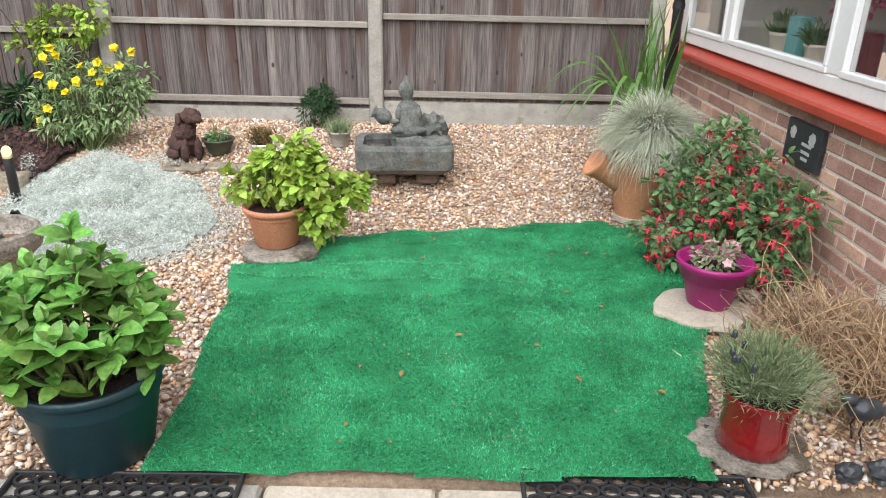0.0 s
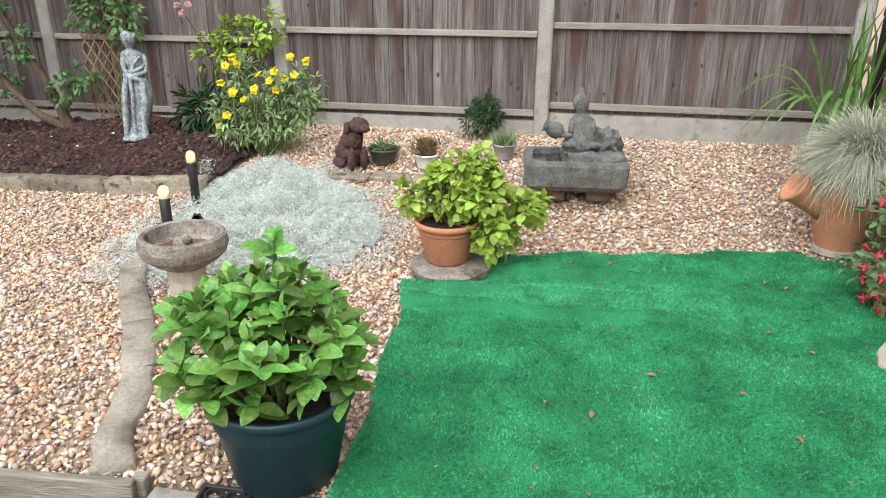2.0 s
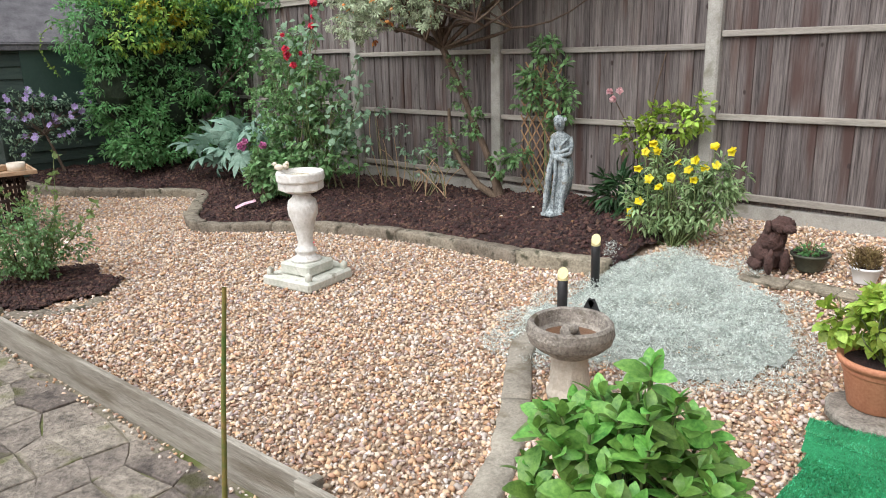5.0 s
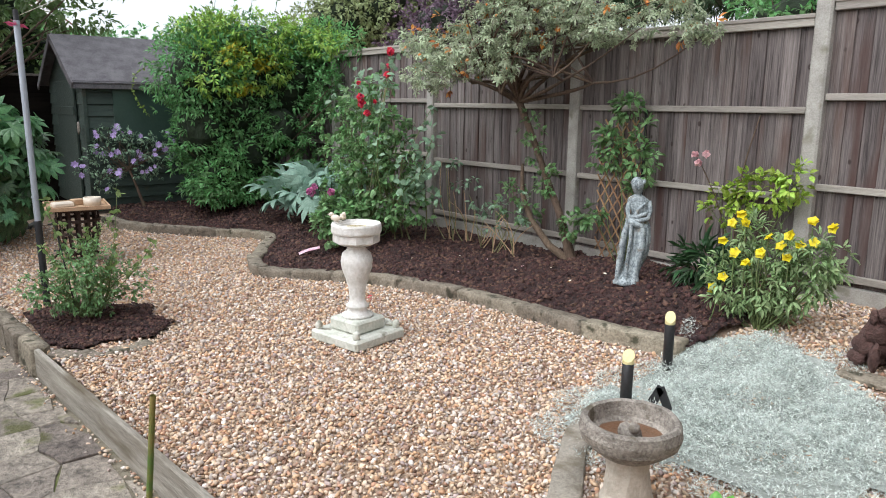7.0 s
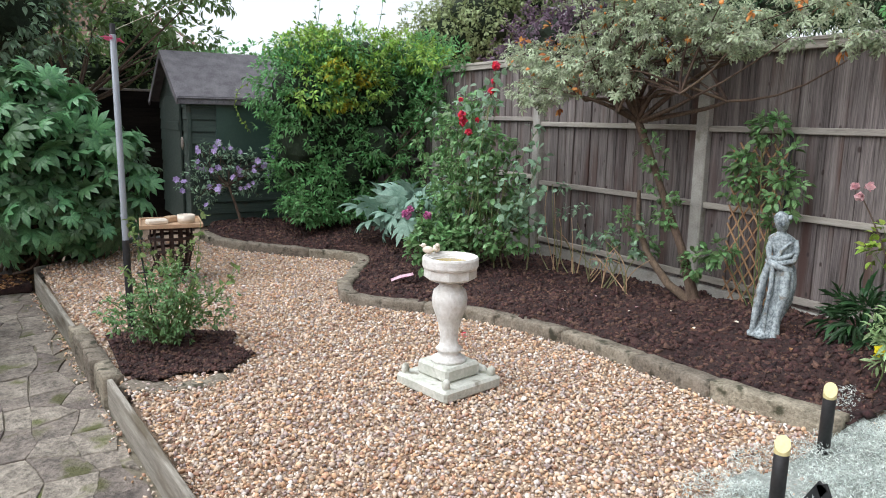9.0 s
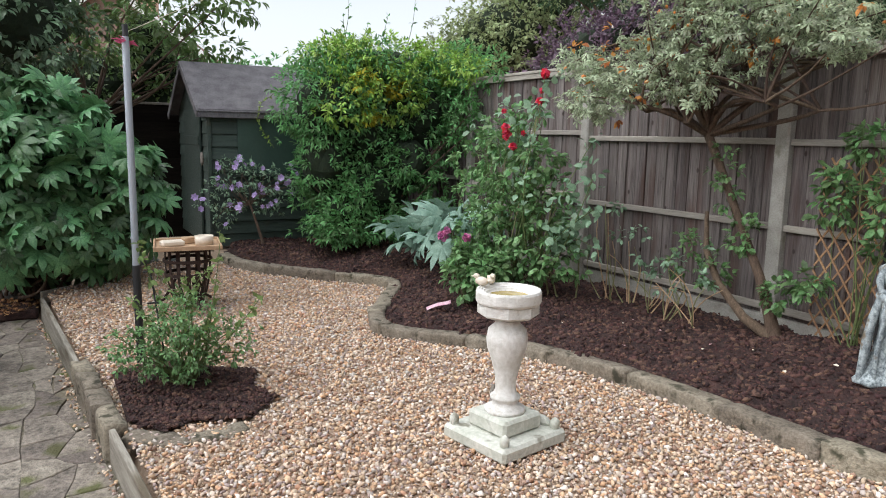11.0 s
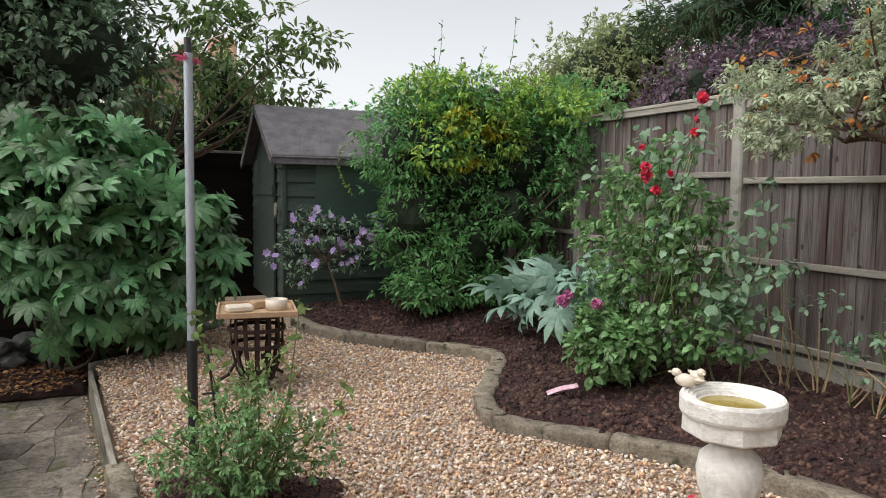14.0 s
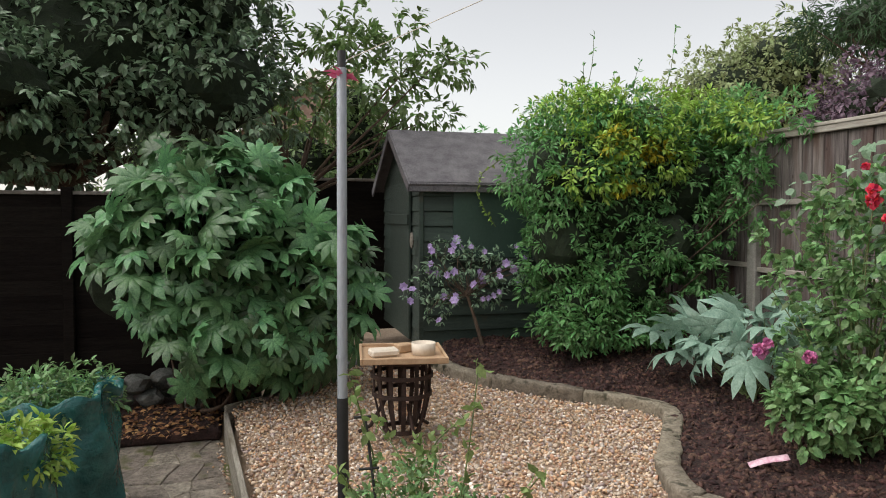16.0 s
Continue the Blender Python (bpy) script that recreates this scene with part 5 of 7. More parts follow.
raw("foliage", v, f, HEDGE_LEAF, bw)
wp = bed_pot("white_pot", (-1.14, 5.14, ground_z(-1.14, 5.14) - 0.005), 0.055, 0.075, 0.09, UPVC, "small white pot with a reddish heather")
n = 420
d = rng.normal(size=(n, 3)) * np.array((0.6, 0.6, 0.3)) + np.array((0, 0, 0.7))
raw("foliage", *leaves(np.c_[rng.normal(size=(n, 2)) * 0.035, rng.uniform(0.08, 0.16, n)], d, rng.normal(size=(n, 3)), 0.05, 0.14), material("heather", (0.12, 0.08, 0.03), (0.28, 0.2, 0.09), scale=20, fine=60, rnd="island", spread=0.4, leaf=0.2, bump=0), wp)
rab = part("white_ornament", blob(0.035, (0, 0, 0.03), (1, 0.8, 1), 0.15, 2, 2, blob(0.02, (0.02, 0, 0.075), (0.9, 0.9, 1.3), 0.1, 2, 2)), CREAM, None, smooth=True)
rab.location = (-1.02, 5.1, ground_z(-1.02, 5.1))
tagged(rab, "small white rabbit-like ornament on the gravel", "garden ornament")
bush("dark_shrublet", (-0.86, 5.66, ground_z(-0.86, 5.66)), [(0, 0, 0.14, 0.14, 0.12, 0.12), (0.03, 0, 0.2, 0.1, 0.09, 0.09)], 190, 8, 0.04, DARK_LEAF, "small dense dark green shrub before the fence", stems=8, width=0.22, seed=31)
sg = bed_pot("grey_pot", (-0.66, 5.32, ground_z(-0.66, 5.32) - 0.005), 0.055, 0.075, 0.1, CONCRETE, "small grey pot with a grassy green plant")
n = 380
d = rng.normal(size=(n, 3)) * np.array((0.7, 0.7, 0.3)) + np.array((0, 0, 0.8))
raw("foliage", *leaves(np.c_[rng.normal(size=(n, 2)) * 0.03, np.full(n, 0.09)], d, rng.normal(size=(n, 3)), rng.uniform(0.06, 0.14, n), 0.05, (BLADE_V, BLADE_F)), LAVENDER, sg)
for k, (x, y) in enumerate(((-1.6, 4.96), (-1.33, 4.98), (-1.08, 4.97))):
    sl = part("stepping_stone", boxed((-0.13, -0.06, -0.02), (0.13, 0.06, 0.012), 0.008), EDGE_STONE)
    sl.matrix_world = pose(x, y, ground_z(x, y), 4, 0, -4)
    tagged(sl, "flat brown stone set in the gravel", "stone")

# ---- silver cushion plant ----
CUSHION = [(-2.36, 3.62), (-2.48, 4.0), (-2.46, 4.5), (-2.42, 4.95), (-2.1, 5.06), (-1.75, 4.98), (-1.4, 4.7), (-1.2, 4.3), (-1.24, 3.95), (-1.45, 3.7), (-1.75, 3.72), (-2.05, 3.55)]
cu = thing("silver_cushion_plant", (0, 0, 0), "spreading silver-grey cushion plant over the gravel", "ground cover", kind="stuff")
n = 150000
cx, cy = rng.uniform(-2.75, -1.05, n), rng.uniform(3.35, 5.2, n)
wob = np.array([noise.noise((a * 4, b * 4, 0)) for a, b in zip(cx, cy)])
dist = np.min([np.hypot(cx - a, cy - b) for a, b in [(x0 + (x1 - x0) * k / 5, y0 + (y1 - y0) * k / 5) for (x0, y0), (x1, y1) in zip(CUSHION, CUSHION[1:] + CUSHION[:1]) for k in range(5)]], axis=0)
ins = inside(CUSHION, cx, cy)
keep = (ins & (rng.random(n) < (0.5 + dist * 3) * (0.75 + 0.9 * wob))) | (~ins & (dist < 0.13 * (1 + 1.4 * wob)) & (rng.random(n) < 0.28))
cx, cy, wob, dist, ins = cx[keep], cy[keep], wob[keep], dist[keep], ins[keep]
mound = np.where(ins, 0.03 + 0.045 * np.clip(dist / 0.3, 0, 1), 0.015) * (1 + 1.5 * wob + 0.5 * np.sin(cx * 31 + 4 * np.sin(cy * 9)) * np.sin(cy * 27 + 3 * np.sin(cx * 11)))
n = len(cx)
d = rng.normal(size=(n, 3)) * np.array((0.9, 0.9, 0.35)) + np.array((0, 0, 0.55))
raw("foliage", *leaves(np.c_[cx, cy, ground_np(cx, cy) + mound * rng.uniform(0.35, 1, n)], d, rng.normal(size=(n, 3)) + np.array((0, 0, 1.0)), rng.uniform(0.009, 0.022, n), 0.2, (BLADE_V, BLADE_F)), SILVER_LEAF, cu)
V, F = sheet(np.arange(-2.7, -1.1, 0.05), np.arange(3.4, 5.15, 0.05), lambda X, Y: ground_np(X, Y) + 0.006 + 0.008 * np.sin(X * 9) * np.sin(Y * 8))
c = V[F].mean(1)
raw("undergrowth", V, F[inside(CUSHION, c[:, 0], c[:, 1])], material("grey_undergrowth", (0.18, 0.2, 0.18), (0.42, 0.45, 0.41), scale=30, fine=90, bump=0.6), cu)

# ---- solar lights ----
for i, (x, y, top, lean) in enumerate(((-2.17, 3.81, 0.39, 2), (-2.41, 4.5, 0.37, -9))):
    z0 = ground_z(x, y)
    s = thing("solar_light", (x, y, z0 - 0.03), "black tube garden light with a slanted pale yellow cap", "garden light", group="garden lights")
    tube_ = part("tube", lathe([(0.026, 0.0), (0.026, 0.31), (0.024, 0.312)], 20), BLACK, s, smooth=True)
    cap = lathe([(0.0265, 0.31), (0.0265, 0.345)], 20)
    for v in cap.verts:
        if v.co.z > 0.33:
            v.co.z += v.co.x * 0.9
    part("cap", cap, YELLOW_CAP, s)
    s.matrix_world = pose(x, y, z0 + (top - 0.37) - 0.03, 0, lean, 120)
ar = thing("arrow_stake", (-2.13, 4.02, 0.03), "black plastic arrow-shaped garden stake in the silver plant", "garden stake")
for sgn in (-1, 1):
    w = part("blade", boxed((-0.014, -0.006, 0), (0.03, 0.006, 0.12), 0.002), BLACK, ar)
    w.matrix_local = pose(0, 0, 0.11, 0, sgn * 28, 0) @ pose(-0.007, 0, -0.11)

# ---- low stone bird bath ----
bb = thing("stone_bird_bath", (-1.77, 3.29, -0.005), "small rough grey stone bird bath with a stone bird", "bird bath")
part("pedestal", lathe([(0.095, 0), (0.1, 0.03), (0.085, 0.06), (0.075, 0.14), (0.08, 0.2), (0.1, 0.23)], 30, 0.1), PALE_ROCK, bb)
part("bowl", lathe([(0.09, 0.2), (0.13, 0.225), (0.165, 0.26), (0.178, 0.3), (0.176, 0.335), (0.165, 0.345), (0.15, 0.34), (0.145, 0.315), (0.138, 0.285), (0.11, 0.262), (0.001, 0.255)], 48, 0.05), ROCK, bb)
part("puddle", lathe([(0.001, 0.272), (0.124, 0.272)], 30, close=False), material("brown_wet_silt", (0.10, 0.05, 0.025), (0.19, 0.10, 0.055), scale=14, fine=60, rough=0.3, bump=0.2), bb)
part("stone_bird", blob(0.036, (0.02, -0.03, 0.3), (1.3, 0.9, 1.0), 0.25, 3, 3, blob(0.021, (0.05, -0.05, 0.335), (1, 1, 1), 0.15, 2, 2)), ROCK, bb, smooth=True)

# ---- white pedestal bird bath ----
wb = thing("white_bird_bath", (-3.985, 3.54, -0.012), "white painted stone pedestal bird bath with two little birds", "bird bath", 11)
GREYED = material("greyed_white_stone", (0.42, 0.44, 0.37), (0.66, 0.66, 0.6), scale=9, fine=60, rough=0.85, bump=0.5, blotch=((0.25, 0.24, 0.19), 11, 0.6), depth=0.01)
part("lower_plinth", boxed((-0.208, -0.208, 0), (0.208, 0.208, 0.07), 0.014), GREYED, wb)
part("upper_plinth", boxed((-0.125, -0.125, 0.07), (0.125, 0.125, 0.15), 0.014), GREYED, wb)
part("baluster", lathe([(0.1, 0.15), (0.095, 0.165), (0.065, 0.18), (0.058, 0.2), (0.07, 0.21), (0.072, 0.222), (0.055, 0.235), (0.047, 0.26), (0.052, 0.32), (0.07, 0.39), (0.092, 0.455), (0.097, 0.5), (0.088, 0.545), (0.06, 0.57), (0.055, 0.585), (0.1, 0.6)], 40, 0.02), WHITE_STONE, wb, smooth=True)
octo = lathe([(0.08, 0.595), (0.132, 0.612), (0.143, 0.62), (0.143, 0.668), (0.12, 0.68)], 8, 0.02)
part("collar", octo, WHITE_STONE, wb)
part("bowl", lathe([(0.125, 0.666), (0.147, 0.672), (0.152, 0.682), (0.152, 0.722), (0.147, 0.732), (0.139, 0.732), (0.136, 0.727), (0.127, 0.728), (0.124, 0.722), (0.115, 0.722), (0.112, 0.716), (0.104, 0.715), (0.1, 0.706), (0.08, 0.697), (0.001, 0.692)], 48, 0.012), WHITE_STONE, wb)
part("stagnant_water", lathe([(0.001, 0.703), (0.1, 0.703)], 30, close=False), material("ochre_water", (0.24, 0.17, 0.03), (0.4, 0.31, 0.07), scale=9, fine=40, rough=0.12, bump=0.05), wb)
for k, (x, y, a) in enumerate(((-0.135, -0.045, 200), (-0.139, 0.02, -30))):
    body = blob(0.024, (0, 0, 0.022), (1.4, 0.85, 0.9), 0.1, 2, 2, blob(0.015, (0.028, 0, 0.043), (1.05, 0.9, 0.9), 0.05, 2, 2))
    blob(0.012, (-0.042, 0, 0.028), (2.0, 0.7, 0.5), 0.1, 2, 1, body)
    blob(0.006, (0.046, 0, 0.042), (1.6, 0.6, 0.6), 0.0, 2, 1, body)
    part("bird", body, CREAM, wb, smooth=True).matrix_local = pose(x, y, 0.73, 0, 0, a)
for x, y in ((-0.168, -0.168), (0.168, -0.168), (0.168, 0.168), (-0.168, 0.168)):
    part("corner_ornament", blob(0.026, (x, y, 0.09), (0.9, 0.9, 1.4), 0.25, 2, 2), GREYED, wb, smooth=True)
part("corner_shell", blob(0.036, (0.09, 0.168, 0.085), (1.4, 0.8, 0.7), 0.3, 3, 2), GREYED, wb)
sq = part("squirrel_ornament", blob(0.035, (0, 0, 0.05), (0.8, 0.8, 1.3), 0.2, 3, 2, blob(0.03, (-0.03, 0.02, 0.09), (0.7, 0.7, 2.0), 0.2, 3, 2)), ROCK, None, smooth=True)
sq.location = (-4.2, 3.62, 0.02)
tagged(sq, "small grey-brown squirrel ornament beside the bird bath", "garden ornament")

# ---- draped statue ----
def statue():
    """A slender draped standing figure, arms folded, head bowed."""
    bm, seg = bmesh.new(), 48
    key = [(0.0, 0.098, 0.085), (0.014, 0.102, 0.09), (0.03, 0.09, 0.078), (0.06, 0.07, 0.062), (0.14, 0.066, 0.058), (0.26, 0.074, 0.06), (0.36, 0.078, 0.06), (0.43, 0.072, 0.056), (0.48, 0.055, 0.043),
           (0.53, 0.06, 0.047), (0.575, 0.074, 0.05), (0.61, 0.082, 0.044), (0.635, 0.06, 0.036), (0.648, 0.028, 0.027), (0.66, 0.026, 0.028), (0.675, 0.034, 0.038), (0.7, 0.042, 0.047), (0.73, 0.045, 0.05), (0.755, 0.038, 0.043), (0.772, 0.02, 0.024), (0.778, 0.008, 0.01)]
    zs = np.concatenate([np.arange(0, 0.64, 0.016), np.arange(0.64, 0.776, 0.009)])
    rings = []
    for z in zs:
        a_, b_ = np.interp(z, [k[0] for k in key], [k[1] for k in key]), np.interp(z, [k[0] for k in key], [k[2] for k in key])
        sway, nod = 0.036 * math.sin(z * 5.2) - 0.035 * smooth((0.3 - z) / 0.3), -0.028 * smooth((z - 0.64) / 0.08)
        ring = []
        for k in range(seg):
            t = 2 * math.pi * k / seg
            n_ = noise.noise((math.cos(t) * 2, math.sin(t) * 2, z * 12))
            if 0.03 < z < 0.46:
                fold = 1 + 0.11 * math.sin(t * 9 + z * 6 + 3.5 * n_) * smooth((z - 0.03) / 0.08) + 0.1 * n_
            elif z < 0.63:
                fold = 1 + 0.06 * math.sin(t * 6 + z * 45) + 0.08 * n_
            else:
                fold = 1 + (0.14 * noise.noise((math.cos(t) * 5, math.sin(t) * 5, z * 70)) if z > 0.7 else 0.02 * n_)
            ring.append(bm.verts.new((a_ * fold * math.cos(t) + sway, b_ * fold * math.sin(t) + nod, z)))
        rings.append(ring)
    for p, q in zip(rings, rings[1:]):
        for k in range(seg):
            bm.faces.new((p[k], p[(k + 1) % seg], q[(k + 1) % seg], q[k]))
    bm.faces.new(rings[0][::-1]), bm.faces.new(rings[-1])
    for pts in ([(-0.06, 0, 0.61, 0.02), (-0.074, -0.015, 0.55, 0.021), (-0.066, -0.04, 0.495, 0.019), (0.0, -0.062, 0.5, 0.016), (0.055, -0.055, 0.525, 0.013), (0.075, -0.03, 0.545, 0.009)],
                [(0.075, 0, 0.61, 0.02), (0.09, -0.015, 0.55, 0.021), (0.08, -0.045, 0.49, 0.019), (0.01, -0.068, 0.475, 0.016), (-0.045, -0.055, 0.47, 0.013), (-0.06, -0.03, 0.465, 0.009)],
                [(0.05, -0.04, 0.6, 0.01), (0.0, -0.055, 0.55, 0.012), (-0.04, -0.06, 0.44, 0.016), (-0.035, -0.066, 0.32, 0.014), (-0.045, -0.062, 0.18, 0.013), (-0.04, -0.06, 0.04, 0.012)],
                [(-0.07, -0.01, 0.475, 0.018), (-0.055, -0.05, 0.47, 0.026), (0.0, -0.068, 0.45, 0.022), (0.055, -0.055, 0.425, 0.02), (0.085, -0.01, 0.41, 0.012)],
                [(-0.065, -0.045, 0.46, 0.02), (-0.085, -0.045, 0.36, 0.024), (-0.1, -0.04, 0.24, 0.024), (-0.105, -0.035, 0.1, 0.02), (-0.11, -0.03, 0.015, 0.016)],
                [(0.04, -0.045, 0.42, 0.034), (0.05, -0.075, 0.3, 0.032), (0.03, -0.06, 0.17, 0.025), (0.02, -0.058, 0.06, 0.02), (0.02, -0.085, 0.015, 0.02)],
                [(0.03, -0.058, 0.43, 0.011), (0.035, -0.064, 0.3, 0.014), (0.03, -0.064, 0.15, 0.014), (0.045, -0.058, 0.03, 0.014)],
                [(-0.05, 0.03, 0.44, 0.012), (-0.07, 0.02, 0.3, 0.014), (-0.08, 0.0, 0.15, 0.013), (-0.085, -0.01, 0.04, 0.012)]):
        v, f = tubes([pts], 10)
        vs = [bm.verts.new(q) for q in v]
        for q in f:
            bm.faces.new([vs[i] for i in q])
    blob(0.028, (-0.012, 0.03, 0.728), (1.1, 1, 1), 0.25, 3, 2, bm)
    for k in range(11):
        a = -0.4 + k * 0.38
        blob(0.015, (-0.014 + 0.042 * math.cos(a), -0.024 + 0.045 * math.sin(a), 0.742 + 0.008 * math.sin(k * 2.1)), (1, 1, 0.9), 0.3, 3, 1, bm)
    blob(0.012, (-0.012, -0.076, 0.705), (0.7, 0.8, 1.3), 0.1, 2, 1, bm)
    return bm


stt = part("lady_statue", statue(), VERDIGRIS, None, smooth=True)
stt.matrix_world = pose(-3.24, 5.28, soil_at(-3.24, 5.28) - 0.012, 0, 2, 38) @ Matrix.Diagonal((0.88, 0.92, 0.955, 1))
tagged(stt, "weathered grey-green draped classical statue standing on mulch", "statue")

# ---- evening primrose ----
ep, p, g = bush("evening_primrose", (-2.27, 5.2, 0.16), [(0.0, 0, 0.3, 0.2, 0.16, 0.26), (-0.17, -0.06, 0.26, 0.14, 0.13, 0.22), (0.2, 0.03, 0.34, 0.17, 0.14, 0.24), (-0.1, 0, 0.52, 0.1, 0.1, 0.14), (0.27, 0.05, 0.45, 0.12, 0.12, 0.14), (0.1, 0, 0.46, 0.13, 0.12, 0.14)],
                330, 8, 0.05, PRIMROSE_LEAF, "bushy evening primrose with bright yellow flowers", "flowering plant", 40, 0.32, 0.3, seed=33)
heads = np.array([(-0.15, -0.05, 0.66), (-0.1, -0.08, 0.62), (-0.2, -0.05, 0.6), (0.14, -0.06, 0.58), (0.2, -0.06, 0.53), (0.12, -0.1, 0.52), (0.26, -0.03, 0.55), (0.33, 0.02, 0.64), (0.22, 0.02, 0.66), (-0.12, -0.14, 0.45), (-0.05, -0.14, 0.4), (0.02, -0.12, 0.47),
                  (-0.17, -0.16, 0.3), (0.06, -0.12, 0.56), (0.16, -0.1, 0.47), (-0.22, -0.1, 0.5), (-0.24, -0.14, 0.22)])
for h in heads:
    raw("flower", *petals(g, [h, h + np.array((0.004, -0.004, 0.008))], 0.033, 5, 1.05, (0.2, -0.6, 0.5), 0.4), YELLOW_FLOWER, ep)
raw("flower_stem", *tubes([bend(h - np.array((0, 0, 0.2)), h, 0.004, 0.003, 0.01, g) for h in heads]), STEM, ep)

# ---- climbing rose behind the primrose, trellis ----
cr, p, g = bush("climbing_rose", (-2.72, 5.7, 0.28), [(0.15, -0.04, 0.62, 0.25, 0.06, 0.13), (0.32, -0.05, 0.72, 0.13, 0.06, 0.13), (-0.05, -0.05, 0.5, 0.2, 0.06, 0.16)], 100, 6, 0.05, LIME, "thin climbing rose with pink blooms on the fence", "rose", 16, 0.55, seed=35, r=0.004)
for h in ((-0.3, -0.1, 0.83), (-0.26, -0.12, 0.78), (-0.22, -0.1, 0.84)):
    bloom(g, h, 0.035, PALE_PINK, cr)
raw("cane", *tubes([bend((-0.1, 0, 0), (-0.27, -0.1, 0.8), 0.006, 0.004, 0.06, g, 8), bend((0, 0, 0), (0.1, -0.05, 1.1), 0.006, 0.004, 0.05, g, 8)]), BARK, cr)
bush("dark_strap_plant", (-2.8, 5.45, 0.26), [(0, 0, 0.14, 0.17, 0.12, 0.16)], 70, 6, 0.11, DARK_LEAF, "dark green leafy plant in the bed by the fence", "plant", 0, 0.22, seed=36)
tr = thing("trellis", (-3.75, 5.76, 0.2), "brown diamond trellis panel leaning on the fence", "trellis")
TW = material("tan_trellis_wood", (0.24, 0.13, 0.065), (0.4, 0.25, 0.14), scale=8, fine=60, rough=0.85, bump=0.2, rnd="object", spread=0.2)
for k in range(13):
    for s in (-1, 1):
        z0 = -0.4 + 0.125 * k
        pts = [(x, z0 + (x + 0.2) * s * 1.5 + (0.6 if s < 0 else 0)) for x in np.linspace(-0.2, 0.2, 9)]
        pts = [(x, z) for x, z in pts if 0 <= z <= 1.17]
        if len(pts) > 2:
            (xa, za), (xb, zb) = pts[0], pts[-1]
            ob = part("lath", boxed((0, -0.004, -0.005), (math.dist((xa, za), (xb, zb)), 0.004, 0.005)), TW, tr)
            ob.matrix_local = pose(xa, 0.005 * s, za, 0, -math.degrees(math.atan2(zb - za, xb - xa)), 0)
part("upright", boxed((0.205, -0.012, 0), (0.22, 0.012, 1.2), 0.003), BLACK, tr)
bush("trellis_climber", (-3.65, 5.7, 0.24), [(-0.16, -0.03, 0.9, 0.13, 0.05, 0.2), (0.17, -0.05, 0.85, 0.13, 0.06, 0.28), (0.02, -0.04, 1.18, 0.12, 0.05, 0.12), (-0.22, -0.1, 0.36, 0.16, 0.06, 0.09), (0.14, -0.05, 0.58, 0.08, 0.05, 0.1)], 120, 6, 0.055, ROSE_LEAF, "climbing plant on the trellis and fence", "climber", 12, 0.62, seed=37, r=0.004)

# ---- small tree by the fence ----
tz = soil_at(-4.08, 5.62)
tree = thing("rose_hip_tree", (-4.06, 5.62, tz - 0.03), "small tree with pale green leaves and orange hips over the fence", "tree")
g = np.random.default_rng(41)
fork = np.array((-0.55, -0.1, 1.27))
trunk = [(0, 0, 0, 0.05), (-0.05, -0.01, 0.16, 0.038), (-0.14, -0.02, 0.4, 0.03), (-0.27, -0.04, 0.66, 0.027), (-0.42, -0.06, 0.98, 0.026), (*fork, 0.03)]
side = [(-0.02, -0.02, 0.02, 0.035), (-0.2, -0.06, 0.12, 0.03), (-0.42, -0.05, 0.3, 0.026), (-0.58, 0.0, 0.5, 0.02), (-0.64, 0.05, 0.75, 0.014)]
raw("trunk", *tubes([trunk, side], 10), BARK, tree, smooth=True)
lobes = [(-0.35, -0.3, 1.95, 0.6, 0.45, 0.34), (-0.75, -0.45, 1.72, 0.5, 0.4, 0.26), (-1.05, -0.6, 1.52, 0.36, 0.3, 0.2), (0.1, -0.3, 1.95, 0.5, 0.4, 0.3), (0.45, -0.25, 1.8, 0.36, 0.3, 0.16), (-0.45, -0.45, 1.6, 0.34, 0.25, 0.16), (-0.5, -0.3, 2.35, 0.7, 0.5, 0.3), (-1.3, -0.5, 1.75, 0.3, 0.25, 0.16), (0.85, -0.2, 1.95, 0.32, 0.25, 0.14), (1.05, -0.15, 1.75, 0.2, 0.18, 0.1)]
(v, f), p = crown(g, lobes, 1500, 4, 0.05, 1.0, 0.2, 0.35, kind=palm_leaf(5))
raw("crown", v, f, PALE_TREE, tree)
(v, f), _ = crown(g, lobes, 80, 6, 0.045, 0.6, 0.5, 0.35)
raw("rusty_leaf_spray", v, f, material("rusty_leaf", (0.42, 0.14, 0.03), (0.68, 0.34, 0.1), rnd="island", spread=0.4, leaf=0.35, bump=0), tree)
ends = p[g.choice(len(p), 70, replace=False)]
mids = [fork + (e - fork) * 0.45 + g.normal(size=3) * 0.08 for e in ends[:16]]
for i, m in enumerate(mids):
    raw("limb", *tubes([bend(fork, m, 0.021, 0.011, 0.05, g)] + [bend(m, e, 0.01, 0.003, 0.05, g) for k, e in enumerate(ends) if k % 16 == i]), BARK, tree)
hp = p[g.choice(len(p), 90, replace=False)]
for k, q in enumerate(hp):
    raw("hip", *stones(q[None], g.uniform(0.009, 0.019, 1), 0.9, k), ORANGE, tree, smooth=True)
for lobe in ((-0.42, -0.08, 0.98, 0.12, 0.1, 0.22), (-0.27, -0.05, 0.66, 0.1, 0.08, 0.16), (0.02, -0.05, 0.3, 0.1, 0.09, 0.1), (-0.75, 0.0, 0.45, 0.16, 0.1, 0.2), (-0.5, -0.02, 0.35, 0.14, 0.1, 0.12)):
    (v, f), p = crown(g, [lobe], 26, 6, 0.042, 0.6)
    raw("trunk_sprout", v, f, ROSE_LEAF, tree)

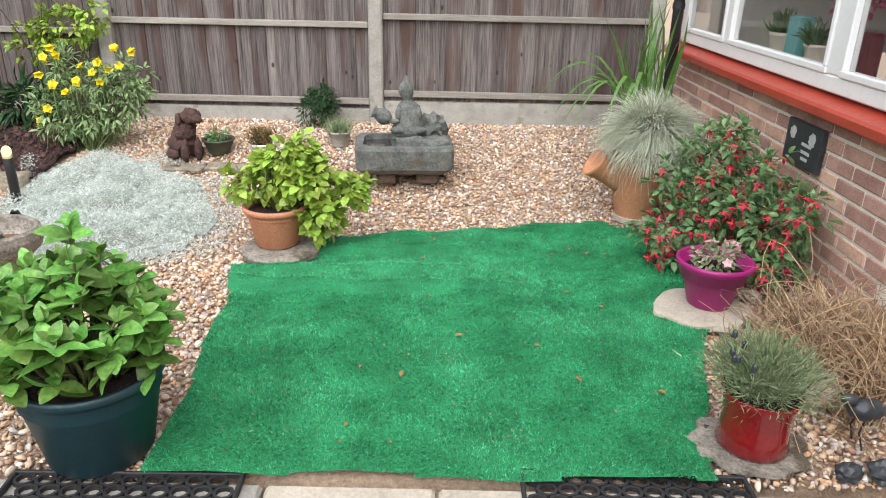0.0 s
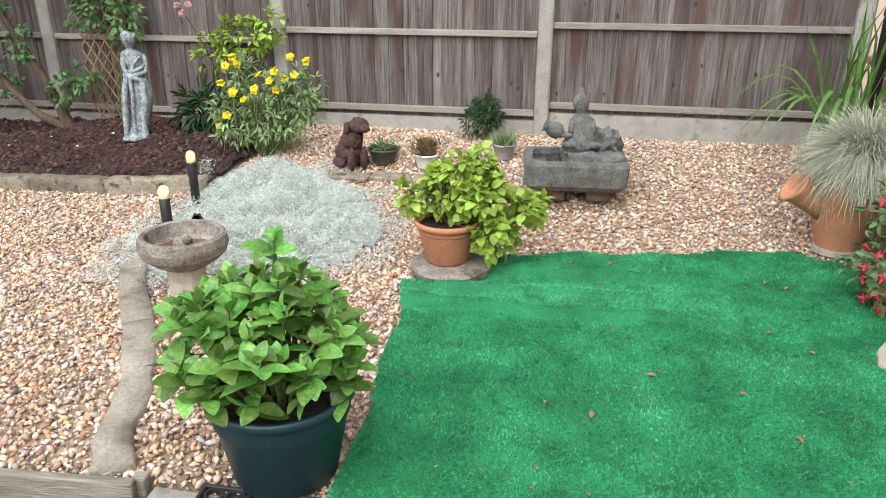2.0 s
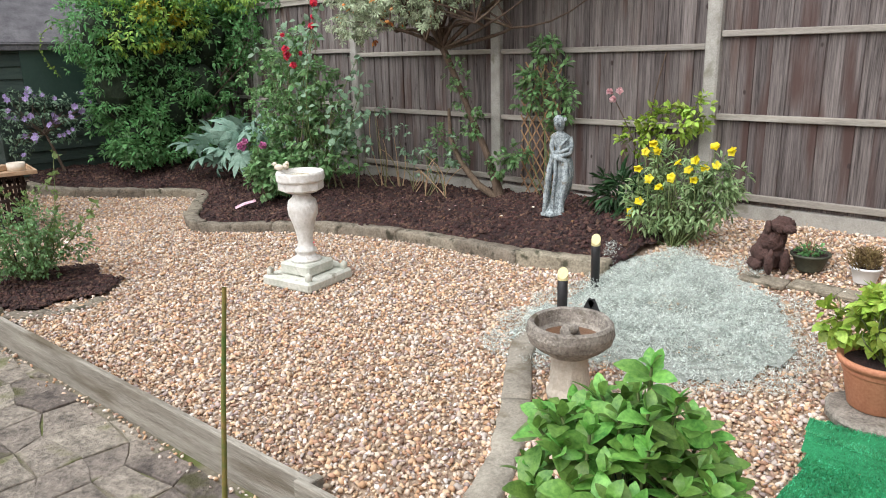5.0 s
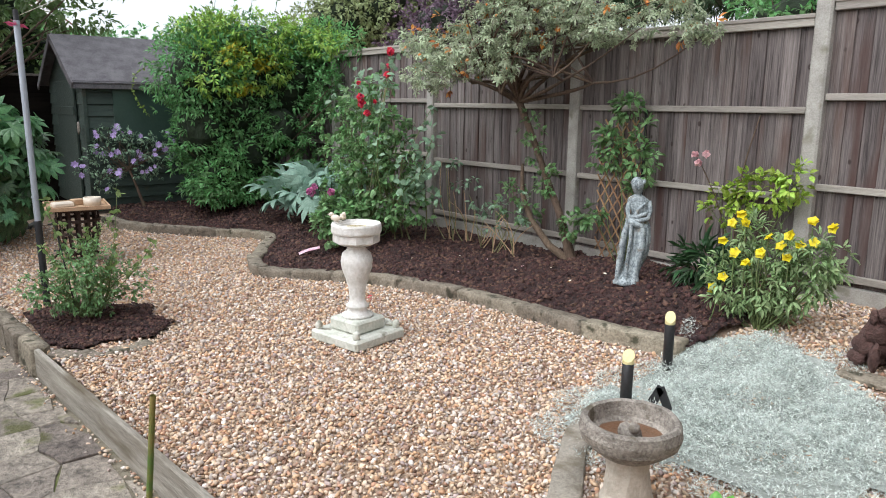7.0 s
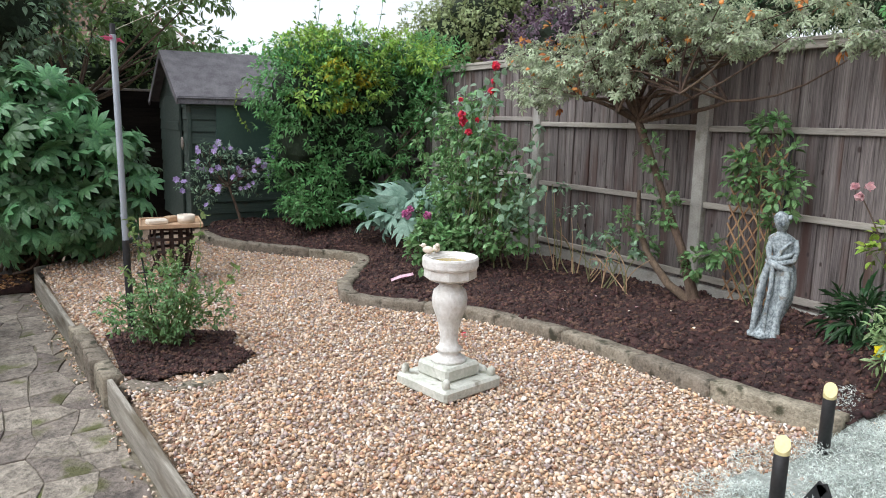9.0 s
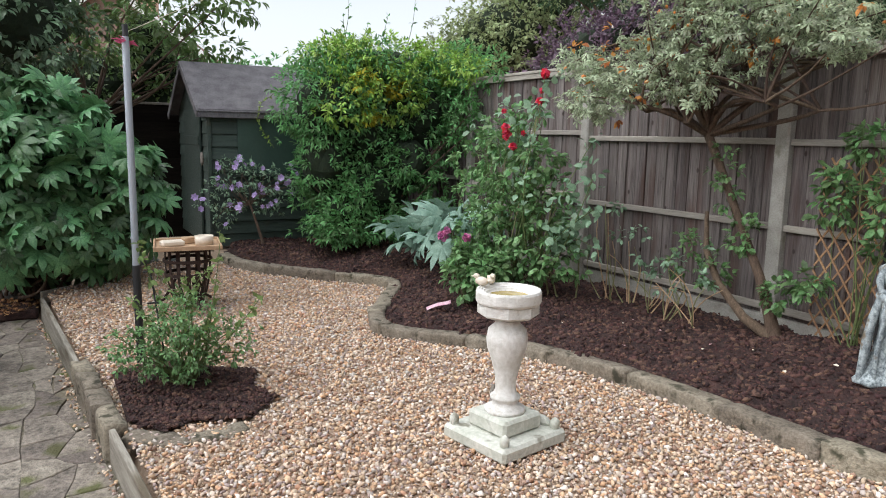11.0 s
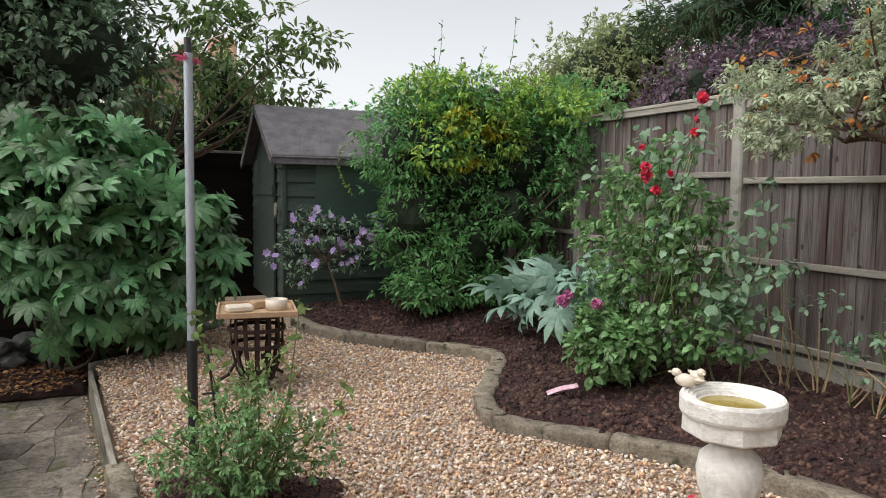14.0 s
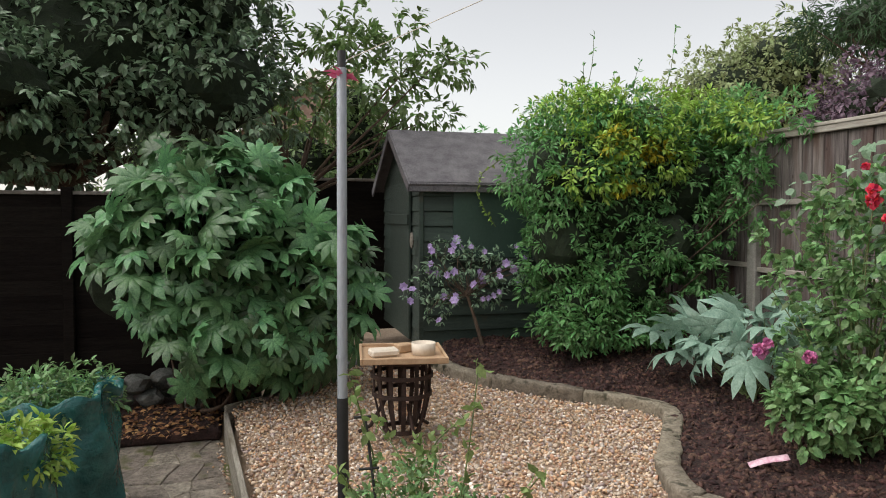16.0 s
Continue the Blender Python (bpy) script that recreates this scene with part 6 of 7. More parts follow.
# ---- red rose bush and pink roses ----
rb, p, g = bush("red_rose_bush", (-6.2, 5.05, 0.1), [(0, 0, 0.7, 0.38, 0.3, 0.36), (0.1, -0.05, 1.02, 0.36, 0.26, 0.26), (-0.1, 0, 1.3, 0.26, 0.2, 0.16), (0.3, -0.05, 0.6, 0.24, 0.2, 0.3), (0.4, 0.0, 1.15, 0.28, 0.2, 0.16), (-0.25, -0.1, 0.5, 0.28, 0.22, 0.26), (0.45, 0.05, 0.82, 0.22, 0.18, 0.28), (0.2, -0.1, 0.3, 0.4, 0.25, 0.2), (0.62, 0.05, 0.4, 0.25, 0.18, 0.2), (-0.6, 0.05, 1.1, 0.2, 0.2, 0.16), (-0.4, 0.0, 0.85, 0.25, 0.2, 0.2), (0.2, 0, 1.5, 0.2, 0.14, 0.1), (-0.3, 0.1, 1.42, 0.18, 0.16, 0.1)],
                620, 7, 0.056, ROSE_LEAF, "tall rose bush with red blooms by the fence", "rose bush", 46, 0.66, seed=42, r=0.007)
hang = [bend((0.3, 0.1, 0.1), (x, y, z), 0.006, 0.003, 0.1, g, 9) for x, y, z in ((0.98, 0.05, 1.05), (1.05, 0.0, 0.82), (1.0, 0.05, 0.55), (0.9, 0.1, 1.3), (0.6, -0.08, 1.72), (0.5, -0.1, 1.55), (0.22, -0.1, 1.45), (-0.5, 0.0, 1.4), (0.75, 0.1, 0.75), (0.02, -0.05, 1.6))]
for q in hang:
    raw("shoot", *tubes([q]), STEM, rb)
q = np.concatenate([np.repeat(h_[4:, :3], 9, 0) for h_ in hang])
q = q + g.normal(size=q.shape) * 0.045
raw("shoot_leaf", *leaves(q, g.normal(size=q.shape) + np.array((0, -0.3, -0.2)), g.normal(size=q.shape) * 0.5 + np.array((0, -0.6, 0.8)), g.uniform(0.05, 0.085, len(q)), 0.75), foliage("blue_green_rose_leaf", (0.13, 0.25, 0.15), (0.33, 0.46, 0.31), 0.35, 0.4, 0.3), rb)
for h, r_ in (((0.18, -0.16, 1.33), 0.055), ((0.2, -0.18, 1.38), 0.05), ((0.28, -0.16, 1.24), 0.045), ((0.55, -0.12, 1.57), 0.045), ((0.6, -0.12, 1.77), 0.05), ((0.11, -0.14, 1.51), 0.03), ((0.38, -0.14, 1.34), 0.03), ((0.56, -0.12, 1.65), 0.03)):
    bloom(g, h, r_, RED_FLOWER, rb)
raw("cane", *tubes([bend((0.35 + 0.08 * k, 0.1 + 0.05 * k, -0.05), (0.3 + 0.1 * k, 0.05 + 0.02 * k, 0.9), 0.009, 0.005, 0.06, g, 8) for k in range(4)] + [bend((0.05, -0.1, 0), h, 0.006, 0.003, 0.05, g) for h in ((0.18, -0.16, 1.3), (0.6, -0.12, 1.75), (0.55, -0.12, 1.55))]), material("thorny_cane", (0.14, 0.16, 0.07), (0.26, 0.24, 0.12), scale=20, fine=60, bump=0.3), rb)
pr, p, g = bush("pink_rose_bush", (-6.12, 4.62, 0.08), [(0.02, 0, 0.26, 0.26, 0.2, 0.2), (0.2, 0.05, 0.3, 0.2, 0.16, 0.14), (-0.15, 0.1, 0.38, 0.18, 0.16, 0.12)], 210, 7, 0.058, ROSE_LEAF, "low rose bush with magenta blooms in the bed", "rose bush", 24, 0.68, seed=43)
for h, r_ in (((-0.33, -0.04, 0.51), 0.062), ((-0.29, -0.02, 0.56), 0.045), ((0.02, -0.02, 0.54), 0.048)):
    bloom(g, h, r_, MAGENTA, pr, n=40)
gl, p, g = bush("grey_leaved_plant", (-7.15, 5.1, 0.12), [(0.05, 0, 0.48, 0.42, 0.3, 0.14), (-0.35, -0.1, 0.3, 0.35, 0.2, 0.12)], 46, 1, 0.29, GREY_LEAF, "large jagged grey-green leaved plant in the bed", "plant", 24, 0.75, -0.1, seed=44, kind=(PALM_V, PALM_F))
for k, (x, h) in enumerate(((-5.2, 0.55), (-5.45, 0.75), (-4.85, 0.42), (-4.62, 0.5), (-5.02, 0.3))):
    pz_ = soil_at(x, 5.5) - 0.01
    br, p, g = bush("pruned_rose", (x, 5.5, pz_), [(0.05, 0, h, 0.1, 0.06, 0.07), (0.14, -0.03, h * 0.7, 0.07, 0.05, 0.05)], 9, 5, 0.042, bpy.data.materials["blue_green_rose_leaf"], "sparse pruned rose with bare tan canes by the fence", "rose bush", 0, 0.66, seed=50 + k, group="pruned roses")
    for c_ in range(6):
        top = (0.16 * g.normal(), 0.05 * g.normal() - 0.03, h * g.uniform(0.5, 1.05))
        raw("cane", *tubes([bend((0.03 * g.normal(), 0.02 * g.normal(), -0.03), top, 0.0055, 0.003, 0.05, g, 7)]), bpy.data.materials["thorny_cane"] if c_ % 2 else DRY, br)
pt = raw("fallen_label", *sheet(np.linspace(0, 0.19, 11), np.array([-0.024, 0.0, 0.024]), lambda X, Y: 0.07 * np.clip(X / 0.19, 0, 1) ** 2 + 0.02 * np.sin(X * 20) + 0.3 * Y * X), material("pink_label_card", (0.55, 0.22, 0.34), (0.8, 0.62, 0.68), scale=30, fine=80, rough=0.4, bump=0.1))
sol = pt.modifiers.new("thickness", "SOLIDIFY")
sol.thickness = 0.002
pt.matrix_world = pose(-6.12, 4.26, soil_at(-6.12, 4.26) + 0.02, 15, 0, 70)
for k in range(22):
    x, y = rng.uniform(-6.3, -2.8), rng.uniform(4.85, 5.5)
    b_ = raw("fallen_petal", *leaves(np.array([(0.0, 0, 0)]), np.array([(1.0, 0, 0.2)]), np.array([(0, 0, 1.0)]), rng.uniform(0.015, 0.035), 0.7), (PALE_PINK, LITTER, CREAM)[k % 3])
    b_.matrix_world = pose(x, y, soil_at(x, y) + 0.012, rng.uniform(-20, 20), 0, rng.uniform(0, 360))
    tagged(b_, "small fallen %s on the dark mulch" % ("pale petal" if k % 3 != 1 else "brown leaf"), "petal", "fallen petals on the bed")
for k in range(7):
    b_ = raw("fallen_petal", *leaves(np.array([(0.0, 0, 0)]), np.array([(1.0, 0, 0.2)]), np.array([(0, 0, 1.0)]), 0.03, 0.8), RED_FLOWER)
    b_.matrix_world = pose(-4.75 + rng.normal() * 0.06, 4.1 + rng.normal() * 0.06, 0.006, rng.uniform(-20, 20), 0, rng.uniform(0, 360))
    tagged(b_, "fallen red rose petal on the gravel", "petal", "fallen red petals")
tagged(pt, "curled pink and white plant label lying on mulch", "plant label")

# ---- shed ----
SH = thing("garden_shed", (-9.32, 3.3, 0.16), "dark green timber garden shed with a grey felt roof", "shed")
SL, SD, EV, RG = 1.9, 1.75, 1.5, 2.03   # length along the side, depth, eaves, ridge
n = 11
for i in range(n):
    z0, z1 = EV * i / n, EV * (i + 1) / n
    ob = part("side_board", boxed((-0.012, 0, 0), (0.008, SL, z1 - z0), 0.004), SHED_GREEN, SH)
    ob.matrix_local = pose(0.006, 0, z0, 0, -8, 0)
    part("back_board", boxed((-SD, 0, z0), (-SD + 0.015, SL, z1), 0), SHED_GREEN, SH)
    part("gable_board", boxed((-SD, -0.012, 0), (-0.02, 0.006, z1 - z0), 0.004), SHED_GREEN, SH).matrix_local = pose(0, -0.004, z0, -6, 0, 0)
    part("far_board", boxed((-SD, SL - 0.01, z0), (-0.02, SL, z1), 0), SHED_GREEN, SH)
for y0, flip in ((-0.008, 1), (SL - 0.01, 1)):
    bm = bmesh.new()
    lo = [bm.verts.new(q) for q in ((-SD, y0, EV), (0, y0, EV), (-SD / 2, y0, RG - 0.02))]
    hi = [bm.verts.new((v.co.x, v.co.y + 0.015, v.co.z)) for v in lo]
    bm.faces.new(lo), bm.faces.new(hi[::-1])
    for k in range(3):
        bm.faces.new((lo[k], hi[k], hi[(k + 1) % 3], lo[(k + 1) % 3]))
    part("gable", bm, SHED_GREEN, SH)
slope = math.degrees(math.atan2(RG - EV, SD / 2))
for s in (-1, 1):
    L = math.hypot(RG - EV, SD / 2) + 0.1
    ob = part("roof", boxed((0, -0.12, 0), (L, SL + 0.1, 0.025), 0.004), ROOF_FELT, SH)
    ob.matrix_local = pose(-SD / 2, 0, RG, 0, slope, 0) if s > 0 else pose(-SD / 2, 0, RG, 0, 180 - slope, 0) @ Matrix.Diagonal((1, 1, -1, 1))
    ob = part("barge_board", boxed((0, -0.135, -0.06), (L, -0.118, 0.02), 0.003), ROOF_FELT, SH)
    ob.matrix_local = pose(-SD / 2, 0, RG, 0, slope, 0) if s > 0 else pose(-SD / 2, 0, RG, 0, 180 - slope, 0) @ Matrix.Diagonal((1, 1, -1, 1))
part("fascia", boxed((0.06, -0.12, EV - 0.1), (0.085, SL + 0.1, EV - 0.01), 0.003), ROOF_FELT, SH)
part("corner_trim", boxed((-0.01, -0.02, 0), (0.03, 0.02, EV), 0.004), SHED_GREEN, SH)
part("window_board", boxed((0.012, 0.3, 0.8), (0.028, 1.25, EV - 0.05), 0.004), material("plain_green_board", (0.026, 0.055, 0.044), (0.04, 0.076, 0.06), scale=4, fine=50, rough=0.5, bump=0.05), SH)
part("window_ledge", boxed((0.012, 0.25, 0.765), (0.05, 1.35, 0.79), 0.004), SHED_GREEN, SH)
dr = part("door", boxed((-1.2, -0.045, 0.02), (-0.3, -0.02, 1.5), 0.004), SHED_GREEN, SH)
part("door_brace", boxed((-1.2, -0.06, 1.1), (-0.3, -0.046, 1.2), 0.003), SHED_GREEN, dr)
pq = part("owl_plaque", blob(0.05, (0, 0, 0), (0.85, 0.35, 1.4), 0.2, 3, 3), ROCK, None, smooth=True)
pq.location = (-9.42, 3.24, 1.12)
tagged(pq, "pale oval owl plaque hung on the shed", "plaque")

# ---- purple-flowered shrub by the shed ----
cl, p, g = bush("purple_flowered_shrub", (-8.85, 3.72, 0.2), [(-0.25, -0.2, 0.75, 0.3, 0.3, 0.22), (-0.1, 0.15, 0.72, 0.25, 0.3, 0.2), (-0.2, -0.35, 0.55, 0.2, 0.25, 0.2), (-0.15, 0.35, 0.7, 0.15, 0.2, 0.12), (-0.2, -0.3, 0.36, 0.18, 0.25, 0.14), (-0.15, 0.15, 0.48, 0.2, 0.25, 0.14)], 210, 6, 0.045, bpy.data.materials["blue_green_rose_leaf"], "airy shrub with violet flowers leaning before the shed", "shrub", 0, 0.4, seed=61)
raw("trunk", *tubes([bend((0.02, 0.03, -0.05), (-0.12, -0.1, 0.5), 0.018, 0.012, 0.02, g)], 8), BARK, cl)
hh = p[g.choice(len(p), 42, replace=False)] + np.array((0.05, -0.03, 0.02))
for q in hh:
    raw("flower", *petals(g, [q], g.uniform(0.028, 0.048), 6, 0.9, (0.8, -0.3, 0.4), 0.5), VIOLET, cl)
raw("branch", *tubes([bend((-0.12, -0.1, 0.45), q, 0.005, 0.002, 0.05, g) for q in p[:30]]), BARK, cl)

# ---- big hedge of climbers ----
HL = [(0.05, -0.7, 1.5, 0.4, 0.36, 0.45), (0.15, 0.55, 0.3, 0.36, 0.36, 0.3), (0.1, -0.5, 0.85, 0.4, 0.36, 0.5), (0.3, 0.35, 0.85, 0.4, 0.4, 0.4), (0, 0, 1.2, 0.55, 0.75, 0.75), (0.1, -0.45, 1.45, 0.45, 0.5, 0.5), (0.1, 0.55, 1.35, 0.5, 0.5, 0.6), (0.15, 0.0, 0.55, 0.45, 0.6, 0.45), (0.2, -0.3, 0.35, 0.4, 0.4, 0.3), (0, 0.2, 1.85, 0.5, 0.6, 0.32), (0.0, -0.25, 1.8, 0.45, 0.55, 0.34), (0.1, 0.9, 1.6, 0.4, 0.35, 0.45), (0.25, -0.1, 0.2, 0.45, 0.55, 0.2), (0.35, 0.95, 1.95, 0.4, 0.3, 0.2)]
LR = np.random.default_rng(9)
HL = [q for q in HL if not (q[1] > 0.4 and q[2] < 1)]
for _ in range(46):
    q, w = HL[LR.integers(0, 12)], LR.normal(size=3)
    w /= np.linalg.norm(w)
    HL.append((q[0] + w[0] * q[3], q[1] + w[1] * q[4], max(0.15, q[2] + w[2] * q[5]), LR.uniform(0.1, 0.2), LR.uniform(0.1, 0.2), LR.uniform(0.1, 0.22)))
HL += [(0.55, 0.85, 1.5, 0.34, 0.18, 0.4), (0.8, 0.88, 1.7, 0.28, 0.14, 0.24), (0.45, 0.8, 1.05, 0.2, 0.18, 0.25), (0.55, 0.75, 0.35, 0.16, 0.14, 0.14), (0.75, 0.8, 1.3, 0.25, 0.15, 0.3), (1.05, 0.95, 1.85, 0.3, 0.16, 0.2), (0.35, 1.05, 2.02, 0.4, 0.25, 0.16), (0.2, -0.2, 0.15, 0.5, 0.6, 0.16), (0.45, -0.45, 0.2, 0.25, 0.3, 0.18)]
hd, p, g = bush("climber_hedge", (-8.7, 4.85, 0.26), HL, 4300, 8, 0.06, HEDGE_LEAF, "tall rounded hedge of green climbers beside the shed", "hedge", 40, 0.36, seed=62, r=0.01, stem_mat=BARK, inner=0.7)
TOP = [(0.05, 0.1, 2.02, 0.5, 0.65, 0.2), (0.05, -0.35, 1.95, 0.42, 0.45, 0.22), (0.15, 0.85, 1.95, 0.4, 0.35, 0.22), (0.4, 0.1, 1.6, 0.22, 0.45, 0.35), (0.45, -0.4, 1.5, 0.2, 0.3, 0.3), (0.6, 0.85, 1.85, 0.4, 0.2, 0.15)]
(v, f), p = crown(g, TOP, 1050, 8, 0.055, 0.38, 0.7, 0.3)
raw("young_growth", v, f, HEDGE_BRIGHT, hd)
(v, f), p = crown(g, [(0.5, -0.2, 1.68, 0.12, 0.16, 0.12), (0.46, 0.15, 1.6, 0.1, 0.12, 0.1), (0.45, -0.1, 1.35, 0.1, 0.12, 0.1)], 60, 8, 0.05, 0.45)
raw("yellow_growth", v, f, HEDGE_YELLOW, hd)
# Near-black blobs fill the lobes: the hedge's inner shade, put into the colour.
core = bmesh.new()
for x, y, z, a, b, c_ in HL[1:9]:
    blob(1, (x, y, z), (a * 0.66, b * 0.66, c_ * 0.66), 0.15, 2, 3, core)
part("inner_thicket", core, material("dark_shade_fill", (0.006, 0.012, 0.005), (0.02, 0.035, 0.014), scale=20, fine=70, rough=0.9, bump=0.8), hd)
sv = [bend((-0.05, 0.1 * k, 1.9), (0.0 + 0.1 * g.normal(), 0.1 * k + 0.1 * g.normal(), 2.55 + 0.1 * g.normal()), 0.004, 0.002, 0.05, g) for k in (-3, -1, 1, 2, 4)]
raw("shoot", *tubes(sv), STEM, hd)
raw("shoot_leaf", *leaves(np.concatenate([s[2:, :3] for s in sv for _ in range(3)]), g.normal(size=(len(sv) * 12, 3)), g.normal(size=(len(sv) * 12, 3)) + np.array((0, 0, 1)), 0.055, 0.45), HEDGE_LEAF, hd)

vine = np.array([(-9.20, 4.04, 1.88), (-9.20, 3.84, 1.73), (-9.20, 3.79, 1.57), (-9.20, 3.87, 1.39), (-9.20, 3.97, 1.25)])
raw("trailing_vine", *tubes([np.c_[vine - np.array((-8.7, 4.85, 0.26)), np.full(5, 0.004)]], 5), STEM, hd)
vq = np.repeat(np.array([vine[i] + (vine[i + 1] - vine[i]) * k / 4 for i in range(4) for k in range(4)]) - np.array((-8.7, 4.85, 0.26)), 3, 0)
raw("vine_leaf", *leaves(vq, g.normal(size=vq.shape), g.normal(size=vq.shape) + np.array((0.6, 0, 0.6)), g.uniform(0.025, 0.045, len(vq)), 0.6), HEDGE_BRIGHT, hd)

# ---- fatsia ----
fa = thing("fatsia_shrub", (-8.35, 1.6, 0.05), "large glossy fatsia shrub with hand-shaped leaves", "shrub")
g = np.random.default_rng(63)
FL = [(0, 0, 1.1, 0.55, 0.85, 0.6), (0.1, -0.5, 0.85, 0.4, 0.5, 0.45), (0.1, 0.55, 0.8, 0.42, 0.5, 0.5), (0.15, 0.1, 0.55, 0.5, 0.7, 0.35), (0, -0.05, 1.45, 0.4, 0.5, 0.28)]
pp_, dd_ = shell(g, FL, 1050, 0.72)
keep = pp_[:, 2] > 0.18 + 1.35 * np.clip(-pp_[:, 1] - 0.1, 0, 1)
pp_, dd_ = pp_[keep], dd_[keep]
n = len(pp_)
ax = dd_ * 0.8 + g.normal(size=(n, 3)) * 0.42 + np.array((0, 0, -0.42))
raw("foliage", *leaves(pp_, ax, dd_ * 1.0 + np.array((0.35, -0.1, 0.55)) + g.normal(size=(n, 3)) * 0.25, g.uniform(0.15, 0.27, n), 1.0, (PALM_V, PALM_F)), FATSIA_LEAF, fa)
raw("stem", *tubes([bend((g.normal() * 0.08, g.normal() * 0.15, -0.05), q, 0.016, 0.006, 0.08, g) for q in pp_[:46]]), BARK, fa)
# Solid dark forms behind the leaves colour in the shade within the fatsia.
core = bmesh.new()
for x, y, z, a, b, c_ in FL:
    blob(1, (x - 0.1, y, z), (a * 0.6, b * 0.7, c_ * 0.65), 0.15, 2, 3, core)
part("inner_thicket", core, bpy.data.materials["dark_shade_fill"], fa)

# ---- washing line post ----
wl_ = thing("washing_line_post", (-5.98, 2.17, 0.0), "grey metal washing line post with a pink ribbon", "post")
raw("post", *tubes([[(0.02, 0.0, 0.5, 0.021), (-0.06, 0.01, 1.95, 0.021)]], 16), STEEL, wl_, smooth=True)
raw("sleeve", *tubes([[(0.05, 0, -0.03, 0.024), (0.015, 0.0, 0.6, 0.024)]], 16), BLACK, wl_, smooth=True)
raw("joint", *tubes([[(0.005, 0, 0.76, 0.0235), (0.003, 0.0, 0.775, 0.0235)]], 16), STEEL, wl_)
raw("tip", *tubes([[(-0.06, 0.01, 1.95, 0.018), (-0.062, 0.01, 2.02, 0.018)]], 12), BLACK, wl_)
for k in range(12):
    raw("ribbon", *leaves(np.array([(-0.058, 0.01, 1.92)]), rng.normal(size=(1, 3)) * np.array((1, 1, 0.35)), rng.normal(size=(1, 3)), rng.uniform(0.05, 0.085), 0.45), PINK, wl_)
raw("washing_line", *tubes([[(-0.06, 0.0, 1.97, 0.002), (-0.3, 1.2, 2.6, 0.002), (-0.5, 2.4, 3.4, 0.002)]], 4), CREAM, wl_)

# ---- iron brazier with a wooden tray ----
bt = thing("iron_basket_table", (-7.2, 2.68, 0.045), "rusty iron basket brazier with a wooden tray on top", "brazier", -8)
for k in range(14):
    a = 2 * math.pi * k / 14
    prof = [(0.1, 0.02), (0.135, 0.1), (0.165, 0.24), (0.17, 0.38), (0.165, 0.45)]
    bm = bmesh.new()
    prev = None
    for r_, z in prof:
        c0, s0 = math.cos(a), math.sin(a)
        row_ = [bm.verts.new((r_ * c0 - w * s0 + q * c0, r_ * s0 + w * c0 + q * s0, z)) for q, w in ((0, -0.013), (0, 0.013), (0.006, 0.013), (0.006, -0.013))]
        if prev:
            for j in range(4):
                bm.faces.new((prev[j], prev[(j + 1) % 4], row_[(j + 1) % 4], row_[j]))
        prev = row_
    part("bar", bm, IRON, bt)
for r_, z in ((0.105, 0.03), (0.168, 0.25), (0.176, 0.36), (0.174, 0.45)):
    part("hoop", lathe([(r_, z - 0.012), (r_ + 0.012, z - 0.012), (r_ + 0.012, z + 0.012), (r_, z + 0.012)], 28, close=False), IRON, bt)
for a in (0.3, 2.4, 4.5):
    raw("leg", *tubes([[(0.1 * math.cos(a), 0.1 * math.sin(a), 0.2, 0.012), (0.19 * math.cos(a), 0.19 * math.sin(a), 0.04, 0.012), (0.26 * math.cos(a), 0.26 * math.sin(a), 0.0, 0.012)]], 6), IRON, bt)
ty_ = thing("wooden_tray", (-7.2, 2.68, 0.51), "shallow light wood tray resting on the iron basket", "tray", -8)
part("tray_base", boxed((-0.24, -0.24, 0), (0.24, 0.24, 0.015), 0.003), BATTERY, ty_)
for a, b in (((-0.25, -0.25, 0), (0.25, -0.235, 0.035)), ((-0.25, 0.235, 0), (0.25, 0.25, 0.035)), ((-0.25, -0.235, 0), (-0.235, 0.235, 0.035)), ((0.235, -0.235, 0), (0.25, 0.235, 0.035))):
    part("rim", boxed(a, b, 0.003), BATTERY, ty_)
bwl = part("feeding_bowl", lathe([(0.07, 0), (0.072, 0.07), (0.066, 0.07), (0.064, 0.03), (0.001, 0.028)], 28), CREAM, None, smooth=True)
bwl.location = (-7.15, 2.8, 0.526)
tagged(bwl, "round cream feeding bowl on the wooden tray", "bowl")
blk = part("soap_dish", boxed((-0.05, -0.085, 0), (0.05, 0.085, 0.045), 0.012), CREAM)
blk.matrix_world = pose(-7.15, 2.56, 0.526, 0, 0, 5)
tagged(blk, "pale rectangular dish on the wooden tray", "dish")
blk = part("wood_block", boxed((-0.04, -0.05, 0), (0.04, 0.05, 0.05), 0.006), BATTERY)
blk.matrix_world = pose(-7.25, 2.7, 0.526, 0, 0, 20)
tagged(blk, "small wooden block on the tray", "block")

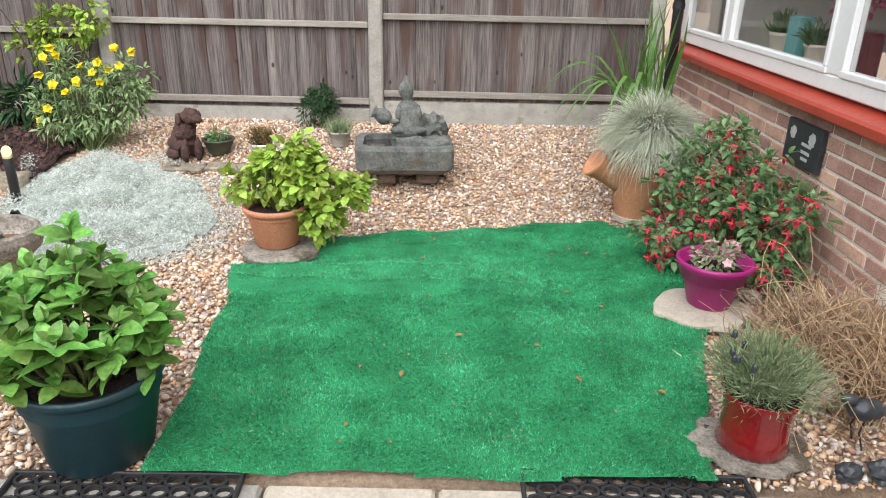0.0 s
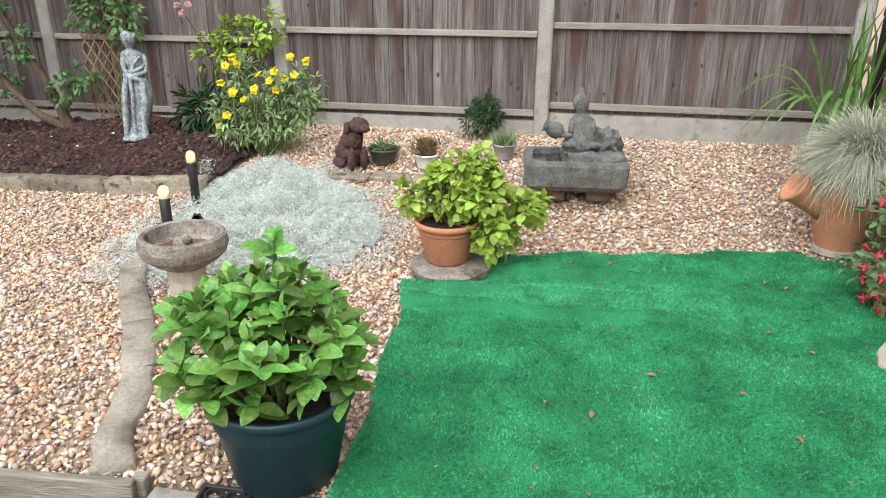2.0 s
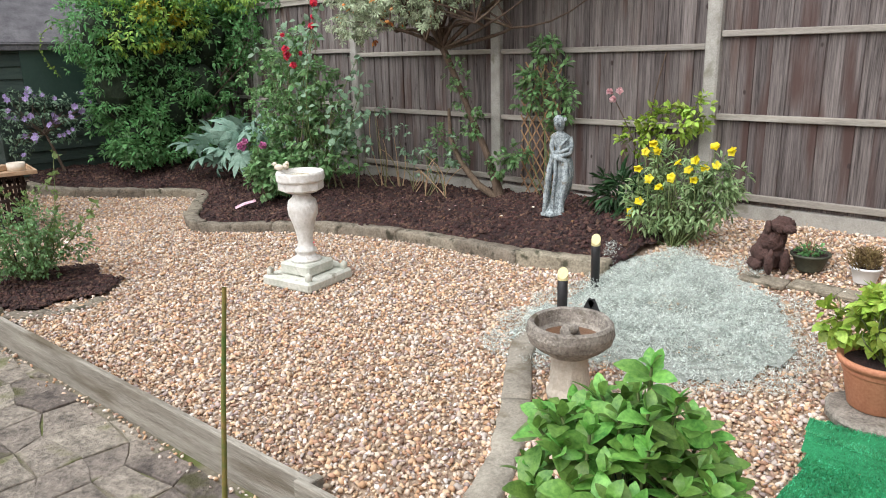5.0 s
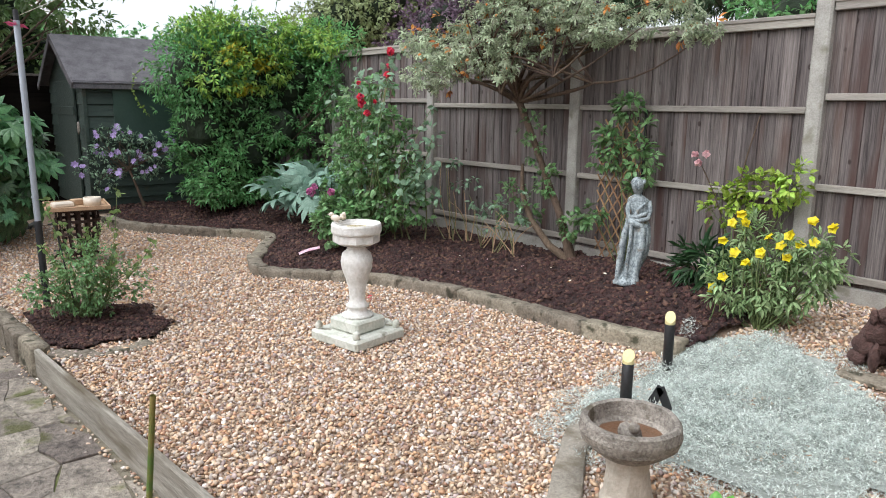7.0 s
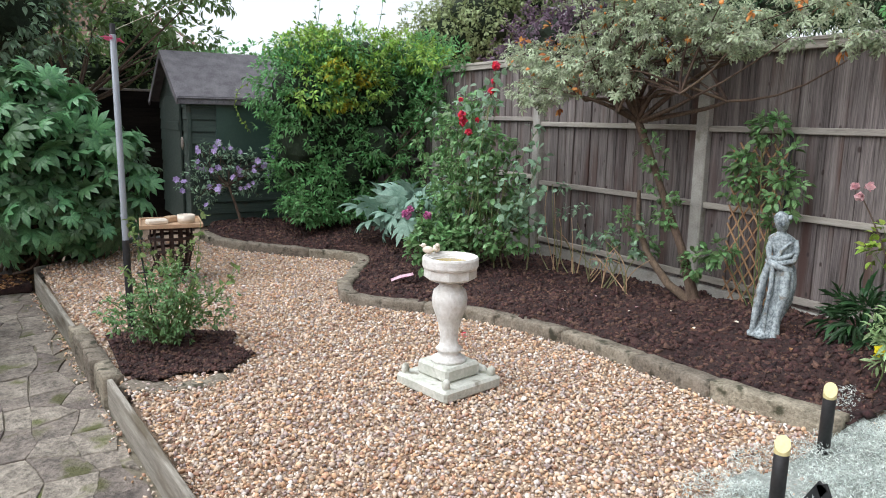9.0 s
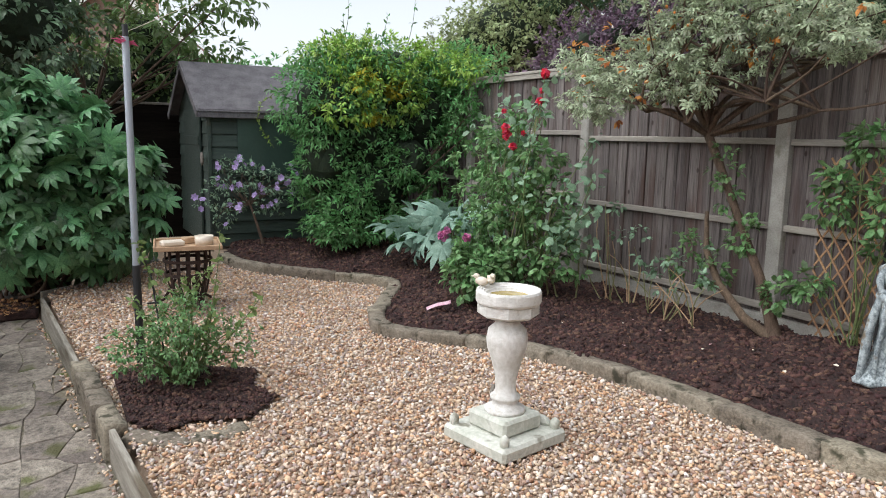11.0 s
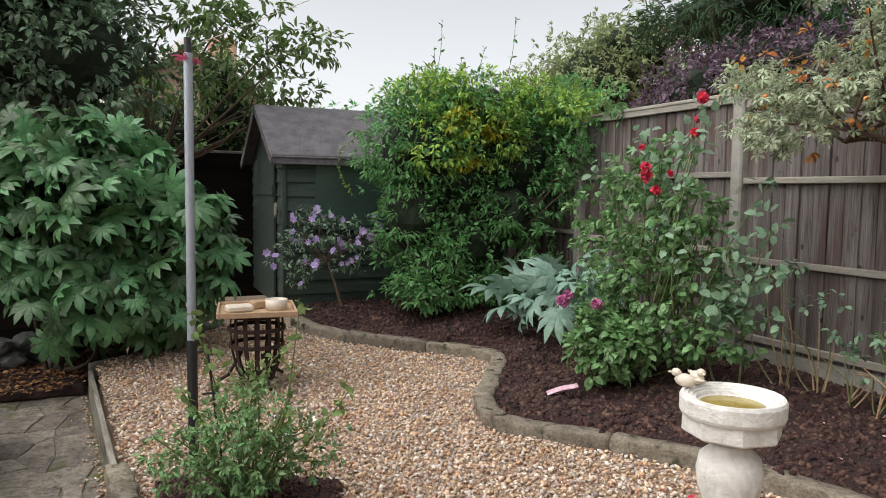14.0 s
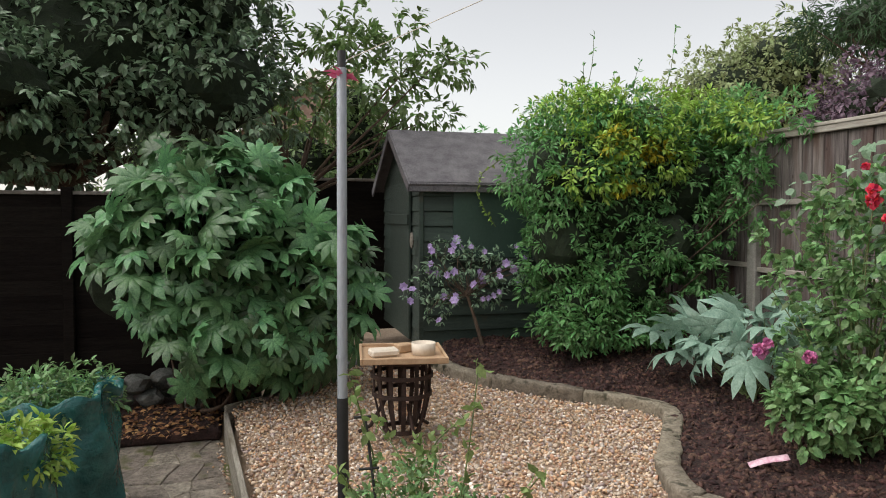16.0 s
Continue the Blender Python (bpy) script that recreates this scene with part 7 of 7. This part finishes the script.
# ---- airy shrub in its own bed with a black stake ----
ms, p, g = bush("airy_shrub", (-5.38, 2.33, 0.025), [(0.0, 0.25, 0.2, 0.16, 0.16, 0.14), (0.02, -0.26, 0.22, 0.16, 0.16, 0.14), (0, 0, 0.22, 0.3, 0.28, 0.18), (0.05, 0.0, 0.38, 0.24, 0.22, 0.16), (-0.05, -0.05, 0.1, 0.28, 0.22, 0.1)], 520, 7, 0.027, ROSE_LEAF, "airy green shrub with upright shoots in mulch", "shrub", 40, 0.5, seed=71)
shoots = [bend((0.1 * g.normal(), 0.08 * g.normal(), 0.05), (x, y, z), 0.004, 0.002, 0.05, g, 9) for x, y, z in ((-0.06, -0.2, 0.78), (0.1, 0.2, 0.82), (0.04, 0.02, 0.58), (0.2, 0.38, 0.48), (-0.1, -0.1, 0.6), (0.12, 0.14, 0.66), (0.25, 0.1, 0.42), (0.05, -0.25, 0.5))]
for s_ in shoots:
    raw("shoot", *tubes([s_]), STEM, ms)
q = np.concatenate([np.repeat(s[2:, :3], 6, 0) for s in shoots])
raw("shoot_leaf", *leaves(q + g.normal(size=q.shape) * 0.008, g.normal(size=q.shape) + np.array((0, 0, 0.2)), g.normal(size=q.shape) + np.array((0, 0, 1)), g.uniform(0.025, 0.05, len(q)), 0.65), material("fresh_shoot_leaf", (0.12, 0.2, 0.06), (0.28, 0.38, 0.14), rnd="island", spread=0.3, leaf=0.3, bump=0), ms)
stake = thing("black_stake", (-5.5, 2.22, 0.03), "thin black metal plant stake with clips", "plant stake")
raw("rod", *tubes([[(0.12, 0.03, 0, 0.005), (-0.06, -0.02, 0.6, 0.005)]], 8), BLACK, stake)
raw("clip", *tubes([[(-0.06, -0.06, 0.6, 0.005), (-0.06, 0.02, 0.6, 0.005)]], 6), BLACK, stake)
raw("clip", *tubes([[(-0.01, -0.05, 0.43, 0.005), (-0.01, 0.02, 0.43, 0.005)]], 6), BLACK, stake)

# ---- garden waste sacks ----
SACK = material("green_woven_sack", (0.008, 0.07, 0.07), (0.03, 0.16, 0.15), scale=7, fine=26, rough=0.22, bump=0.8, depth=0.05, mix=0.2)
for k, (x, y, r_, h, a) in enumerate(((-5.95, 0.78, 0.3, 0.66, 10), (-6.66, 0.86, 0.33, 0.68, 40))):
    sk = thing("garden_waste_sack", (x, y, -0.127), "green plastic sack overflowing with garden cuttings", "sack", a, "garden waste sacks")
    bm = lathe([(r_ * 0.92, 0), (r_, 0.05), (r_ * 1.05, h * 0.14), (r_ * 1.09, h * 0.25), (r_ * 1.1, h * 0.36), (r_ * 1.1, h * 0.46), (r_ * 1.08, h * 0.56), (r_ * 1.05, h * 0.66), (r_ * 1.02, h * 0.76), (r_ * 1.03, h * 0.86), (r_ * 1.05, h * 0.94), (r_ * 1.06, h), (r_ * 0.99, h), (r_ * 0.94, h * 0.75)], 64)
    for v in bm.verts:
        w = 0.05 * math.sin(math.atan2(v.co.y, v.co.x) * 7 + v.co.z * 9 + k) + 0.1 * noise.noise(v.co * 6) - 0.16 * abs(noise.noise(v.co * 9)) + 0.05 * abs(noise.noise(v.co * 21))
        v.co.x *= 1 + w
        v.co.y *= 1 + w
        v.co.z += 0.02 * math.sin(math.atan2(v.co.y, v.co.x) * 11 + v.co.z * 30) * min(1, v.co.z * 5)
        if v.co.z > h * 0.9:
            v.co.z += 0.05 * noise.noise(v.co * 5)
    part("bag", bm, SACK, sk, smooth=True)
    (v, f), p = crown(g, [(0, 0, h - 0.05, r_ * 0.95, r_ * 0.95, 0.16), (0.0, r_ * 0.8, h - 0.08, 0.16, 0.14, 0.14)], 420, 6, 0.042, 0.4, 0.3)
    raw("cuttings", v, f, HEDGE_BRIGHT if k == 0 else ROSE_LEAF, sk)

# ---- back fence, low stones and litter ----
# These slats carry the tree's shade in their near-black colour.
bf = thing("back_fence", (-9.25, 0, 0), "dark horizontal board fence at the garden's end, tree shade in its colour", "fence", kind="structure")
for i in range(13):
    part("fence_slat", boxed((-0.02, -4, 0.02 + 0.115 * i), (0.003 * (i % 2), 1.25, 0.14 + 0.115 * i), 0.004), SHADED_FENCE, bf)
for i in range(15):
    part("fence_slat", boxed((-2.05, 1.3, 0.02 + 0.115 * i), (-2.03, 6.0, 0.138 + 0.115 * i), 0.004), SHADED_FENCE, bf)
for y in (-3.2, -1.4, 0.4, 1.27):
    part("fence_post", boxed((-0.03, y, 0), (0.06, y + 0.08, 1.56), 0.006), SHADED_FENCE, bf)
part("fence_cap", boxed((-0.04, -4, 1.5), (0.03, 1.25, 1.53), 0.004), RAIL_WOOD, bf)
part("fence_cap", boxed((-2.07, 1.3, 1.74), (-2.0, 6.0, 1.77), 0.004), RAIL_WOOD, bf)
south = part("wall_south", boxed((-9.4, -4.1, -0.2), (2.0, -4.0, 2.6)), BRICK)
tagged(south, "plain brick wall closing the garden behind", "wall", kind="structure")
for k in range(26):
    y = 0.55 + 0.09 * k
    s_ = part("low_wall_stone", blob(rng.uniform(0.07, 0.12), (0, 0, 0.0), (1, 1.1, 0.8), 0.25, 1.7, 2, seed=k * 1.7), DARK_STONE)
    s_.location = (-8.62 + 0.1 * rng.normal() - 0.15 * smooth((y - 1.9) / 0.8), y, 0.0 + 0.11 * (k % 2))
    tagged(s_, "rough grey stone of a low dry wall under the fatsia", "stone", "low dry wall")
q = np.c_[rng.uniform(-8.6, -7.8, 1700), rng.uniform(0.0, 2.2, 1700), np.zeros(1700)]
q = q[q[:, 1] < 1.6 + (-7.95 - q[:, 0]) * 1.25]
q[:, 2] = -0.05
lt = raw("leaf_litter", *leaves(q, rng.normal(size=q.shape) * np.array((1, 1, 0.2)), rng.normal(size=q.shape) * 0.4 + np.array((0, 0, 1)), rng.uniform(0.02, 0.05, len(q)), 0.6), LITTER)
tagged(lt, "scattered dry brown leaf litter by the paving", "leaf litter", kind="stuff")
leaf_bed = part("litter_bed", boxed((-9.22, -3.9, -0.14), (-7.92, 1.62, -0.06), 0.02), SOIL)
tagged(leaf_bed, "dark earth under leaf litter", "earth", kind="structure")

# ---- trees beyond the garden ----
def big_tree(name, at, lobes, clusters, per, size, mat, label, trunk_r=0.12, seed=1, width=0.5, dark=True, limbs=24):
    g = np.random.default_rng(seed)
    root = thing(name, at, label, "tree")
    (v, f), p = crown(g, lobes, clusters, per, size, width, 0.55, 0.3)
    raw("crown", v, f, mat, root)
    top = np.array(lobes[0][:3])
    raw("trunk", *tubes([bend((0, 0, -0.2), top * np.array((0.8, 0.8, 0.75)), trunk_r, trunk_r * 0.5, 0.1, g, 8)], 10), BARK, root, smooth=True)
    ends = p[g.choice(len(p), limbs, replace=False)]
    raw("limb", *tubes([bend(top * np.array((0.6, 0.6, 0.6)), e, trunk_r * 0.4, 0.006, 0.15, g, 8) for e in ends]), BARK, root)
    # dark: add near-black blobs that paint in the shade inside the crown.
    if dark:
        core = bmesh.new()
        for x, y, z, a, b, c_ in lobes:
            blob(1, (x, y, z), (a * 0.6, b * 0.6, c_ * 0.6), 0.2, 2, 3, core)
        part("inner_shade", core, bpy.data.materials["dark_shade_fill"], root)
    return root, p, g


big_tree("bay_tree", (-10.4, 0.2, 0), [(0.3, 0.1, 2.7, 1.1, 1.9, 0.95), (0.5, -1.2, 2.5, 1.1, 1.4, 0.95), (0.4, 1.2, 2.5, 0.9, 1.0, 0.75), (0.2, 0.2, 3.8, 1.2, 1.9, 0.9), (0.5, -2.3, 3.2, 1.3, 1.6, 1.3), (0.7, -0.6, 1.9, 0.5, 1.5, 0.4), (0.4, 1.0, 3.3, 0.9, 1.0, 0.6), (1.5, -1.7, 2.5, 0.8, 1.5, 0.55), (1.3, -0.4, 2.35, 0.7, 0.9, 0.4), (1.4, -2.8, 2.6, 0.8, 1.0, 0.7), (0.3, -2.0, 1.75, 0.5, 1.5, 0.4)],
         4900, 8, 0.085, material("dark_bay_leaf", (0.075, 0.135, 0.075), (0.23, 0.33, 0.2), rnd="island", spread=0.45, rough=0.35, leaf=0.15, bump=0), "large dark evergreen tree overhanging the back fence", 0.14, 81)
lt_, p, g = big_tree("loquat_tree", (-10.9, 2.2, 0), [(0.1, 0.1, 2.5, 0.5, 0.6, 0.4), (0.3, 0.9, 2.75, 0.5, 0.6, 0.4), (0.2, 1.4, 2.45, 0.5, 0.4, 0.25), (0.1, 0.6, 3.2, 0.4, 0.6, 0.3), (0.3, 1.6, 2.95, 0.3, 0.5, 0.25), (0.3, 1.0, 3.4, 0.3, 0.5, 0.2), (0.2, -0.4, 3.0, 0.4, 0.5, 0.5)], 420, 6, 0.11, material("fresh_tree_leaf", (0.07, 0.13, 0.04), (0.2, 0.3, 0.1), rnd="island", spread=0.4, rough=0.4, leaf=0.3, bump=0), "open branching tree with large leaves above the shed", 0.05, 82, 0.42, False, 12)
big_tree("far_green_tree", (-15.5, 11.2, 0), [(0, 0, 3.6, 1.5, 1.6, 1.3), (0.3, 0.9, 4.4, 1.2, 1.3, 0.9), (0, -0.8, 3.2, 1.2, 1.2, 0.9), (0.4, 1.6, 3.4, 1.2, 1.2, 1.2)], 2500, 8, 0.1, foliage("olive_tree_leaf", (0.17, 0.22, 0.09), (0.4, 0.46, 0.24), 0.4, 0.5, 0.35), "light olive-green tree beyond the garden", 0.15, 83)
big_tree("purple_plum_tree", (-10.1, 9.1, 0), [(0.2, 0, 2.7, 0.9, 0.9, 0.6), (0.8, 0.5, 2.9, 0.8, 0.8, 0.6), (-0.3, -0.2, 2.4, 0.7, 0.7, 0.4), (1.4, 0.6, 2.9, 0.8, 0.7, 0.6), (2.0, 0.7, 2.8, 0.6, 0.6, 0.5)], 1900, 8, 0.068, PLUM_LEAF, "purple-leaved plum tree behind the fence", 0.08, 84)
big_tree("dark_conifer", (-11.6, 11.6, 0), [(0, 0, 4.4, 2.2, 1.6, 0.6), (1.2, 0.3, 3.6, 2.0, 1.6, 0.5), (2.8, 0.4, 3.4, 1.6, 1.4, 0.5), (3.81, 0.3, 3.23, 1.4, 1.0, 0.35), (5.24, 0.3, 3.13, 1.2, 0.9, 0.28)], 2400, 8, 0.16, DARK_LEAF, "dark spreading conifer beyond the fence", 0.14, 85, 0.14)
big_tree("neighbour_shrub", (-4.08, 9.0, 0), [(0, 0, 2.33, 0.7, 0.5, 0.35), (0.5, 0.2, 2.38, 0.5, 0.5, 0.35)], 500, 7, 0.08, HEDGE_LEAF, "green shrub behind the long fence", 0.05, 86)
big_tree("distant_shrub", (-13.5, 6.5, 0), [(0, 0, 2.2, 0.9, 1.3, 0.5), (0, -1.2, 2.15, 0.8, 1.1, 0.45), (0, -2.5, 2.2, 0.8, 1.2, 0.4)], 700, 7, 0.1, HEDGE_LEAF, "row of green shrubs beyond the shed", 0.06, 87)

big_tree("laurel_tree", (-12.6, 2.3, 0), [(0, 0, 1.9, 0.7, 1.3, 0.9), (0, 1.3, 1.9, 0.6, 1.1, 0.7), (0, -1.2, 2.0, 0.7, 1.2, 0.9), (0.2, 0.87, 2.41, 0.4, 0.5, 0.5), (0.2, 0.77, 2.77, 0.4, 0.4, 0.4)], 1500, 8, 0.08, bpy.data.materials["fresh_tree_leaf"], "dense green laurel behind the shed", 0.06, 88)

# ---- neighbouring houses ----
HOUSE_BRICK = material("brown_house_brick", (0.15, 0.1, 0.08), (0.28, 0.2, 0.16), scale=6, fine=60, rough=0.9, bump=0.4)
TILE = material("brown_roof_tile", (0.14, 0.075, 0.055), (0.26, 0.15, 0.11), scale=8, fine=60, rough=0.9, bump=0.4)


def house(at, w, d, eaves, ridge, turn, label):
    root = thing("house", at, label, "house", turn)
    bm = bmesh.new()
    pts = [(-w / 2, 0), (w / 2, 0), (w / 2, eaves), (0, ridge), (-w / 2, eaves)]
    a_, b_ = [bm.verts.new((x, 0, z)) for x, z in pts], [bm.verts.new((x, d, z)) for x, z in pts]
    bm.faces.new(a_), bm.faces.new(b_[::-1])
    for k in range(5):
        bm.faces.new((a_[k], b_[k], b_[(k + 1) % 5], a_[(k + 1) % 5]))
    part("wall", bm, HOUSE_BRICK, root)
    sl = math.degrees(math.atan2(ridge - eaves, w / 2))
    L = math.hypot(ridge - eaves, w / 2) + 0.3
    for s in (0, 1):
        m = pose(0, 0, ridge + 0.06, 0, sl, 0) if s == 0 else pose(0, 0, ridge + 0.06, 0, 180 - sl, 0) @ Matrix.Diagonal((1, 1, -1, 1))
        part("roof", boxed((0, -0.25, 0), (L, d + 0.25, 0.08), 0.01), TILE, root).matrix_local = m
        part("barge_board", boxed((0, -0.28, -0.12), (L, -0.25, 0.06), 0.01), UPVC, root).matrix_local = m
    part("chimney", boxed((-0.4, d * 0.5, ridge - 0.5), (0.4, d * 0.5 + 0.6, ridge + 0.9), 0.02), BRICK, root)


house((-23.0, 3.6, 0), 6.0, 7.0, 3.0, 5.2, 70, "brick house with a tiled gable roof beyond the trees")
house((-8.0, 22.0, 0), 9.0, 8.0, 2.6, 4.6, -10, "low brick house with a red tiled roof beyond the fence")

# ---- tall stalk in a pot on the patio ----
stk = bed_pot("stalk_pot", (-1.365, 1.45, -0.127), 0.1, 0.14, 0.26, TERRACOTTA, "terracotta pot with a tall bare flower stalk on the patio")
raw("flower_stalk", *tubes([[(0.0, 0.02, 0.2, 0.0075), (0.0, 0.05, 0.6, 0.006), (0.03, 0.07, 0.95, 0.0045), (0.05, 0.085, 1.16, 0.004)]], 8), material("green_red_stalk", (0.09, 0.15, 0.03), (0.25, 0.17, 0.05), scale=5, fine=40, bump=0.1), stk, smooth=True)
raw("dead_stalk", *tubes([[(-0.03, 0.02, 0.2, 0.004), (-0.05, 0.04, 0.5, 0.003)]], 6), DRY, stk)
(v, f), p = crown(g, [(-0.1, -0.02, 0.32, 0.12, 0.1, 0.07)], 14, 4, 0.06, 0.7)
raw("foliage", v, f, ROSE_LEAF, stk)


# leaves and blossoms past counting are stuff
for ob in list(scene.objects):
    if ob.parent and ob.type == "MESH" and ob.name.split(".")[0] in ("foliage", "vine_leaf", "crown", "cuttings", "shoot_leaf", "young_growth", "yellow_growth", "trunk_sprout", "rusty_leaf_spray", "blossom", "grass_tuft", "upright_leaf", "undergrowth", "stalk"):
        tagged(ob, kind="stuff")
